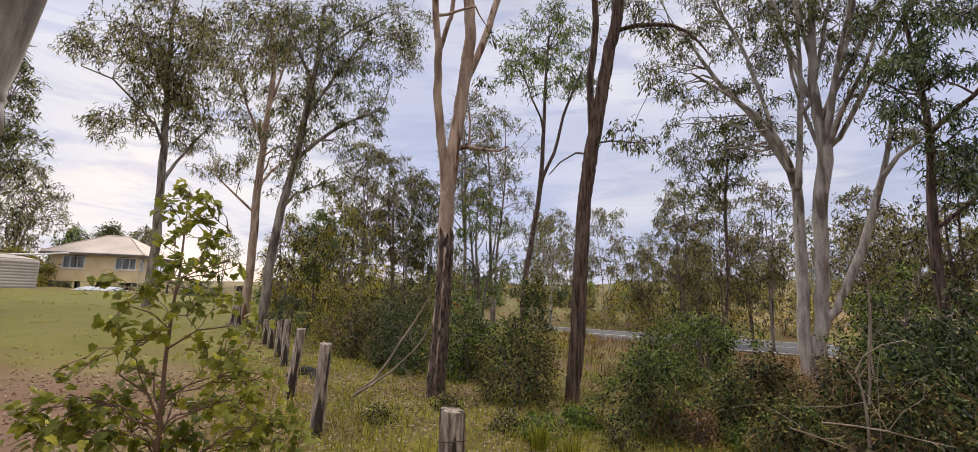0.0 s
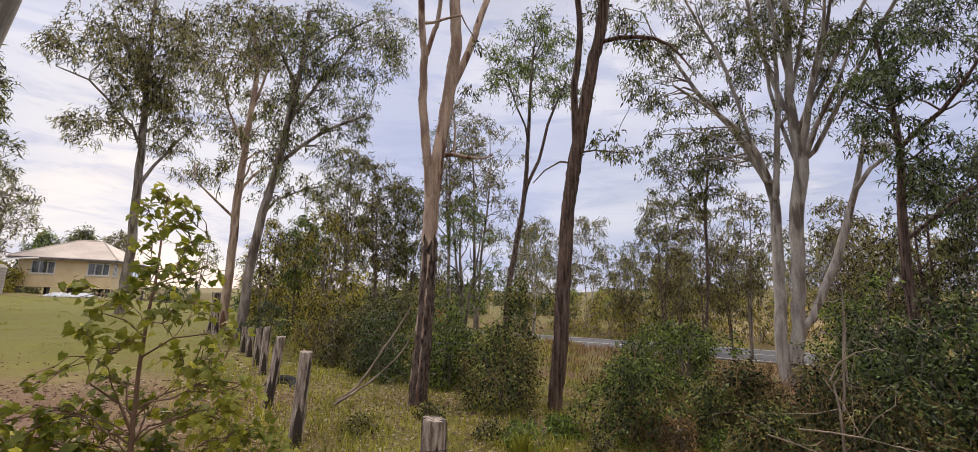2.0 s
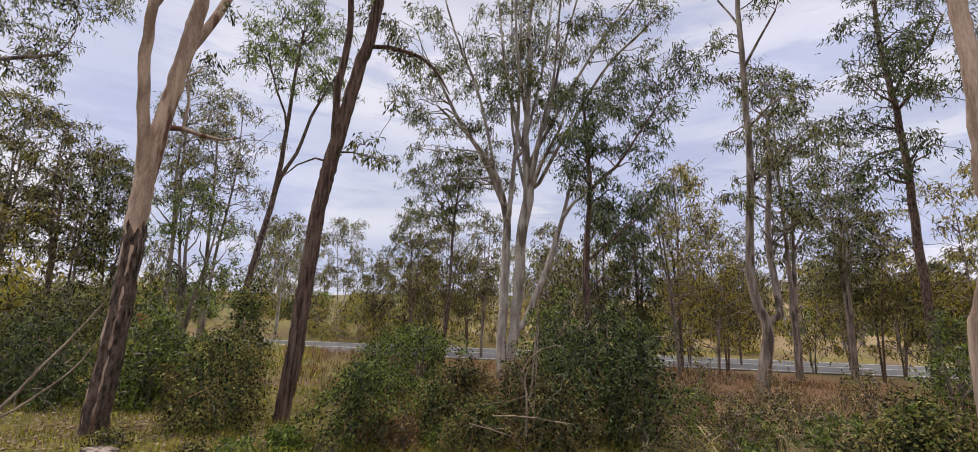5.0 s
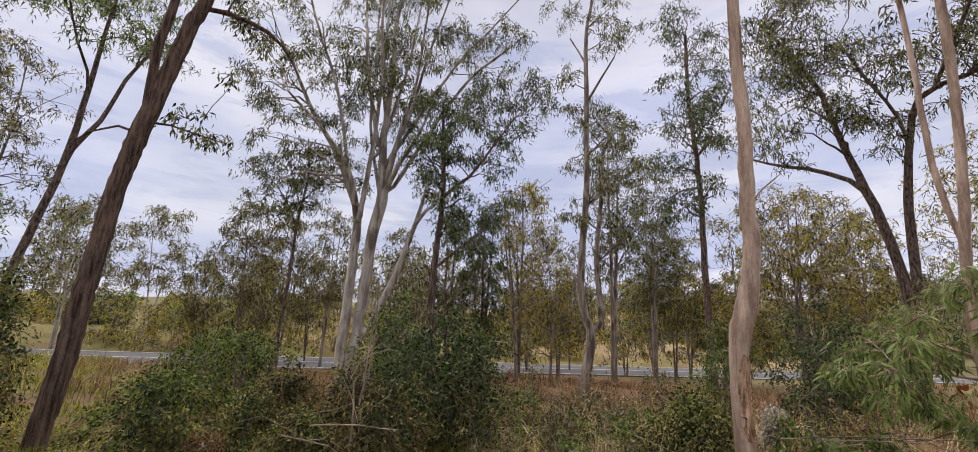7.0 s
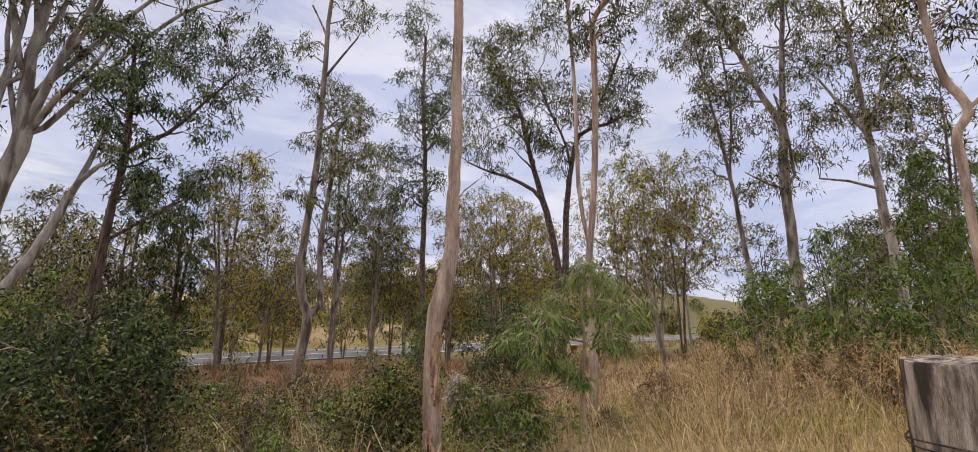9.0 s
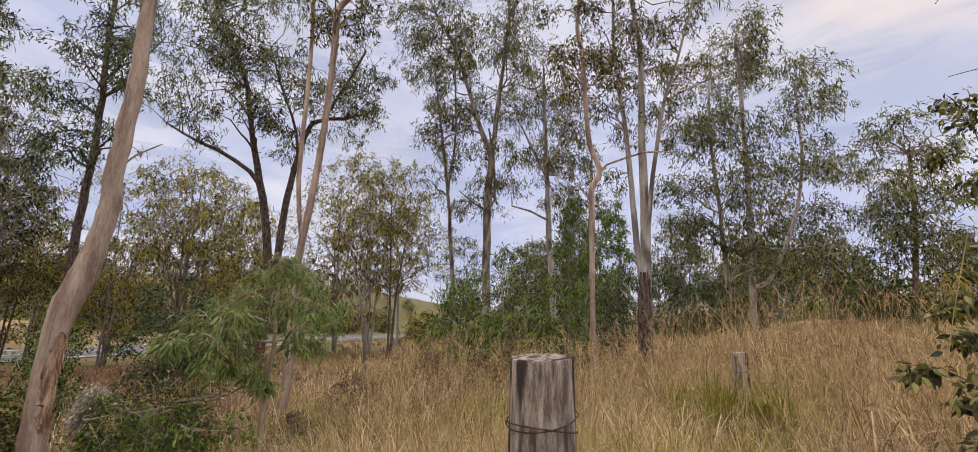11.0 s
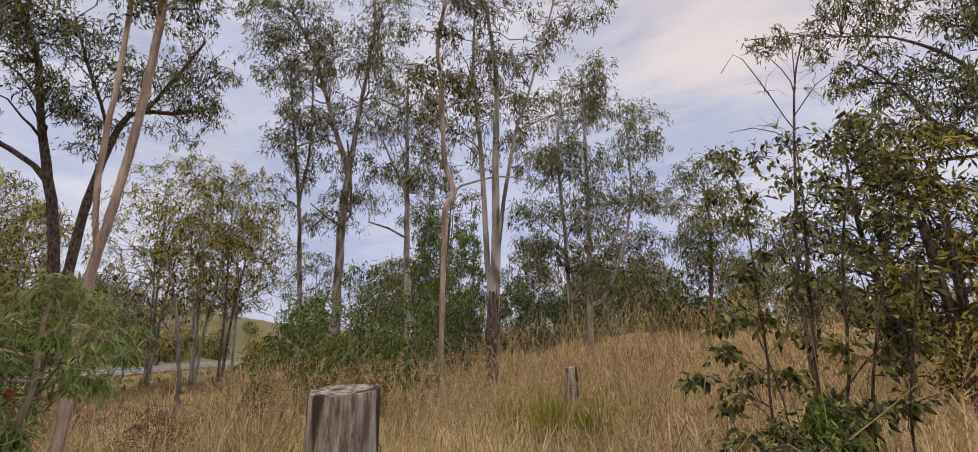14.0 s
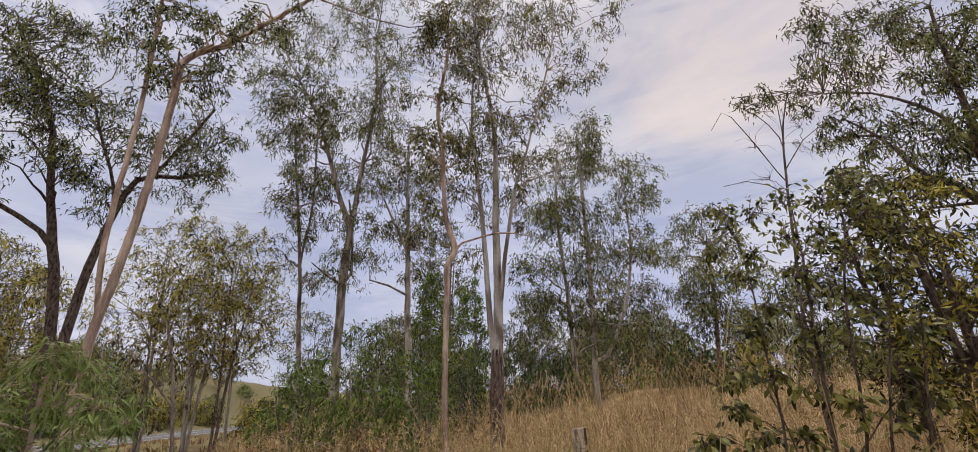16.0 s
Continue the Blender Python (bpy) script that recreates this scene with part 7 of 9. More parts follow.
shrub("dark green leafy shrub in the undergrowth", 3.26, 7.51, max(0.4, 1.39 - ground_z(3.26, 7.51)), 0.60, "green", 1.50)
shrub("dusty shrub tangled with dry stems", 3.07, 5.60, max(0.4, 0.96 - ground_z(3.07, 5.60)), 0.42, "shrub", 1.30, tangle=140, leaf_size=0.75)
shrub("dusty shrub tangled with dry stems", 3.44, 4.78, max(0.4, 1.09 - ground_z(3.44, 4.78)), 0.36, "shrub", 1.30, tangle=120, leaf_size=0.75)
shrub("tall dark green shrub behind the dead snag", 5.10, 6.15, max(0.4, 1.72 - ground_z(5.10, 6.15)), 0.52, "dark", 1.50)
shrub("dense dark green shrub beside the white gum", 4.47, 4.84, max(0.4, 1.49 - ground_z(4.47, 4.84)), 0.38, "dark", 1.60)
shrub("dense dark green shrub beside the white gum", 5.15, 5.02, max(0.4, 1.84 - ground_z(5.15, 5.02)), 0.44, "dark", 1.60)
shrub("low dusty shrub with dead twigs", 3.17, 3.72, max(0.4, 0.96 - ground_z(3.17, 3.72)), 0.32, "shrub", 1.30, tangle=90, leaf_size=0.8)
shrub("low tangle of vine and dry stems", 2.71, 4.42, max(0.4, 0.67 - ground_z(2.71, 4.42)), 0.32, "vine", 1.20, tangle=110, leaf_size=0.7)
shrub("low tangle of vine and dry stems", 2.59, 5.39, max(0.4, 0.73 - ground_z(2.59, 5.39)), 0.32, "vine", 1.20, tangle=60, leaf_size=0.7)
shrub("green shrub beside the forked gum", -0.44, 7.97, max(0.4, 1.06 - ground_z(-0.44, 7.97)), 0.42, "green", 1.40)
shrub("dusty shrub at the thicket edge", -1.98, 9.28, max(0.4, 0.95 - ground_z(-1.98, 9.28)), 0.49, "shrub", 1.20, tangle=50)
shrub("dusty shrub at the thicket edge", -2.96, 10.06, max(0.4, 1.14 - ground_z(-2.96, 10.06)), 0.48, "shrub", 1.20, tangle=40)
shrub("low leafy weed among dry grass", 6.33, 3.89, max(0.4, 0.46 - ground_z(6.33, 3.89)), 0.45, "vine", 0.80, leaf_size=0.7, tangle=20, stems=4, group="weeds in the grass")
shrub("low leafy weed among dry grass", 5.88, 2.68, max(0.4, 0.51 - ground_z(5.88, 2.68)), 0.38, "wattle", 0.80, leaf_size=0.7, tangle=20, stems=4, group="weeds in the grass")
shrub("low leafy weed among dry grass", 4.71, 3.40, max(0.4, 0.36 - ground_z(4.71, 3.40)), 0.35, "vine", 0.80, leaf_size=0.7, tangle=20, stems=4, group="weeds in the grass")
shrub("low leafy weed among dry grass", 4.14, 2.25, max(0.4, 0.55 - ground_z(4.14, 2.25)), 0.32, "wattle", 0.80, leaf_size=0.7, tangle=20, stems=4, group="weeds in the grass")
shrub("low leafy weed among dry grass", 5.00, 1.93, max(0.4, 0.56 - ground_z(5.00, 1.93)), 0.38, "vine", 0.80, leaf_size=0.7, tangle=20, stems=4, group="weeds in the grass")
shrub("low leafy weed among dry grass", 4.65, 0.23, max(0.4, 0.54 - ground_z(4.65, 0.23)), 0.28, "vine", 0.80, leaf_size=0.7, tangle=20, stems=4, group="weeds in the grass")
shrub("low leafy weed among dry grass", 5.29, 0.33, max(0.4, 0.61 - ground_z(5.29, 0.33)), 0.42, "wattle", 0.80, leaf_size=0.7, tangle=20, stems=4, group="weeds in the grass")
shrub("low leafy weed among dry grass", 6.88, 4.20, max(0.4, 0.46 - ground_z(6.88, 4.20)), 0.42, "vine", 0.80, leaf_size=0.7, tangle=20, stems=4, group="weeds in the grass")
shrub("low leafy weed among dry grass", 6.87, 3.20, max(0.4, 0.55 - ground_z(6.87, 3.20)), 0.40, "shrub", 0.80, leaf_size=0.7, tangle=20, stems=4, group="weeds in the grass")
shrub("low leafy weed among dry grass", 0.96, -3.12, max(0.4, 1.25 - ground_z(0.96, -3.12)), 0.13, "wattle", 0.80, leaf_size=0.7, tangle=20, stems=4, group="weeds in the grass")
shrub("low leafy weed among dry grass", 1.05, -2.89, max(0.4, 1.20 - ground_z(1.05, -2.89)), 0.11, "vine", 0.80, leaf_size=0.7, tangle=20, stems=4, group="weeds in the grass")
shrub("withered russet bracken among dry grass", 6.85, -3.82, max(0.4, 1.32 - ground_z(6.85, -3.82)), 0.24, "dry", 0.25, leaf_size=0.7, tangle=60, stems=5, group="withered bracken")
shrub("withered russet bracken among dry grass", 6.37, -3.87, max(0.4, 1.21 - ground_z(6.37, -3.87)), 0.19, "dry", 0.25, leaf_size=0.7, tangle=40, stems=5, group="withered bracken")
shrub("withered russet bracken among dry grass", 6.87, -3.32, max(0.4, 1.09 - ground_z(6.87, -3.32)), 0.24, "dry", 0.25, leaf_size=0.7, tangle=50, stems=5, group="withered bracken")
shrub("withered russet bracken among dry grass", 6.90, 0.29, max(0.4, 0.86 - ground_z(6.90, 0.29)), 0.33, "dry", 0.25, leaf_size=0.7, tangle=90, stems=5, group="withered bracken")
shrub("withered russet bracken among dry grass", 7.95, -2.77, max(0.4, 1.10 - ground_z(7.95, -2.77)), 0.31, "dry", 0.25, leaf_size=0.7, tangle=60, stems=5, group="withered bracken")
shrub("withered russet bracken among dry grass", 7.03, -1.48, max(0.4, 0.87 - ground_z(7.03, -1.48)), 0.32, "dry", 0.25, leaf_size=0.7, tangle=60, stems=5, group="withered bracken")
shrub("cluster of bleached pale dead leaves on low stems", 5.98, 1.05, max(0.4, 0.84 - ground_z(5.98, 1.05)), 0.13, "bleached", 0.35, leaf_size=0.8, stems=4, low=0.6)
shrub("leafy green wattle shrub by the verge", 11.27, 0.10, max(0.4, 2.15 - ground_z(11.27, 0.10)), 0.58, "wattle", 0.80)
shrub("low tangled weed among brown grass", 4.73, 3.93, max(0.4, 0.59 - ground_z(4.73, 3.93)), 0.45, "vine", 0.90, leaf_size=0.75, tangle=45, stems=4, group="weeds in the grass")
shrub("low tangled weed among brown grass", 6.19, 4.52, max(0.4, 0.66 - ground_z(6.19, 4.52)), 0.58, "wattle", 0.90, leaf_size=0.75, tangle=45, stems=4, group="weeds in the grass")
shrub("low tangled weed among brown grass", 4.91, 2.88, max(0.4, 0.64 - ground_z(4.91, 2.88)), 0.42, "shrub", 0.90, leaf_size=0.75, tangle=45, stems=4, group="weeds in the grass")
shrub("low tangled weed among brown grass", 6.48, 3.17, max(0.4, 0.70 - ground_z(6.48, 3.17)), 0.53, "vine", 0.90, leaf_size=0.75, tangle=45, stems=4, group="weeds in the grass")
shrub("low tangled weed among brown grass", 5.79, 2.30, max(0.4, 0.70 - ground_z(5.79, 2.30)), 0.37, "wattle", 0.90, leaf_size=0.75, tangle=45, stems=4, group="weeds in the grass")
shrub("low tangled weed among brown grass", 7.80, 2.66, max(0.4, 0.76 - ground_z(7.80, 2.66)), 0.49, "shrub", 0.90, leaf_size=0.75, tangle=45, stems=4, group="weeds in the grass")
shrub("low tangled weed among brown grass", 6.77, 6.14, max(0.4, 0.58 - ground_z(6.77, 6.14)), 0.57, "shrub", 0.90, leaf_size=0.75, tangle=45, stems=4, group="weeds in the grass")
shrub("low tangled weed among brown grass", 8.38, 5.77, max(0.4, 0.79 - ground_z(8.38, 5.77)), 0.57, "vine", 0.90, leaf_size=0.75, tangle=45, stems=4, group="weeds in the grass")
shrub("low tangled weed among brown grass", 9.44, 5.05, max(0.4, 0.75 - ground_z(9.44, 5.05)), 0.59, "shrub", 0.90, leaf_size=0.75, tangle=45, stems=4, group="weeds in the grass")
shrub("low tangled weed among brown grass", 10.52, 3.94, max(0.4, 0.87 - ground_z(10.52, 3.94)), 0.60, "vine", 0.90, leaf_size=0.75, tangle=45, stems=4, group="weeds in the grass")
shrub("low tangled weed among brown grass", 5.72, 0.82, max(0.4, 0.77 - ground_z(5.72, 0.82)), 0.31, "wattle", 0.90, leaf_size=0.75, tangle=45, stems=4, group="weeds in the grass")
shrub("low tangled weed among brown grass", 6.75, 0.67, max(0.4, 0.82 - ground_z(6.75, 0.67)), 0.29, "vine", 0.90, leaf_size=0.75, tangle=45, stems=4, group="weeds in the grass")
shrub("low tangled weed among brown grass", 5.09, 0.17, max(0.4, 0.83 - ground_z(5.09, 0.17)), 0.25, "wattle", 0.90, leaf_size=0.75, tangle=45, stems=4, group="weeds in the grass")
shrub("low tangled weed among brown grass", 5.26, 3.09, max(0.4, 0.60 - ground_z(5.26, 3.09)), 0.35, "vine", 0.90, leaf_size=0.75, tangle=45, stems=4, group="weeds in the grass")
shrub("low tangled weed among brown grass", 5.78, 0.79, max(0.4, 0.47 - ground_z(5.78, 0.79)), 0.43, "wattle", 0.90, leaf_size=0.75, tangle=45, stems=4, group="weeds in the grass")
shrub("low tangled weed among brown grass", 7.02, 0.67, max(0.4, 0.51 - ground_z(7.02, 0.67)), 0.38, "vine", 0.90, leaf_size=0.75, tangle=45, stems=4, group="weeds in the grass")
shrub("low tangled weed among brown grass", 6.26, -0.77, max(0.4, 0.45 - ground_z(6.26, -0.77)), 0.29, "shrub", 0.90, leaf_size=0.75, tangle=45, stems=4, group="weeds in the grass")
shrub("low tangled weed among brown grass", 5.28, 3.07, max(0.4, 0.57 - ground_z(5.28, 3.07)), 0.34, "wattle", 0.90, leaf_size=0.75, tangle=45, stems=4, group="weeds in the grass")
shrub("low tangled weed among brown grass", 6.43, 3.10, max(0.4, 0.50 - ground_z(6.43, 3.10)), 0.36, "vine", 0.90, leaf_size=0.75, tangle=45, stems=4, group="weeds in the grass")
shrub("low tangled weed among brown grass", 6.32, 2.18, max(0.4, 0.52 - ground_z(6.32, 2.18)), 0.36, "wattle", 0.90, leaf_size=0.75, tangle=45, stems=4, group="weeds in the grass")
shrub("low tangled weed among brown grass", 7.98, 4.41, max(0.4, 0.41 - ground_z(7.98, 4.41)), 0.45, "shrub", 0.90, leaf_size=0.75, tangle=45, stems=4, group="weeds in the grass")

shrub("low leafy green weed in the near grass", 0.46, 4.90, 0.22, 0.24, "wattle", 0.90, leaf_size=0.8, stems=4, group="weeds in the grass")
shrub("low leafy green weed in the near grass", 0.15, 4.98, 0.20, 0.20, "vine", 0.90, leaf_size=0.8, stems=4, group="weeds in the grass")
shrub("low leafy green weed in the near grass", 0.93, 5.29, 0.20, 0.22, "wattle", 0.90, leaf_size=0.8, stems=4, group="weeds in the grass")
shrub("low leafy green weed in the near grass", 1.26, 4.78, 0.22, 0.20, "vine", 0.90, leaf_size=0.8, stems=4, group="weeds in the grass")
shrub("low leafy green weed in the near grass", -0.57, 5.71, 0.18, 0.20, "vine", 0.90, leaf_size=0.8, stems=4, group="weeds in the grass")
shrub("low leafy green weed in the near grass", 2.57, 4.90, 0.25, 0.22, "wattle", 0.90, leaf_size=0.8, stems=4, group="weeds in the grass")
shrub("low leafy green weed in the near grass", -1.21, 5.06, 0.16, 0.18, "vine", 0.90, leaf_size=0.8, stems=4, group="weeds in the grass")
shrub("withered russet bracken in the near grass", 1.91, 5.05, 0.40, 0.16, "dry", 0.25, leaf_size=0.7, tangle=45, stems=5, group="withered bracken")
shrub("withered russet bracken in the near grass", 1.80, 5.38, 0.40, 0.16, "dry", 0.25, leaf_size=0.7, tangle=45, stems=5, group="withered bracken")
shrub("withered russet bracken in the near grass", 2.05, 4.83, 0.40, 0.16, "dry", 0.25, leaf_size=0.7, tangle=45, stems=5, group="withered bracken")

# ---- far woodland ----
far_rng = random.Random(77)
far_kinds = []
for k, (h, w, bark, leaf, low) in enumerate([(10, 2.6, "grey", "gum", 0.42), (8, 2.6, "pale", "dull", 0.38), (6.5, 2.4, "dark", "dull", 0.3), (9, 2.6, "pale", "gum", 0.45), (6, 2.5, "grey", "olive", 0.22), (7.5, 2.0, "dark", "dull", 0.4)]):
    p = polar(-22 - 24 * k, 58 + 5 * k)
    far_kinds.append(small_tree("distant eucalypt beyond the road, hazy green" if leaf != "olive" else "distant olive-green wattle beyond the road", p[0], p[1], h, w, bark, leaf, 2 + k % 2, low, 0.75,
                                "woodland_tree", "woodland trees beyond the road", dist=75, lumps=15, girth=0.010))
# stretches of wood: from direction, to direction, nearest, farthest, how many
for a0, a1, d0, d1, count in [(66, 30, 68, 100, 14), (30, 12, 42, 75, 9), (12, -12, 55, 95, 9), (-12, -22, 60, 110, 4), (-22, -62, 46, 95, 20), (-62, -100, 46, 110, 22), (-100, -118, 60, 120, 8), (-114, -150, 32, 62, 18), (-145, -185, 40, 90, 14), (-84, -112, 60, 130, 16), (-36, -62, 38, 50, 7), (-62, -84, 42, 60, 9), (175, 70, 40, 90, 12)]:
    for k in range(count):
        az, d = far_rng.uniform(a0, a1), math.sqrt(far_rng.uniform(d0 ** 2, d1 ** 2))
        p = polar(az, d)
        u = p[0] * ROAD_N[0] + p[1] * ROAD_N[1]
        if ROAD_NEAR - 4 < u < ROAD_FAR + 3 or (u < ROAD_NEAR and -106 < az < -30):
            continue
        s = far_rng.uniform(0.6, 1.15)
        copy_thing(far_rng.choice(far_kinds), pose(p[0], p[1], ground_z(p[0], p[1]) - 0.1, 0, 0, far_rng.uniform(0, 360)) @ Matrix.Diagonal((s, s, s * far_rng.uniform(0.85, 1.15), 1)))
# low scrub under the far trees
scrub_kinds = []
for k, leaf in enumerate(("gum", "olive", "dark", "green")):
    p = polar(-20 - 15 * k, 36 + k * 4)
    scrub_kinds.append(small_tree("low roadside scrub in mixed green", p[0], p[1], 2.6, 2.0, "grey", leaf, 4, 0.02, 0.9, "scrub", "roadside scrub", "shrub", dist=75, lumps=11, girth=0.006))
for a0, a1, d0, d1, count in [(28, 6, 25, 45, 26), (8, -12, 40, 60, 9), (-12, -60, 42, 70, 12), (-60, -100, 48, 80, 14), (-100, -130, 25, 50, 18), (-130, -160, 34, 55, 10), (-145, -190, 34, 60, 14), (-148, -172, 24, 38, 9), (-84, -106, 80, 128, 34), (-72, -112, 44, 90, 60), (-38, -92, 33, 46, 18), (-84, -102, 56, 100, 26), (20, -26, 44, 95, 40), (-26, -72, 60, 110, 26), (66, 24, 62, 85, 30)]:
    for k in range(count):
        az, d = far_rng.uniform(a0, a1), far_rng.uniform(d0, d1)
        p = polar(az, d)
        u = p[0] * ROAD_N[0] + p[1] * ROAD_N[1]
        if ROAD_NEAR - 3 < u < ROAD_FAR + 2.5 or (u < ROAD_NEAR and -106 < az < -30):
            continue
        s = far_rng.uniform(0.5, 1.2) * (1 + max(0.0, d - 60) / 90)
        copy_thing(far_rng.choice(scrub_kinds), pose(p[0], p[1], ground_z(p[0], p[1]) - 0.05, 0, 0, far_rng.uniform(0, 360)) @ Matrix.Diagonal((s, s, s * far_rng.uniform(0.7, 1.2), 1)))


# ---- grasses ----
def meadow(name, label, patches, material, seed, splay=0.6):
    """Blades over wedges of ground: from direction, to direction, nearest, farthest, count, least and most height, width."""
    rng = np.random.default_rng(seed)
    mk = Maker()
    for a0, a1, d0, d1, count, h0, h1, wd in patches:
        tuft = max(1, count // 7)
        az = np.radians(a0 + (a1 - a0) * rng.uniform(0, 1, tuft))
        d = np.sqrt(rng.uniform(d0 ** 2, d1 ** 2, tuft))
        cx, cy = -np.sin(az) * d, np.cos(az) * d
        patchy = 0.5 + 0.5 * np.sin(cx * 1.3 + 2.1 * np.sin(cy * 0.9 + seed)) * np.sin(cy * 1.1 + 1.7 * np.sin(cx * 0.8))
        size = rng.uniform(0.6, 1.15, tuft) * (0.6 + 0.5 * patchy)
        x = np.repeat(cx, 7) + rng.normal(0, 0.05 + 0.06 * h1, tuft * 7)
        y = np.repeat(cy, 7) + rng.normal(0, 0.05 + 0.06 * h1, tuft * 7)
        u = x * ROAD_N[0] + y * ROAD_N[1]
        keep = (u < ROAD_NEAR - 1.0) | (u > ROAD_FAR + 1.0)
        keep &= np.hypot(x - 0.2, y + 0.25) > 1.0
        h = (h0 + (h1 - h0) * rng.uniform(0, 1, tuft * 7) ** 1.4) * np.repeat(size, 7)
        lean = rng.normal(0, splay, (tuft * 7, 3)) + np.repeat(rng.normal(0, 0.35, (tuft, 3)), 7, 0)
        lean[:, 2] *= 0.2
        base = np.stack([x, y, heights(x, y) - 0.02], 1)
        mk.blades(base[keep], lean[keep], h[keep], (wd * rng.uniform(0.6, 1.2, tuft * 7))[keep], rng)
    ob = link(name, mk, material)
    return tagged(ob, label, "grass", kind="stuff")


meadow("dry_grass", "tall dry straw-coloured grass standing in the paddock",
       [(-95, -215, 1.5, 5, 17000, 0.35, 0.85, 0.0036), (-100, -215, 5, 11, 26000, 0.45, 1.1, 0.006), (-105, -205, 11, 24, 20000, 0.5, 1.0, 0.009), (-110, -200, 24, 50, 6000, 0.5, 1.0, 0.02),
        (-60, -105, 4, 9, 3500, 0.2, 0.7, 0.0045), (-98, -175, 4.0, 9, 2600, 0.8, 1.2, 0.0026), (-20, 25, 30, 60, 2000, 0.4, 0.9, 0.02), (-15, -62, 34, 60, 6000, 0.4, 0.9, 0.02)], GRASS_DRY, 1, 0.85)
meadow("russet_grass", "reddish-brown seeding grass along the road verge",
       [(-46, -88, 8, 19, 13000, 0.2, 0.55, 0.007), (-58, -112, 4, 9, 9000, 0.2, 0.55, 0.004), (-88, -112, 7, 22, 8000, 0.2, 0.45, 0.007), (-84, -112, 22, 60, 5000, 0.25, 0.5, 0.02), (-8, -46, 9, 21, 9000, 0.2, 0.5, 0.007), (-100, -170, 3.5, 11, 9000, 0.35, 0.8, 0.0042)], GRASS_RED, 2, 0.8)
meadow("lodged_grass", "tangled fallen straw and bent grass stalks", [(-88, -170, 2.6, 6, 7500, 0.35, 0.8, 0.0026), (-58, -90, 2.6, 6, 1500, 0.35, 0.8, 0.0026), (-58, -170, 6, 11, 9000, 0.4, 0.9, 0.004)], mat("bleached_straw", (0.28, 0.20, 0.11), (0.80, 0.65, 0.40), 0.35, 0.7, 0, island=0.3, translucent=0.25), 6, 1.7)
meadow("green_grass", "green and yellowish tussock grass among leaf litter",
       [(30, -60, 2.0, 5.5, 21000, 0.08, 0.30, 0.0032), (32, -50, 5.5, 10, 22000, 0.05, 0.22, 0.005), (25, -12, 10, 22, 9000, 0.12, 0.45, 0.009), (-55, -118, 1.8, 7, 17000, 0.15, 0.55, 0.004), (-58, -112, 2.2, 5.5, 9000, 0.12, 0.4, 0.0036), (-115, -150, 3, 9, 5000, 0.3, 0.7, 0.0045), (-96, -118, 4, 9, 4000, 0.3, 0.6, 0.0045)], GRASS_GREEN, 3)
meadow("lawn_grass", "short mown green lawn beside the house",
       [(22, 70, 3.5, 9, 19000, 0.02, 0.055, 0.0028), (20, 62, 9, 20, 17000, 0.03, 0.07, 0.006), (24, 56, 20, 46, 13000, 0.03, 0.08, 0.012)], mat("lawn_blades", (0.175, 0.18, 0.012), (0.37, 0.34, 0.035), 0.3, 0.65, 0, island=0.2, translucent=0.3), 4, 0.9)


def plumes(label, patches, seed):
    """Tall stalks that carry loose feathery seed heads, nodding one way or another."""
    rng = np.random.default_rng(seed)
    mk = Maker()
    for a0, a1, d0, d1, count, h0, h1 in patches:
        az, d = np.radians(rng.uniform(a1, a0, count)), np.sqrt(rng.uniform(d0 ** 2, d1 ** 2, count))
        x, y = -np.sin(az) * d, np.cos(az) * d
        wave = 0.5 + 0.5 * np.sin(x * 1.7 + 2 * np.sin(y * 1.1)) * np.sin(y * 1.5 + 1.3 * np.sin(x))
        keep = rng.uniform(0, 1, count) < 0.25 + 0.75 * wave
        x, y, d = x[keep], y[keep], d[keep]
        z = heights(x, y)
        for px, py, pz, pd in zip(x, y, z, d):
            h, a, k = rng.uniform(h0, h1), rng.uniform(0, 2 * math.pi), rng.uniform(0.05, 0.4)
            t = np.linspace(0, 1, 5)
            way = np.stack([px + k * h * t ** 2.2 * math.cos(a), py + k * h * t ** 2.2 * math.sin(a), pz - 0.02 + h * (t - 0.25 * k * t ** 3)], 1)
            mk.tube(way, np.linspace(0.0011, 0.0006, 5) * (0.6 + 0.16 * pd), 3, cap=False)
            m = 16
            u = rng.uniform(0.78, 1.0, m)
            at = np.stack([np.interp(u, t, way[:, c]) for c in range(3)], 1)
            out = rng.normal(0, 0.5, (m, 3)) + np.array([0.6 * math.cos(a), 0.6 * math.sin(a), 0.55])
            mk.leaves(at, out, rng.uniform(0.03, 0.075, m), 0.0035 + 0.0009 * pd, rng, flat=True)
    return tagged(link("seeding_grass", mk, GRASS_DRY), label, "grass", kind="stuff")


plumes("tall feathery seeding grass, bleached pinkish straw", [(-108, -178, 3.6, 8, 1100, 0.75, 1.25), (-108, -180, 8, 16, 1500, 0.9, 1.5), (-112, -180, 16, 30, 700, 0.9, 1.6), (-60, -108, 4.5, 11, 420, 0.5, 0.95)], 41)


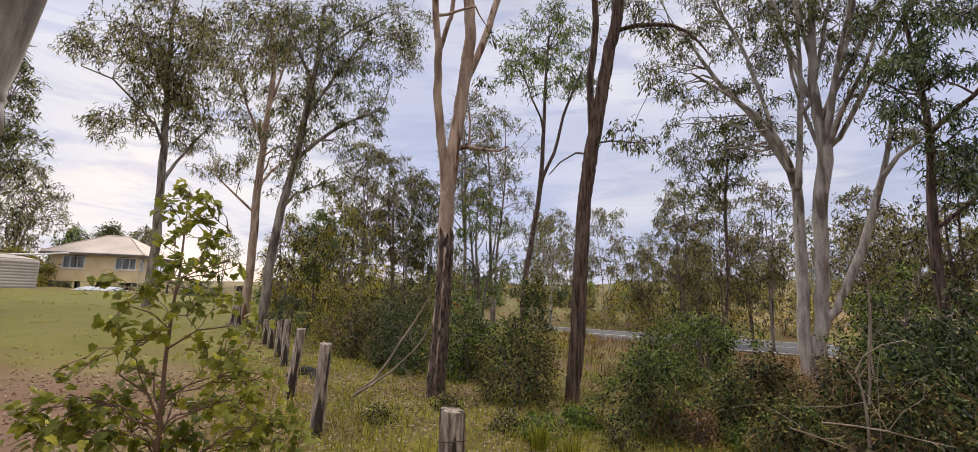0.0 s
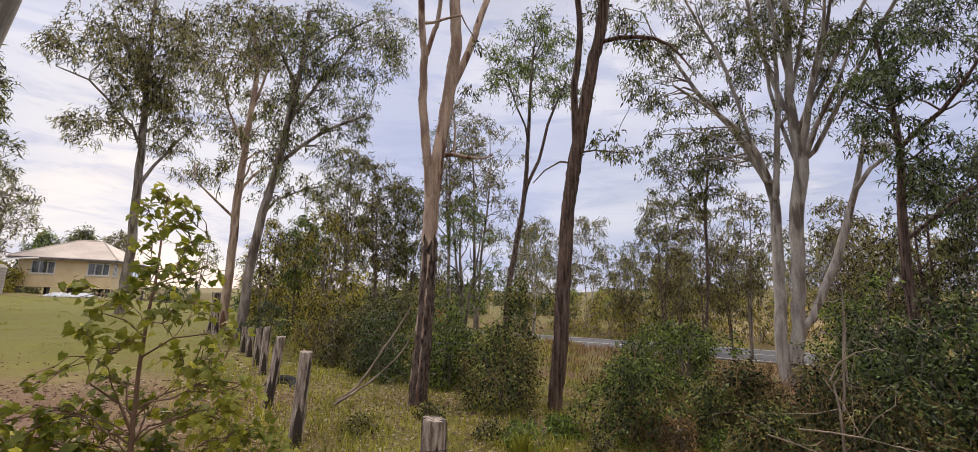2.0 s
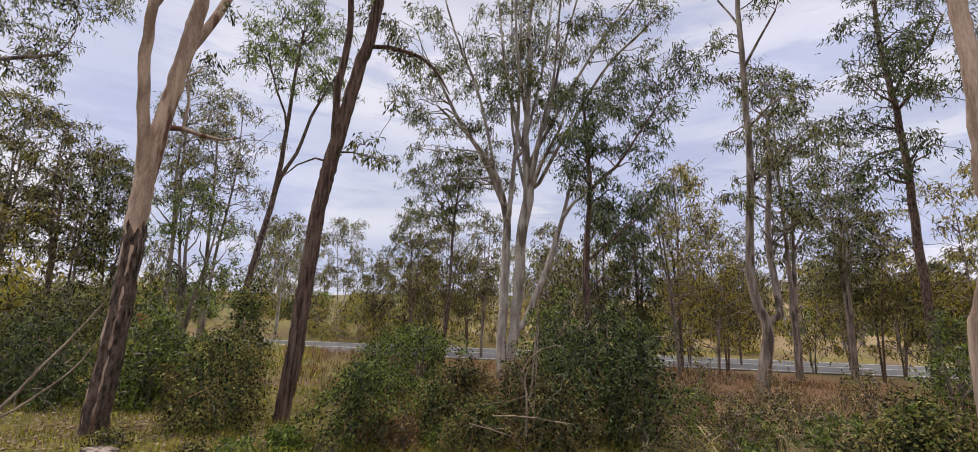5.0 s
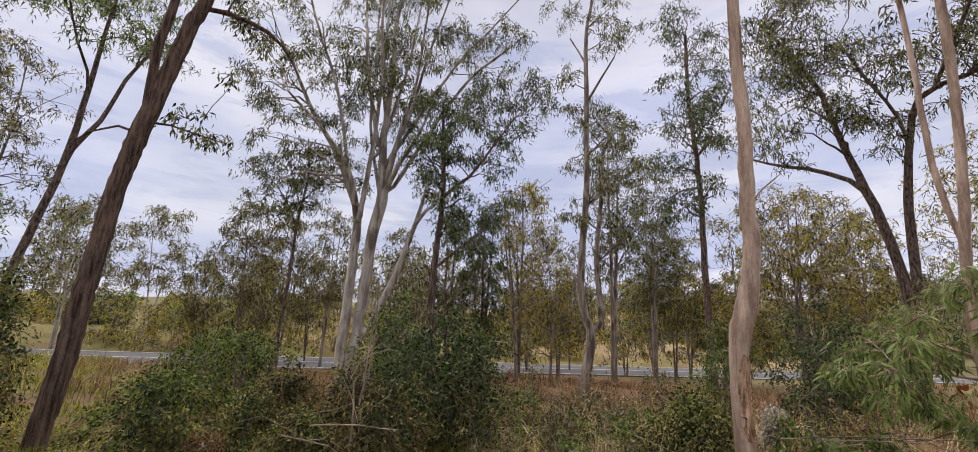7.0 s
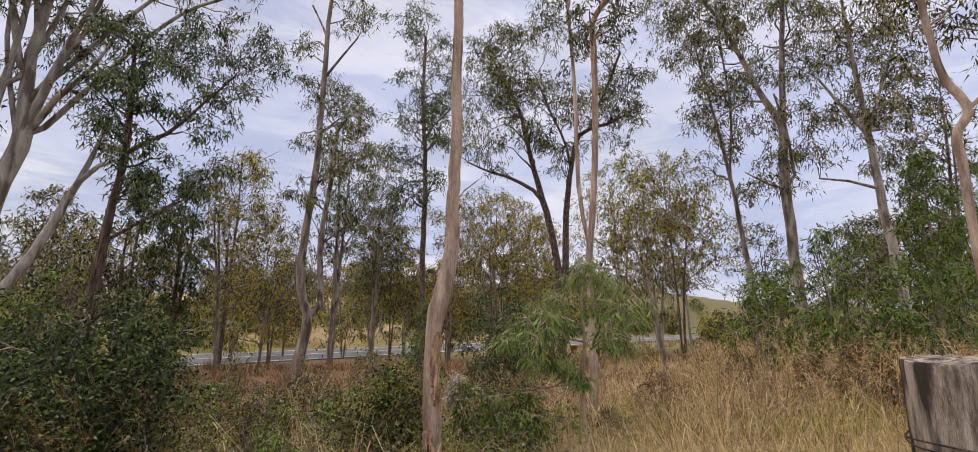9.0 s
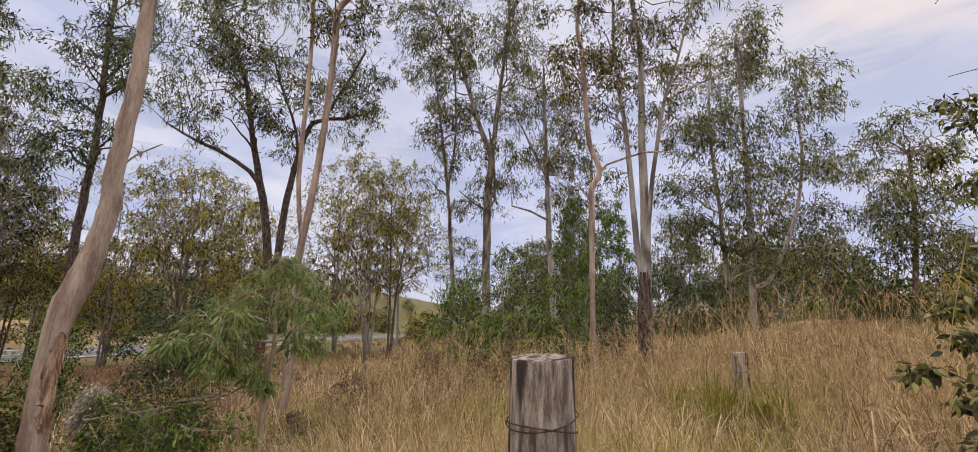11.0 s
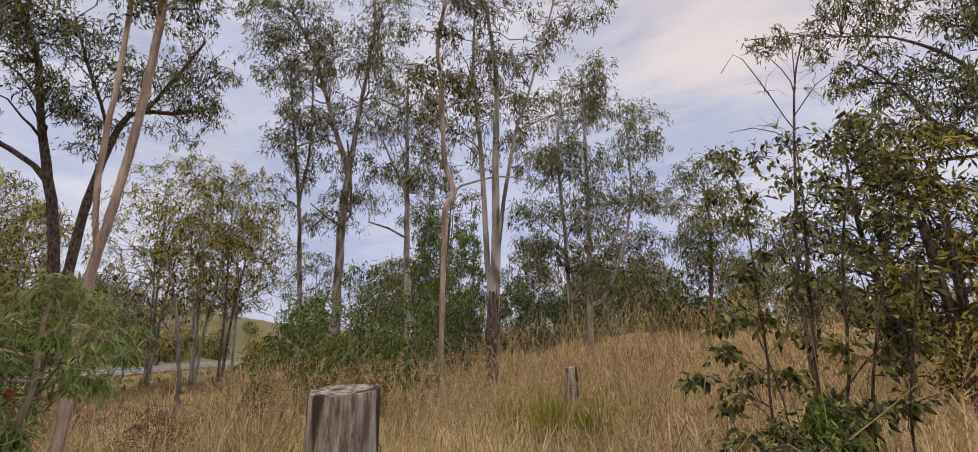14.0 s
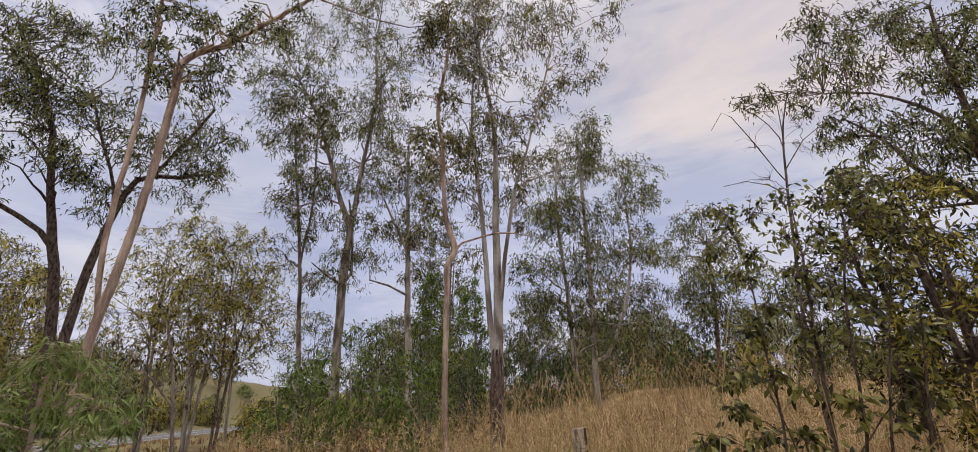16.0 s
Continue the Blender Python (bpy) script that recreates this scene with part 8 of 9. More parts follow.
def clods(label, patches, seed):
    """Lumps of red soil and small stones lying on the bare ground."""
    rng = np.random.default_rng(seed)
    mk = Maker()
    shape = np.array([(1, 0, 0), (0, 1, 0), (-1, 0, 0), (0, -1, 0), (0, 0, 0.7), (0, 0, -0.7)], float)
    tris = np.array([(0, 1, 4), (1, 2, 4), (2, 3, 4), (3, 0, 4), (1, 0, 5), (2, 1, 5), (3, 2, 5), (0, 3, 5)])
    for az, d, spread, count, size in patches:
        p = polar(az, d)
        x, y = p[0] + rng.normal(0, spread, count), p[1] + rng.normal(0, spread, count)
        z = heights(x, y)
        for k in range(count):
            r = size * rng.uniform(0.3, 1.2) ** 1.5
            a = rng.uniform(0, 6.28)
            v = shape * rng.uniform(0.6, 1.2, (6, 3)) * r
            v = np.stack([v[:, 0] * math.cos(a) - v[:, 1] * math.sin(a), v[:, 0] * math.sin(a) + v[:, 1] * math.cos(a), v[:, 2]], 1)
            mk.raw(v + (x[k], y[k], z[k] + 0.2 * r), None, tris)
    return tagged(link("soil_clods", mk, mat("red_brown_soil", (0.09, 0.05, 0.035), (0.27, 0.165, 0.12), 6.0, 0.95, 0.5, island=0.3)), label, "soil", kind="stuff")


clods("scattered reddish soil clods on worn lawn", [(45, 7.8, 1.3, 1100, 0.017), (52, 6.0, 1.0, 900, 0.015), (50, 10, 1.8, 600, 0.02)], 12)


def tussock(x, y, h, count, width, material):
    rng = np.random.default_rng(int(abs(x * 131 + y * 17) * 10))
    g = ground_z(x, y)
    thing = empty("grass_tussock", (x, y, g), "green grass tussock with arching blades" if material is GRASS_GREEN else "tall pale seeding grass tussock", "grass", "grass tussocks")
    a = rng.uniform(0, 2 * math.pi, count)
    r = rng.uniform(0, 0.09, count)
    base = np.stack([r * np.cos(a), r * np.sin(a), np.full(count, -0.03)], 1)
    k = rng.uniform(0.15, 0.75, count)
    lean = np.stack([k * np.cos(a), k * np.sin(a), -0.25 * k], 1) + rng.normal(0, 0.1, (count, 3))
    mk = Maker()
    mk.blades(base, lean, h * rng.uniform(0.55, 1.1, count), np.full(count, width), rng)
    tagged(link("blade_mass", mk, material, thing), kind="stuff")


tussock(-0.49, 3.55, 0.42, 150, 0.0040, GRASS_GREEN)
tussock(-0.38, 3.86, 0.30, 90, 0.0040, GRASS_GREEN)
tussock(0.42, 4.56, 0.34, 120, 0.0050, GRASS_GREEN)
tussock(0.68, 4.33, 0.30, 110, 0.0050, GRASS_GREEN)
tussock(0.91, 3.88, 0.30, 90, 0.0040, GRASS_GREEN)
tussock(1.84, 4.20, 0.34, 110, 0.0040, GRASS_GREEN)
tussock(3.64, -4.22, 0.75, 150, 0.0050, GRASS_GREEN)
tussock(5.00, -4.83, 1.15, 60, 0.0050, GRASS_DRY)
tussock(4.34, -4.52, 0.80, 90, 0.0050, GRASS_GREEN)
tussock(3.59, -1.29, 0.55, 120, 0.0040, GRASS_GREEN)
tussock(3.61, -4.36, 0.80, 120, 0.0050, GRASS_GREEN)
tussock(3.65, -4.60, 0.72, 200, 0.0045, GRASS_GREEN)
tussock(3.39, -4.56, 0.70, 200, 0.0045, GRASS_GREEN)
tussock(3.27, -4.65, 0.80, 160, 0.0045, GRASS_GREEN)
tussock(3.86, -4.55, 0.70, 180, 0.0045, GRASS_GREEN)
tussock(5.85, -4.04, 1.05, 70, 0.0050, GRASS_DRY)
tussock(4.07, -6.52, 1.10, 70, 0.0050, GRASS_DRY)
tussock(4.41, -4.99, 1.30, 80, 0.0050, GRASS_DRY)


def litter():
    rng = np.random.default_rng(9)
    mk = Maker()
    for a0, a1, d0, d1, n, size in [(26, -8, 3.5, 9, 5000, 0.055), (40, -20, 2.5, 9, 6000, 0.06), (66, 40, 2.5, 9, 2000, 0.05), (30, 5, 9, 18, 3500, 0.09)]:
        az, d = np.radians(a0 + (a1 - a0) * rng.uniform(0, 1, n)), np.sqrt(rng.uniform(d0 ** 2, d1 ** 2, n))
        x, y = -np.sin(az) * d, np.cos(az) * d
        base = np.stack([x, y, heights(x, y) + 0.012], 1)
        al = rng.normal(size=(n, 3))
        al[:, 2] *= 0.12
        mk.leaves(base, al, size * rng.uniform(0.5, 1.3, n), size * 0.3, rng)
    return tagged(link("leaf_litter", mk, mat("fallen_leaves", (0.17, 0.105, 0.075), (0.46, 0.36, 0.28), 0.8, 0.8, 0, island=0.3)), "scattered fallen brown gum leaves on the ground", "leaf litter", kind="stuff")


litter()


# ---- house ----
CREAM = mat("cream_weatherboard_paint", (0.70, 0.55, 0.31), (0.80, 0.65, 0.40), 0.8, 0.6, 0.1)
ROOF = mat("beige_sheet_roof", (0.44, 0.37, 0.32), (0.56, 0.48, 0.42), 0.5, 0.5, 0.1)
TRIM_WHITE = mat("white_window_paint", (0.66, 0.65, 0.62), (0.80, 0.79, 0.76), 2, 0.5, 0.05)
FASCIA = mat("dark_eave_boards", (0.10, 0.085, 0.075), (0.17, 0.15, 0.135), 2, 0.7, 0.1)
CURTAIN = mat("grey_curtain", (0.25, 0.26, 0.26), (0.42, 0.42, 0.41), 3, 0.9, 0.2, (6, 6, 0.4))
GLASS = bpy.data.materials.new("window_glass")
GLASS.use_nodes = True
GLASS.node_tree.nodes["Principled BSDF"].inputs["Base Color"].default_value = (0.9, 0.93, 0.93, 1)
GLASS.node_tree.nodes["Principled BSDF"].inputs["Roughness"].default_value = 0.05
GLASS.node_tree.nodes["Principled BSDF"].inputs["Transmission Weight"].default_value = 1.0


def house():
    n2, l2 = np.array([-35.7, 45.7]), np.array([-42.7, 43.6])
    base, top, peak = 1.72, 4.48, 6.55
    thing = empty("house", (n2[0], n2[1], ground_z(*n2)), "cream weatherboard cottage with a beige hip roof on low stumps", "house")
    g = ground_z(*n2)
    off = Vector((n2[0], n2[1], g))
    N, L = Vector((*n2, 0)), Vector((*l2, 0))
    u = (L - N).normalized()
    width = (L - N).length
    v = Vector((-u.y, u.x, 0))
    if v.dot(N) < 0:
        v = -v
    depth = 9.0
    frame_m = Matrix.Translation(N - off) @ Matrix(((u.x, v.x, 0, 0), (u.y, v.y, 0, 0), (0, 0, 1, 0), (0, 0, 0, 1)))

    def put(name, bm, material, parent=thing, label=""):
        bm.transform(frame_m)
        bmesh.ops.recalc_face_normals(bm, faces=bm.faces)
        return part(name, bm, material, parent, label)

    # front and side walls of lapped boards
    holes = {"front": [(width * 0.14, width * 0.39), (width * 0.73, width * 0.975)], "side": [(0.18, 1.1), (3.0, 6.4)]}
    z0, z1 = 2.95, 4.14
    for face in ("front", "side"):
        run = width if face == "front" else depth
        bm = bmesh.new()
        z = base
        while z < top - 0.01:
            zt = min(top, z + 0.155)
            spans = [(0.0, run)]
            if zt > z0 + 0.02 and z < z1 - 0.02:
                spans, a = [], 0.0
                for h0, h1 in [(run - q1, run - q0) if face == "front" else (q0, q1) for q0, q1 in holes[face]][::-1 if face == "front" else 1]:
                    spans.append((a, h0))
                    a = h1
                spans.append((a, run))
            for a, b in spans:
                if face == "front":
                    c = [(a, -0.035, z), (b, -0.035, z), (b, 0.0, zt), (a, 0.0, zt), (a, 0.12, z), (b, 0.12, z), (b, 0.12, zt), (a, 0.12, zt)]
                else:
                    c = [(-0.035, a, z), (-0.035, b, z), (0.0, b, zt), (0.0, a, zt), (0.12, a, z), (0.12, b, z), (0.12, b, zt), (0.12, a, zt)]
                q = [bm.verts.new(p) for p in c]
                for f in ((0, 1, 2, 3), (4, 5, 6, 7), (0, 1, 5, 4), (2, 3, 7, 6), (1, 2, 6, 5), (0, 3, 7, 4)):
                    bm.faces.new([q[i] for i in f])
            z = zt
        put("wall", bm, CREAM)
        for h0, h1 in holes[face]:
            if face == "front":
                h0, h1 = width - h1, width - h0
            w = h1 - h0
            fm = bmesh.new()
            panes = 4 if w > 2.0 else 3
            bars = [(h0, h0 + 0.08), (h1 - 0.08, h1)] + [(h0 + w * k / panes - 0.035, h0 + w * k / panes + 0.035) for k in range(1, panes)]
            put_box = (lambda b, a0, a1, d0, d1, zz0, zz1: box(b, a0, a1, d0, d1, zz0, zz1)) if face == "front" else (lambda b, a0, a1, d0, d1, zz0, zz1: box(b, d0, d1, a0, a1, zz0, zz1))
            ring = []
            for dep in (-0.048, 0.058):
                for m in (0.0, 0.08):
                    pts = [(h0 + m, z0 + m), (h1 - m, z0 + m), (h1 - m, z1 - m), (h0 + m, z1 - m)]
                    ring.append([fm.verts.new((p, dep, q) if face == "front" else (dep, p, q)) for p, q in pts])
            for k in range(4):
                n = (k + 1) % 4
                for A, B in ((0, 1), (1, 3), (3, 2), (2, 0)):
                    fm.faces.new((ring[A][k], ring[A][n], ring[B][n], ring[B][k]))
            win = put("window", fm, TRIM_WHITE, thing, "white-framed window divided into narrow lights")
            for b0, b1 in bars[2:]:
                mm = bmesh.new()
                put_box(mm, b0, b1, -0.045, 0.055, z0 + 0.081, z1 - 0.081)
                put("mullion", mm, TRIM_WHITE, win)
            for k in range(panes):
                pm = bmesh.new()
                put_box(pm, h0 + w * k / panes + 0.04, h0 + w * (k + 1) / panes - 0.04, 0.0, 0.012, z0 + 0.08, z1 - 0.08)
                put("pane", pm, GLASS, win).visible_shadow = False
            cm = bmesh.new()
            for k in range(24):
                a = h0 + w * k / 24
                if 9 < k < 13:
                    continue
                put_box(cm, a, a + w / 24 * 0.96, 0.16 + 0.03 * (k % 2), 0.175 + 0.03 * (k % 2), z0 - 0.05, z1 + 0.05)
            put("curtain", cm, CURTAIN, win)
            sm = bmesh.new()
            put_box(sm, h0 - 0.06, h1 + 0.06, -0.10, 0.0, z0 - 0.06, z0 - 0.004)
            put("sill", sm, TRIM_WHITE, win)
    bm = bmesh.new()
    box(bm, 0.15, width, 0.6, depth, base, base + 0.12)
    put("underfloor", bm, FASCIA)
    bm = bmesh.new()
    box(bm, 0.13, width, depth - 0.1, depth, base, top)
    box(bm, width - 0.1, width, 0.13, depth - 0.1, base, top)
    put("back_wall", bm, CREAM)
    for a in range(4):
        for b in range(3):
            bm = bmesh.new()
            xx, yy = 0.2 + a * (width - 0.4) / 3, 0.2 + b * (depth - 0.4) / 2
            bmesh.ops.create_cone(bm, cap_ends=True, segments=10, radius1=0.12, radius2=0.11, depth=base - 0.6, matrix=Matrix.Translation((xx, yy, (base + 0.6) / 2)))
            put("stump", bm, FASCIA)
    # hip roof with overhang and a fascia
    o = 0.55
    bm = bmesh.new()
    mid = depth / 2
    e = [bm.verts.new(p) for p in ((-o, -o, top), (width + o, -o, top), (width + o, depth + o, top), (-o, depth + o, top))]
    r = [bm.verts.new(p) for p in ((2.6, mid - 0.6, peak), (width - 2.6, mid - 0.6, peak))]
    low = [bm.verts.new((p.co.x, p.co.y, top - 0.05)) for p in e]
    for f in ((e[0], e[1], r[1], r[0]), (e[1], e[2], r[1]), (e[2], e[3], r[0], r[1]), (e[3], e[0], r[0])):
        bm.faces.new(f)
    for k in range(4):
        bm.faces.new((e[k], e[(k + 1) % 4], low[(k + 1) % 4], low[k]))
    bm.faces.new(low)
    roof = put("roof", bm, ROOF, thing, "beige painted sheet-metal hip roof")
    bm = bmesh.new()
    box(bm, -o - 0.06, width + o + 0.06, -o - 0.06, -o + 0.05, top - 0.24, top - 0.055)
    box(bm, -o - 0.06, -o + 0.05, -o + 0.055, depth + o, top - 0.24, top - 0.055)
    put("gutter", bm, FASCIA, roof, "dark shadowed gutter and eave board")
    for p, q in (((-o, -o, top), (2.6, mid - 0.6, peak)), ((width + o, -o, top), (width - 2.6, mid - 0.6, peak)), ((2.6, mid - 0.6, peak), (width - 2.6, mid - 0.6, peak))):
        mk = Maker()
        mk.tube([Vector(p) + Vector((0, 0, 0.03)), (Vector(p) + Vector(q)) / 2 + Vector((0, 0, 0.03)), Vector(q) + Vector((0, 0, 0.03))], [0.07] * 3, 6)
        me = mk.mesh("ridge_cap")
        me.transform(frame_m)
        link("ridge_cap", me, ROOF, roof)


house()


def tank():
    p = polar(47.3, 50.0)
    g = ground_z(*p)
    thing = empty("water_tank", (p[0], p[1], g), "pale cream round rainwater tank beside the cottage", "water tank")
    poly = mat("cream_tank_plastic", (0.40, 0.36, 0.31), (0.50, 0.46, 0.40), 0.7, 0.5, 0.05)
    prof = [(2.0, -0.1)]
    for k in range(9):
        z = 0.05 + k * 0.22
        prof += [(2.0, z), (2.03, z + 0.05), (2.03, z + 0.14), (2.0, z + 0.19)]
    prof += [(1.97, 2.08), (1.85, 2.16)]
    for name, pr in (("body", prof), ("roof", [(1.85, 2.163), (1.2, 2.34), (0.5, 2.44), (0.3, 2.45)]), ("lid", [(0.3, 2.44), (0.3, 2.52), (0.26, 2.55), (0.02, 2.56)])):
        mk = Maker()
        mk.tube([(0, 0, z) for r, z in pr], [r for r, z in pr], 40)
        link(name, mk, poly, thing, smooth=True)
    mk = Maker()
    mk.tube([(0.2, 0.2, 2.50), (1.8, 1.0, 2.62), (3.4, 1.6, 2.8)], [0.06] * 3, 8)
    link("inlet_pipe", mk, TRIM_WHITE, thing, "white inlet pipe from the gutter")


tank()


# ---- posts ----
def round_post(label, x, y, h, r, seed, lean=(0, 0), wires=(), top_cut=0.02, name="fence_post", group="old timber fence posts"):
    rng = np.random.default_rng(seed)
    g = ground_z(x, y)
    thing = empty(name, (x, y, g), label, "fence post", group)
    sides, rows = 56, 26
    groove = rng.normal(0, 0.008, sides) + 0.02 * np.sin(np.arange(sides) * 2 * math.pi / sides * 3 + seed) - 0.035 * (rng.uniform(0, 1, sides) > 0.93)
    zs = np.concatenate([np.linspace(-0.3, h - 0.02, rows), [h - 0.006, h]])
    ang = np.arange(sides) * 2 * math.pi / sides
    rad = r * (1.0 + 0.10 * np.clip(1 - zs / h, 0, 1))[:, None] * (1 + groove[None, :] * (0.6 + 0.6 * rng.uniform(0, 1, (len(zs), 1)))) + rng.normal(0, 0.006 * r, (len(zs), sides))
    rad[-2] *= 0.995
    rad[-1] *= 0.975
    cx, cy = lean[0] * zs, lean[1] * zs
    zz = zs[:, None] + np.zeros(sides)
    zz[-2:] += top_cut * 0.4 * np.cos(ang + seed) + rng.normal(0, 0.012 * r, sides)
    v = np.stack([cx[:, None] + rad * np.cos(ang), cy[:, None] + rad * np.sin(ang), zz], -1)
    mk = Maker()
    n = len(zs)
    i, j = np.arange(n - 1)[:, None] * sides, np.arange(sides)[None, :]
    k = (j + 1) % sides
    mk.raw(v.reshape(-1, 3), np.stack([i + j, i + k, i + k + sides, i + j + sides], -1).reshape(-1, 4))
    mk.raw(np.vstack([v[-1], [[cx[-1], cy[-1], h - 0.012]]]), None, np.stack([np.arange(sides), (np.arange(sides) + 1) % sides, np.full(sides, sides)], -1))
    link("timber", mk, WEATHERED, thing)
    for wz, tilt in wires:
        wz = h - wz
        wm = Maker()
        a = np.linspace(0, 2 * math.pi, 33)
        rr = r * (1.02 + 0.10 * (1 - wz / h)) + 0.006
        pts = np.stack([lean[0] * wz + rr * np.cos(a), lean[1] * wz + rr * np.sin(a), wz + tilt * np.cos(a + 1.2)], 1)
        wm.tube(pts, [0.0026] * 33, 5, cap=False)
        link("wire", wm, mat("rusty_wire", (0.05, 0.04, 0.035), (0.13, 0.10, 0.08), 20, 0.7, 0.1, metal=0.5), thing, "rusty fencing wire wrapped round the post")
    return thing


round_post("thick weathered grey timber strainer post, cracked", 1.80, -1.29, 1.39 - ground_z(1.79, -1.31), 0.112, 1, (0.00, 0.00), ((0.20, 0.03), (0.23, -0.02)))
round_post("short dark weathered fence post in dry grass", 4.12, -5.25, 1.26 - ground_z(4.12, -5.25), 0.083, 2, (0.00, 0.00), ((0.2, 0.01),))
round_post("low weathered grey post with a sawn top", -0.24, 2.96, 0.80 - ground_z(-0.24, 2.96), 0.077, 3, (-0.02, 0.00), ((0.18, 0.02),))
round_post("leaning weathered timber fence post", -1.67, 4.58, 0.99 - ground_z(-1.62, 4.60), 0.058, 4, (0.03, 0.02), ())
round_post("leaning weathered timber fence post", -2.66, 6.23, 0.99 - ground_z(-2.66, 6.23), 0.058, 5, (0.08, 0.03), ())
round_post("stout weathered post in a close row", -3.72, 8.39, 0.98 - ground_z(-3.72, 8.39), 0.061, 6, (0.00, 0.00), ())
round_post("stout weathered post in a close row", -4.16, 9.07, 0.91 - ground_z(-4.16, 9.07), 0.060, 7, (0.00, 0.00), ())
round_post("stout weathered post in a close row", -4.71, 9.91, 0.87 - ground_z(-4.71, 9.91), 0.059, 8, (0.00, 0.00), ())
round_post("stout weathered post in a close row", -5.26, 10.76, 0.81 - ground_z(-5.26, 10.76), 0.057, 9, (0.00, 0.00), ())
round_post("pale leaning fence post beside the lawn", -7.94, 14.44, 1.58 - ground_z(-7.94, 14.44), 0.097, 10, (-0.10, 0.00), ())
round_post("pale leaning fence post beside the lawn", -8.32, 14.80, 1.58 - ground_z(-8.32, 14.80), 0.080, 11, (0.12, 0.00), ())


# ---- fallen poles and other small things in the grass ----
def stick(label, pts, r, name="fallen_branch", material=None):
    base = Vector(pts[0])
    thing = empty(name, base, label, "branch")
    rng = np.random.default_rng(int(abs(base.x) * 100) + 3)
    mk = Maker()
    p = smooth_path([(*(Vector(q) - base), r * (1 - 0.7 * i / len(pts))) for i, q in enumerate(pts)], 0.12)
    p[1:-1, :3] += rng.normal(0, 0.3, (len(p) - 2, 3)) * p[1:-1, 3:4]
    mk.tube(p[:, :3], p[:, 3], 7)
    link("stem", mk, material or DEADWOOD, thing, smooth=True)
    tw = Maker()
    for k in range(3 if name == "fallen_branch" else 0):
        s = p[int(len(p) * (0.4 + 0.18 * k))]
        d = rng.normal(0, 0.22, 3)
        tw.tube(bent(s[:3], s[:3] + d, rng, 0.1, 4), np.linspace(s[3] * 0.5, 0.002, 4), 4)
    if tw.v:
        tagged(link("twig_mass", tw, material or DEADWOOD, thing), kind="stuff")
    return thing


stick("bare fallen pole leaning on the forked gum", [(-1.83, 6.31, 0.15), (-1.55, 6.49, 0.44), (-1.25, 6.76, 0.97), (-0.96, 6.91, 1.50)], 0.022)
stick("bare fallen pole leaning on the forked gum", [(-1.82, 6.21, 0.17), (-1.47, 6.51, 0.40), (-1.15, 6.78, 0.71), (-0.93, 6.91, 1.11)], 0.018)
stick("grey dead snag standing in the shrubs", [(2.77, 3.64, 0.45), (2.77, 3.65, 0.82), (2.81, 3.74, 0.99), (2.87, 3.69, 1.09)], 0.011)
stick("thin bare dead stem", [(3.31, 4.24, 0.92), (3.38, 4.32, 1.24), (3.46, 4.38, 1.52)], 0.008)
stick("pale fallen twig over the shrubs", [(2.05, 3.06, 0.78), (2.31, 3.00, 0.77), (2.53, 2.95, 0.73), (2.72, 2.91, 0.70)], 0.006)
stick("pale fallen twig over the shrubs", [(1.90, 3.15, 0.72), (2.10, 3.15, 0.66), (2.28, 3.15, 0.60)], 0.006)
stick("bare pale branch arching from the snag", [(2.68, 3.60, 1.01), (2.77, 3.65, 1.11), (2.94, 3.65, 1.22), (3.11, 3.63, 1.26), (3.26, 3.64, 1.21)], 0.008)
stick("slim bare pole standing in the shrubs", [(3.03, 3.95, 0.72), (3.12, 4.02, 1.11), (3.20, 4.08, 1.48), (3.27, 4.15, 1.75)], 0.011)
stick("bare twig hanging from the snag", [(2.75, 3.54, 1.00), (2.88, 3.57, 0.97), (3.00, 3.60, 0.85)], 0.005)
stick("long dry fallen twig in the grass", [(4.84, 0.78, 0.74), (4.71, 0.26, 0.86), (4.52, -0.33, 0.96), (4.51, -0.50, 1.01)], 0.005)
stick("dry twig across the grass", [(4.85, 0.50, 0.78), (4.90, 0.19, 0.82), (4.83, -0.36, 0.89)], 0.004)
stick("tall dry grass stalk, pale straw", [(1.15, -2.30, 1.14), (1.12, -2.32, 1.31), (1.09, -2.39, 1.56), (1.04, -2.46, 1.84)], 0.002, 'dry_stalk', GRASS_DRY)
stick("tall dry grass stalk, pale straw", [(0.86, -2.73, 1.22), (0.86, -2.73, 1.39), (0.86, -2.73, 1.61)], 0.002, 'dry_stalk', GRASS_DRY)
stick("tall dry grass stalk, pale straw", [(0.69, -2.26, 1.26), (0.60, -2.27, 1.34), (0.52, -2.33, 1.42)], 0.002, 'dry_stalk', GRASS_DRY)


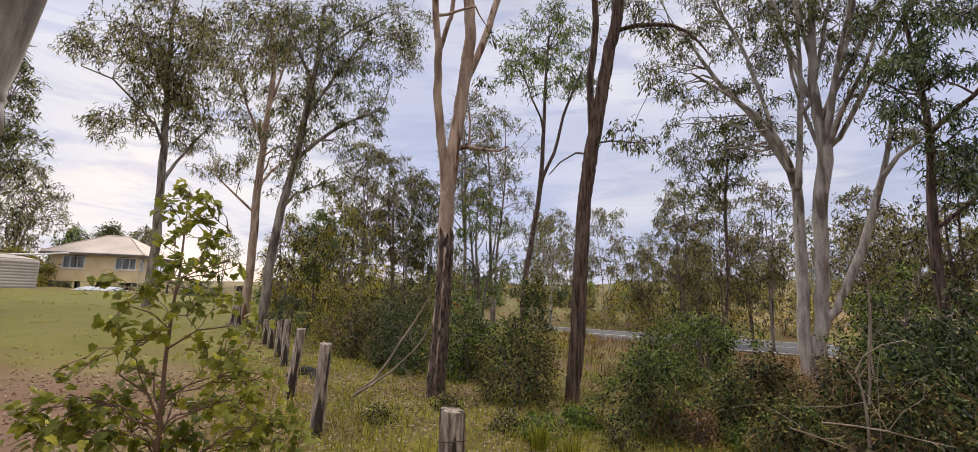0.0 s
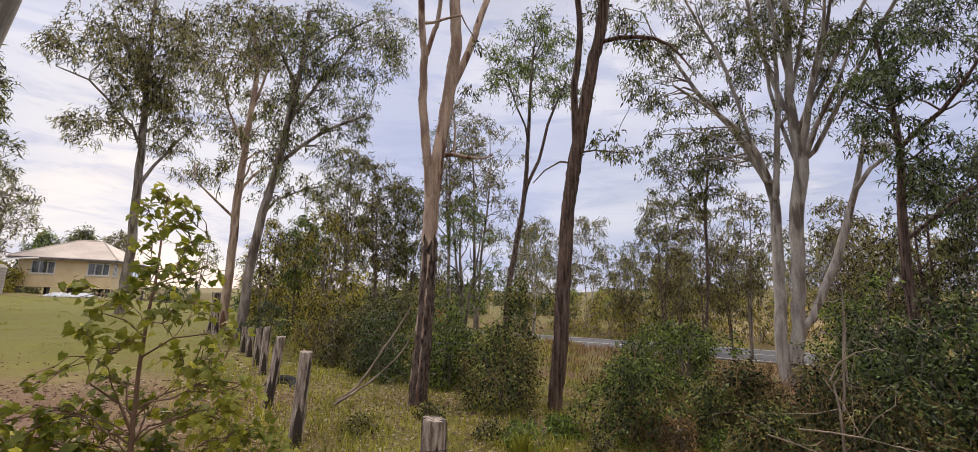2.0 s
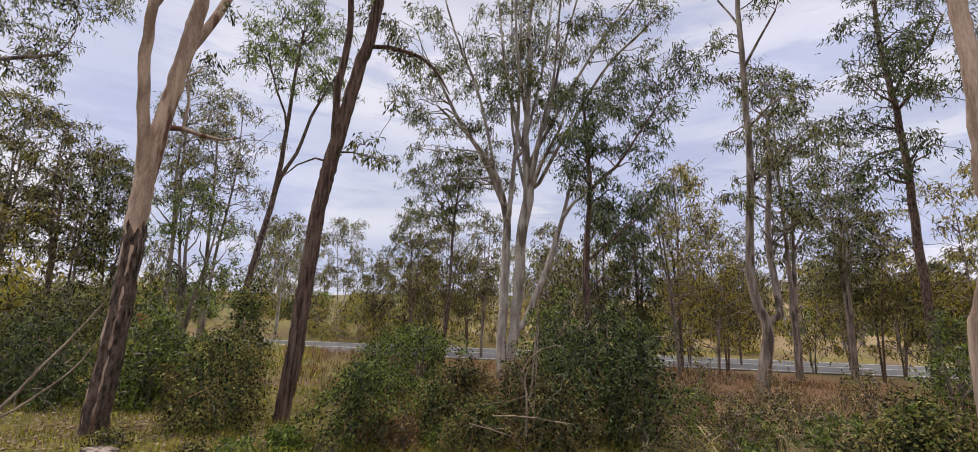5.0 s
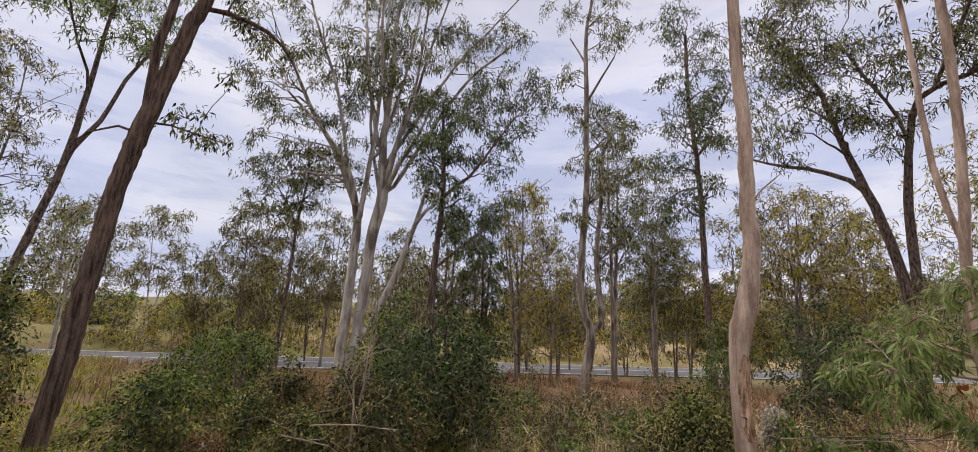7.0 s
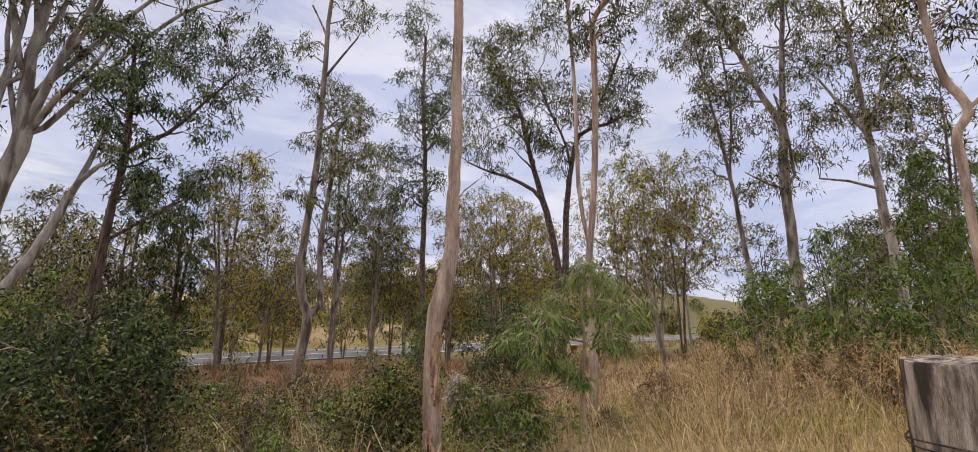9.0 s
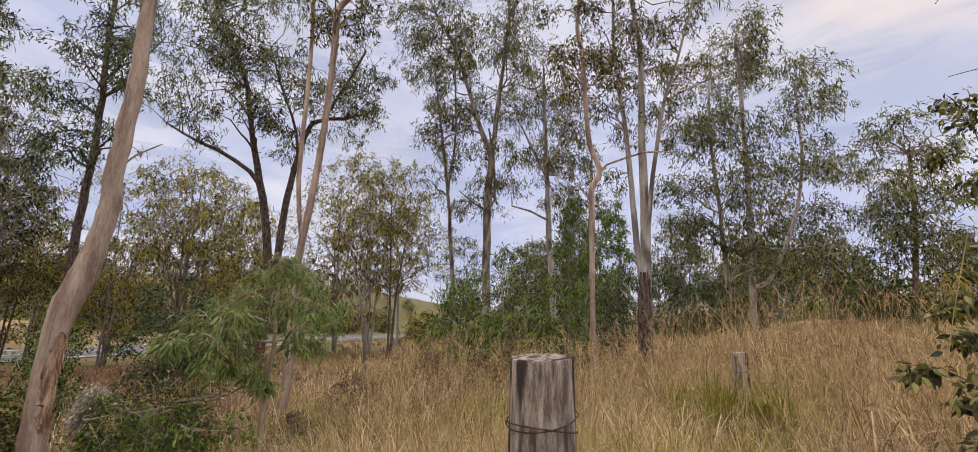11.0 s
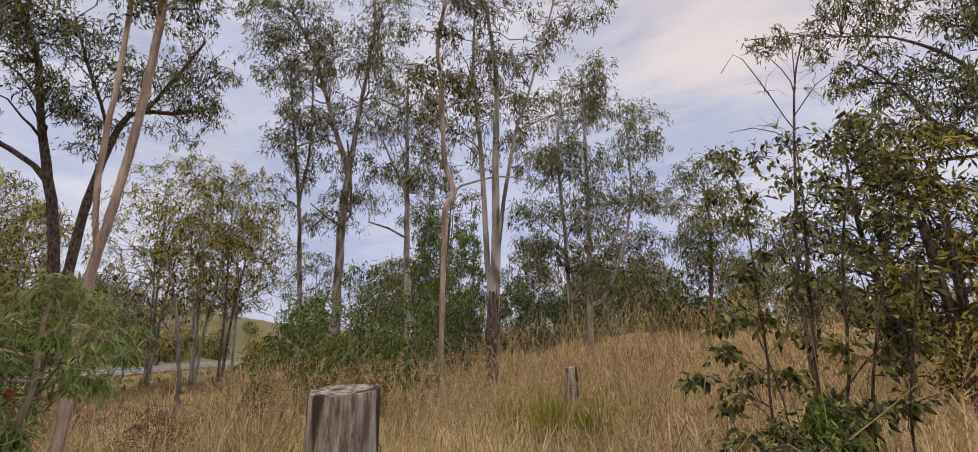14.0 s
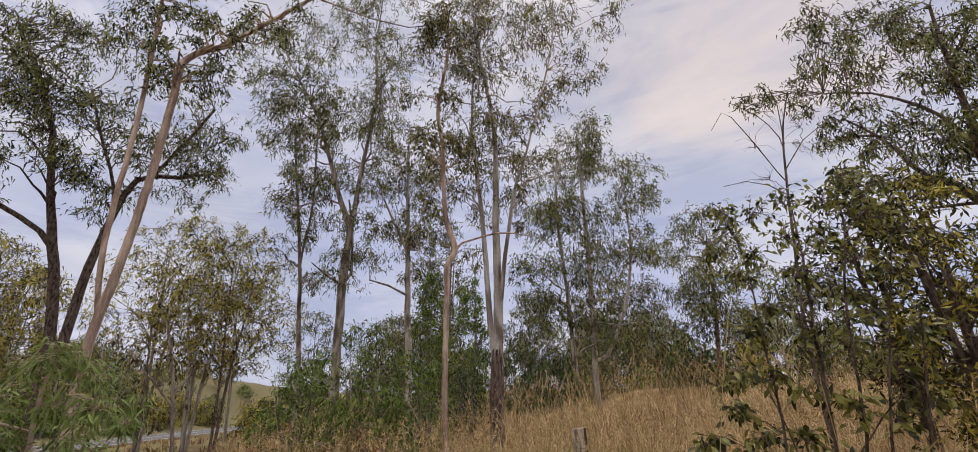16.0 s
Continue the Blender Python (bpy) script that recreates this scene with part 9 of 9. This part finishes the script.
def tyre(x, y):
    g = ground_z(x, y)
    thing = empty("tyre", (x, y, g), "old black tyre lying in the grass by the fence", "tyre")
    rubber = mat("old_black_rubber", (0.012, 0.012, 0.012), (0.03, 0.028, 0.026), 9, 0.75, 0.3)
    mk = Maker()
    a = np.linspace(0, 2 * math.pi, 37)
    for name, big, small, tilt in (("casing", 0.20, 0.07, 0.5), ("inner_rim", 0.13, 0.025, 0.5)):
        mk = Maker()
        pts = np.stack([big * np.cos(a), big * np.sin(a) * math.cos(tilt), big * np.sin(a) * math.sin(tilt) - 0.02], 1)
        mk.tube(pts, [small] * 37, 12, cap=False)
        link(name, mk, rubber, thing, smooth=True)


def tarpaulin(x, y, seed):
    rng = np.random.default_rng(seed)
    g = ground_z(x, y)
    thing = empty("tarpaulin", (x, y, g), "crumpled white sheeting on the lawn by the cottage", "tarpaulin", "white sheeting")
    n = 15
    u, v = np.meshgrid(np.linspace(-1, 1, n), np.linspace(-1, 1, n))
    bump = np.clip(1 - (u ** 2 + v ** 2), 0, 1) ** 0.5 * 0.26 + rng.normal(0, 0.03, (n, n))
    top = np.stack([u * 0.9 + rng.normal(0, 0.02, (n, n)), v * 0.6, np.maximum(bump, 0.02)], -1).reshape(-1, 3)
    mk = Maker()
    i = np.arange(n - 1)[:, None] * n + np.arange(n - 1)[None, :]
    q = np.stack([i, i + 1, i + n + 1, i + n], -1).reshape(-1, 4)
    mk.raw(top, q)
    low = top.copy()
    low[:, 2] -= 0.03
    mk.raw(low, q[:, ::-1])
    link("sheet", mk, mat("white_sheeting", (0.30, 0.32, 0.35), (0.50, 0.52, 0.55), 3, 0.5, 0.3), thing)


def guide_post(x, y, h):
    g = ground_z(x, y)
    thing = empty("guide_post", (x, y, g), "slim white roadside guide post with a red reflector", "guide post", "roadside guide posts")
    bm = bmesh.new()
    box(bm, -0.05, 0.05, -0.012, 0.012, -0.2, h, 0.008)
    part("post", bm, TRIM_WHITE, thing)
    bm = bmesh.new()
    box(bm, -0.03, 0.03, -0.017, 0.017, h - 0.22, h - 0.1, 0.004)
    part("reflector", bm, mat("red_reflector", (0.35, 0.02, 0.015), (0.45, 0.03, 0.02), 8, 0.3, 0), thing, "small red reflector")


guide_post(64.78, -14.50, 1.0)
tyre(-3.10, 7.67)
tarpaulin(-29.76, 33.73, 3)
tarpaulin(-28.96, 33.76, 4)
tarpaulin(-28.79, 34.56, 5)


# ---- broad-leaved sapling close to the path ----
def lobed_leaf(seed):
    """A three-lobed leaf, cupped along its midrib, lying along +x."""
    rng = random.Random(seed)
    half = [(0.02, 0.12), (-0.02, 0.32), (0.17, 0.31), (0.40, 0.46), (0.46, 0.27), (0.68, 0.22)]
    bm = bmesh.new()
    mid = [bm.verts.new((x, 0, 0.05 * math.sin(x * 3) - 0.22 * x * x)) for x in (0.0, 0.22, 0.5, 1.0)]
    for s in (1, -1):
        rim = [bm.verts.new((x + rng.uniform(-0.04, 0.04), s * y * rng.uniform(0.88, 1.12), 0.16 * y - 0.25 * x * abs(x) - 0.3 * y * y)) for x, y in half]
        for f in ((mid[0], rim[0], mid[1]), (rim[0], rim[1], rim[2]), (rim[0], rim[2], mid[1]), (rim[2], rim[3], rim[4]), (rim[2], rim[4], mid[1]), (mid[1], rim[4], mid[2]), (rim[4], rim[5], mid[2]), (rim[5], mid[3], mid[2])):
            bm.faces.new(f if s > 0 else f[::-1])
    me = bpy.data.meshes.new("leaf")
    bm.to_mesh(me)
    bm.free()
    me.materials.append(LEAF["lime"])
    return me


def lance_leaf(seed, material, wide=1.0):
    rng = random.Random(seed)
    bm = bmesh.new()
    prof = [(0.0, 0.0), (0.15, 0.075 * wide), (0.4, 0.15 * wide), (0.7, 0.11 * wide), (1.0, 0.0)]
    bend, sway = rng.uniform(0.1, 0.4), rng.uniform(-0.15, 0.15)
    mid = [bm.verts.new((x, sway * x * x, -bend * x * x)) for x, y in prof]
    for s in (1, -1):
        rim = [bm.verts.new((x, sway * x * x + s * y, -bend * x * x + 0.33 * y)) for x, y in prof[1:-1]]
        seq = [mid[0]] + rim + [mid[-1]]
        for k in range(4):
            f = [q for q in (mid[k], seq[k], seq[k + 1], mid[k + 1])]
            f = list(dict.fromkeys(f))
            bm.faces.new(f if s > 0 else f[::-1])
    me = bpy.data.meshes.new("leaf")
    bm.to_mesh(me)
    bm.free()
    me.materials.append(material)
    return me


def leafy(name, label, category, limbs, clumps, meshes, wood_mat, size, per, seed, droop, spread=1.0, girth=1.0, most=300):
    """A near plant whose leaves are pieces of their own: stems, branchlets to each spray, leaves along them."""
    rng = np.random.default_rng(seed)
    x, y, z, r = limbs[0][0]
    g = ground_z(x, y)
    thing = empty(name, (x, y, g), label, category)
    shift = -np.array((x, y, g))
    limbs = [[(*c[:3], c[3] * girth) for c in q] for q in limbs]
    wood = Maker()
    samples = []
    for i, q in enumerate(limbs):
        q = list(q)
        if i == 0 or q[0][2] - g < 0.9 and name != "sapling":
            q = [(q[0][0], q[0][1], g - 0.15, q[0][3] * 1.25)] + q if q[0][2] > g - 0.1 else q
        p = smooth_path(q, 0.08)
        p[1:-1, :3] += rng.normal(0, 0.25, (len(p) - 2, 3)) * p[1:-1, 3:4]
        own = Maker()
        own.tube(p[:, :3] + shift, p[:, 3], 9, 0.04, rng)
        link("stem", own, wood_mat, thing, smooth=True)
        samples.append(p)
    S = np.vstack([p[len(p) // 4:] for p in samples])
    spots = []
    for c in clumps:
        at, r = np.array(c[:3]), c[3]
        away = S[:, :3] - at
        s = S[int((np.linalg.norm(away, axis=1) + np.maximum(0, away[:, 2] + 0.1) * 1.5).argmin())]
        path = bent(s[:3], at, rng, 0.15, 7)
        wood.tube(path + shift, np.linspace(min(s[3] * 0.5, 0.0045), 0.0015, 7), 5)
        n = max(4, int(per * c[4]))
        for k in range(n // 4 + 1):
            d = rng.normal(size=3)
            d = d / np.linalg.norm(d) * r * rng.uniform(0.55, 1.1)
            d[2] *= 0.8
            e = at + d
            tw = bent(path[rng.integers(3, 7)], e, rng, 0.12, 5)
            wood.tube(tw + shift, np.linspace(0.0024, 0.0011, 5), 4, cap=False)
            for m in range(4):
                q = tw[2 + m % 3] + rng.normal(0, 0.012, 3)
                h = d * np.array([1, 1, 0.3]) + rng.normal(0, 0.8 * r * spread, 3)
                h[2] -= droop * np.linalg.norm(h)
                spots.append((q + shift, h / (np.linalg.norm(h) + 1e-9), size * rng.uniform(0.6, 1.25) * (1.15 - 0.22 * min(2.0, q[2] - g))))
    tagged(link("twig_mass", wood, wood_mat, thing, smooth=True), kind="stuff")
    order = rng.permutation(len(spots))
    extra = Maker()
    for k, idx in enumerate(order):
        p, h, s = spots[idx]
        m = Vector(h).to_track_quat("X", "Z").to_matrix().to_4x4() @ Matrix.Rotation(rng.normal(0, 0.7), 4, "X")
        if k < most:
            ob = new("leaf", meshes[k % len(meshes)])
            ob.parent = thing
            ob.matrix_basis = Matrix.Translation(p) @ m @ Matrix.Diagonal((s, s, s, 1))
        else:
            me = meshes[k % len(meshes)]
            mm = np.array(Matrix.Translation(p) @ m @ Matrix.Diagonal((s, s, s, 1)))
            v = np.array([tuple(q.co) + (1.0,) for q in me.vertices]) @ mm.T
            quads = [tuple(f.vertices) for f in me.polygons if len(f.vertices) == 4]
            tris = [tuple(f.vertices) for f in me.polygons if len(f.vertices) == 3]
            extra.raw(v[:, :3], quads, tris)
    if extra.v:
        tagged(link("foliage", extra, meshes[0].materials[0], thing), kind="stuff")
    return thing


SAPLING_WOOD = mat("sapling_bark", (0.11, 0.065, 0.045), (0.26, 0.165, 0.12), 8, 0.8, 0.3, (1, 1, 0.3))
leafy("sapling", "young sapling with broad lime-green lobed leaves beside the path", "sapling",
    [[(-1.36, 1.95, 0.84, 0.015), (-1.37, 1.95, 1.12, 0.013), (-1.37, 1.95, 1.34, 0.011), (-1.36, 1.95, 1.58, 0.008), (-1.36, 1.95, 1.77, 0.005), (-1.36, 1.95, 1.91, 0.004)],
     [(-1.36, 1.95, 0.94, 0.009), (-1.40, 1.91, 1.07, 0.008), (-1.44, 1.88, 1.13, 0.005), (-1.47, 1.84, 1.15, 0.004)],
     [(-1.36, 1.95, 1.04, 0.006), (-1.32, 2.04, 1.08, 0.005), (-1.23, 2.15, 1.11, 0.004), (-1.11, 2.27, 1.07, 0.003)],
     [(-1.37, 1.95, 1.24, 0.007), (-1.25, 1.95, 1.32, 0.005), (-1.12, 1.96, 1.34, 0.004)],
     [(-1.37, 1.95, 1.32, 0.005), (-1.39, 1.84, 1.40, 0.004), (-1.40, 1.75, 1.42, 0.002)],
     [(-1.36, 1.95, 1.53, 0.005), (-1.24, 1.93, 1.58, 0.004), (-1.12, 1.90, 1.61, 0.003)]],
    [(-1.43, 2.04, 1.91, 0.097, 0.800), (-1.44, 1.93, 1.85, 0.070, 0.600), (-1.17, 1.79, 1.83, 0.060, 0.600), (-1.22, 1.78, 1.77, 0.090, 0.900), (-1.48, 2.06, 1.72, 0.091, 0.700), (-1.27, 2.00, 1.72, 0.078, 0.700), (-1.40, 2.14, 1.62, 0.117, 1.100), (-1.24, 1.76, 1.57, 0.082, 0.900), (-1.22, 2.09, 1.59, 0.097, 0.800), (-1.31, 1.76, 1.50, 0.087, 1.000), (-1.55, 1.94, 1.44, 0.090, 1.100), (-1.54, 1.88, 1.34, 0.061, 0.700), (-1.26, 2.08, 1.45, 0.102, 1.000), (-1.25, 1.86, 1.43, 0.101, 1.100), (-1.21, 2.29, 1.33, 0.104, 0.900), (-1.06, 1.92, 1.25, 0.092, 1.000), (-1.30, 1.74, 1.29, 0.084, 0.900), (-1.30, 2.10, 1.23, 0.112, 1.000)] + [(-0.94, 1.97, 1.10, 0.093, 1.100), (-0.99, 1.93, 1.01, 0.101, 1.200), (-0.95, 2.15, 0.90, 0.112, 1.300), (-1.23, 2.12, 1.01, 0.111, 1.100), (-1.43, 2.13, 1.00, 0.112, 1.000), (-1.57, 1.92, 1.01, 0.101, 1.200), (-1.45, 1.62, 1.05, 0.081, 1.300), (-1.69, 1.77, 0.96, 0.088, 1.400), (-1.55, 2.01, 0.89, 0.116, 1.400), (-1.43, 1.66, 0.95, 0.096, 1.500), (-1.32, 2.12, 0.85, 0.121, 1.400), (-1.02, 2.02, 0.85, 0.104, 1.300), (-0.87, 2.11, 0.83, 0.092, 1.000), (-1.46, 1.56, 1.18, 0.046, 0.500), (-1.51, 2.00, 1.13, 0.085, 0.800), (-1.57, 1.80, 1.51, 0.054, 0.500), (-1.48, 2.11, 0.82, 0.109, 1.200), (-1.67, 1.68, 1.04, 0.058, 0.800)] + [(-1.10, 1.92, 1.18, 0.076, 0.800)],
    [lobed_leaf(k) for k in range(5)], SAPLING_WOOD, 0.047, 38, 21, 0.25, 1.0, 0.65)
leafy("tall_shrub", "tall dusty many-stemmed shrub with drooping lance-shaped leaves", "shrub",
    [[(1.26, -3.34, 1.05, 0.014), (1.24, -3.35, 1.46, 0.013), (1.24, -3.35, 1.87, 0.011), (1.24, -3.35, 2.21, 0.008), (1.26, -3.34, 2.46, 0.005)],
     [(1.06, -3.40, 1.10, 0.020), (1.03, -3.38, 1.46, 0.019), (0.99, -3.35, 1.87, 0.017), (0.95, -3.33, 2.24, 0.012), (0.93, -3.30, 2.55, 0.006)],
     [(0.96, -3.43, 1.11, 0.015), (0.90, -3.40, 1.47, 0.014), (0.84, -3.37, 1.92, 0.013), (0.74, -3.35, 2.34, 0.007)],
     [(1.19, -3.36, 1.08, 0.009), (1.24, -3.42, 1.33, 0.008), (1.32, -3.47, 1.58, 0.007), (1.41, -3.51, 1.76, 0.005)],
     [(0.87, -3.44, 1.10, 0.014), (0.80, -3.41, 1.47, 0.011), (0.70, -3.38, 1.84, 0.008), (0.60, -3.35, 2.15, 0.005)],
     [(1.03, -3.41, 1.10, 0.009), (0.89, -3.37, 1.36, 0.007), (0.74, -3.34, 1.52, 0.005), (0.63, -3.29, 1.57, 0.004)],
     [(0.74, -3.47, 1.11, 0.011), (0.67, -3.44, 1.47, 0.009), (0.58, -3.42, 1.89, 0.007)]],
    [(1.18, -3.11, 2.42, 0.108, 1.000), (1.29, -3.29, 2.59, 0.098, 1.000), (1.13, -3.45, 2.56, 0.125, 1.000), (0.99, -3.51, 2.60, 0.135, 1.000), (0.79, -3.27, 2.49, 0.118, 1.000), (0.97, -3.21, 2.31, 0.133, 1.000), (1.19, -3.36, 2.30, 0.121, 1.000), (0.88, -3.55, 2.33, 0.141, 1.000), (0.72, -3.44, 2.45, 0.132, 1.000), (0.61, -3.52, 2.38, 0.141, 1.000), (0.78, -3.70, 2.24, 0.153, 1.000), (0.59, -3.28, 2.06, 0.130, 1.000), (0.97, -3.28, 2.11, 0.121, 1.000), (1.29, -3.33, 2.18, 0.102, 1.000), (1.18, -3.39, 2.00, 0.118, 1.000), (0.95, -3.67, 2.07, 0.145, 1.000), (0.74, -3.50, 1.92, 0.139, 1.000), (0.62, -3.58, 1.85, 0.141, 1.000)] + [(1.03, -3.36, 1.82, 0.110, 1.000), (0.93, -3.60, 1.77, 0.137, 1.000), (0.77, -3.66, 1.67, 0.137, 1.000), (1.25, -3.22, 1.86, 0.095, 1.000), (1.29, -3.09, 1.64, 0.091, 1.000), (1.39, -3.14, 1.46, 0.082, 1.000), (1.19, -3.28, 1.64, 0.105, 1.000), (1.14, -3.61, 1.55, 0.118, 1.000), (0.90, -3.30, 1.49, 0.111, 1.000), (0.80, -3.53, 1.44, 0.125, 1.000), (0.67, -3.56, 1.52, 0.110, 1.000), (1.42, -3.56, 1.32, 0.111, 1.000), (1.36, -3.07, 1.23, 0.083, 1.000), (1.22, -3.52, 1.33, 0.103, 1.000), (0.99, -3.32, 1.25, 0.112, 1.000), (0.82, -3.22, 1.22, 0.102, 1.000), (0.73, -3.54, 1.26, 0.120, 1.000), (1.30, -3.54, 1.05, 0.129, 1.000)] + [(1.43, -3.33, 1.02, 0.115, 1.000), (0.93, -3.16, 1.10, 0.113, 1.000), (1.57, -3.52, 1.59, 0.073, 1.000), (1.56, -3.14, 1.32, 0.065, 1.000), (1.44, -3.36, 2.37, 0.073, 1.000), (0.53, -3.62, 2.31, 0.116, 1.000), (0.59, -3.34, 2.50, 0.101, 1.000), (0.71, -3.42, 2.61, 0.090, 1.000)],
    [lance_leaf(k, LEAF["near"], 1.5) for k in range(5)], BARK["dark"], 0.054, 72, 22, 0.6, 1.0, 0.5)
leafy("acacia", "slender young acacia with long narrow drooping leaves", "shrub",
    [[(5.32, -0.42, 0.19, 0.034), (5.32, -0.40, 0.89, 0.029), (5.32, -0.43, 1.21, 0.023), (5.32, -0.42, 1.71, 0.016), (5.32, -0.43, 1.99, 0.010)],
     [(5.32, -0.43, 1.45, 0.013), (5.25, -0.16, 1.54, 0.010), (5.16, 0.19, 1.52, 0.006)],
     [(5.32, -0.43, 1.29, 0.013), (5.16, -0.05, 1.32, 0.009), (4.94, 0.41, 1.19, 0.006)],
     [(5.32, -0.43, 1.64, 0.010), (5.14, -0.62, 1.71, 0.010), (4.94, -0.86, 1.59, 0.006)],
     [(5.32, -0.43, 1.32, 0.010), (5.40, -0.63, 1.29, 0.010), (5.47, -0.85, 1.25, 0.007)],
     [(5.32, -0.40, 0.88, 0.010), (5.30, -0.08, 0.82, 0.006), (5.25, 0.21, 0.76, 0.006), (5.19, 0.46, 0.69, 0.003)],
     [(5.32, -0.42, 1.84, 0.010), (5.47, -0.20, 1.77, 0.007), (5.61, -0.00, 1.64, 0.007)]],
    [(4.89, -0.44, 1.98, 0.182, 1.000), (5.13, -0.31, 1.90, 0.190, 1.000), (5.00, -0.60, 1.90, 0.188, 1.000), (5.77, -0.13, 1.73, 0.231, 1.000), (5.60, 0.10, 1.59, 0.221, 1.000), (5.69, 0.31, 1.43, 0.205, 1.000), (5.28, 0.39, 1.23, 0.156, 0.700), (4.92, 0.01, 1.33, 0.205, 1.000), (5.24, -0.21, 1.40, 0.221, 1.000), (5.05, -0.52, 1.64, 0.203, 1.000), (4.83, -0.74, 1.60, 0.179, 1.000), (5.35, -0.97, 1.49, 0.166, 1.000), (5.09, -0.81, 1.28, 0.188, 1.000), (4.92, -0.61, 1.32, 0.180, 1.000), (5.33, -0.06, 1.12, 0.190, 1.000), (5.74, 0.16, 1.03, 0.188, 0.700), (5.77, -0.25, 1.00, 0.208, 1.000), (5.29, -0.37, 0.92, 0.141, 1.000)] + [(4.88, -1.00, 1.65, 0.106, 0.500), (5.53, 0.48, 0.67, 0.080, 0.350), (4.90, 0.27, 1.29, 0.159, 1.000), (5.34, -0.76, 1.82, 0.168, 1.000), (4.90, -0.11, 1.50, 0.193, 1.000), (5.80, -0.71, 1.46, 0.198, 1.000)],
    [lance_leaf(k, LEAF["acacia"], 0.6) for k in range(5)], BARK["tan"], 0.115, 150, 23, 0.9, 1.0, 0.9)
leafy("shrub", "sparse shrub with large drooping brownish leaves", "shrub",
    [[(9.21, -1.98, 0.86, 0.030), (9.23, -1.90, 1.45, 0.025), (9.24, -1.77, 2.15, 0.021), (9.26, -1.64, 2.66, 0.016), (9.27, -1.53, 2.96, 0.010)],
     [(9.23, -1.87, 1.65, 0.015), (9.30, -1.55, 2.04, 0.015), (9.36, -1.30, 2.33, 0.010)],
     [(9.24, -1.84, 1.85, 0.015), (9.16, -2.01, 2.16, 0.010), (9.12, -2.02, 2.47, 0.010)],
     [(9.25, -1.73, 2.35, 0.010), (9.13, -1.28, 2.61, 0.010), (8.98, -0.98, 2.64, 0.005)]],
    [(9.41, -0.92, 2.65, 0.179, 1.000), (10.16, -1.16, 2.55, 0.174, 1.000), (9.15, -1.42, 2.32, 0.200, 1.000), (8.77, -1.27, 1.95, 0.168, 1.000), (9.29, -1.66, 1.98, 0.204, 1.000), (9.97, -1.99, 1.53, 0.199, 1.000), (9.07, -1.43, 1.62, 0.155, 1.000), (9.50, -1.66, 2.74, 0.213, 1.000), (10.03, -1.58, 3.02, 0.180, 1.000), (8.90, -1.94, 2.29, 0.162, 1.000), (9.78, -1.98, 1.98, 0.198, 1.000), (9.31, -1.65, 1.40, 0.141, 1.000), (8.65, -1.21, 2.25, 0.148, 1.000), (8.45, -1.66, 2.28, 0.170, 1.000), (9.98, -2.17, 1.66, 0.135, 1.000)],
    [lance_leaf(k, LEAF["shrub"], 1.1) for k in range(5)], BARK["grey"], 0.115, 24, 29, 0.9, 1.0, 1.0)


# ---- marker tape on the acacia and the forked gum ----
TAPE = mat("faded_orange_tape", (0.34, 0.12, 0.05), (0.50, 0.21, 0.10), 12, 0.6, 0.1)


def marker_tape(label, x, y, z, seed):
    rng = random.Random(seed)
    thing = empty("marker_tape", (x, y, z), label, "tape")
    for name, drop in (("loop", 0.0), ("tail", 0.15)):
        bm = bmesh.new()
        last = None
        for k in range(11):
            u = k / 10
            if name == "loop":
                c = Vector((0.03 * math.cos(u * 6.28), 0.03 * math.sin(u * 6.28), 0.01 * math.sin(u * 9)))
                n = Vector((0, 0, 0.010))
            else:
                c = Vector((0.05 + 0.04 * math.sin(u * 5 + seed), 0.03 * math.cos(u * 4), -drop * u))
                n = Vector((0.009 * math.cos(u * 4 + seed), 0.009 * math.sin(u * 4 + seed), 0.004))
            row = [bm.verts.new(c - n), bm.verts.new(c + n)]
            if last:
                bm.faces.new((last[0], row[0], row[1], last[1]))
            last = row
        bmesh.ops.solidify(bm, geom=bm.faces[:], thickness=0.0012)
        part(name, bm, TAPE, thing)


marker_tape("faded orange marker tape tied in the acacia", 5.22, -0.33, 1.23, 664)
marker_tape("faded orange marker tape behind the forked gum", -0.63, 7.06, 1.37, 222)
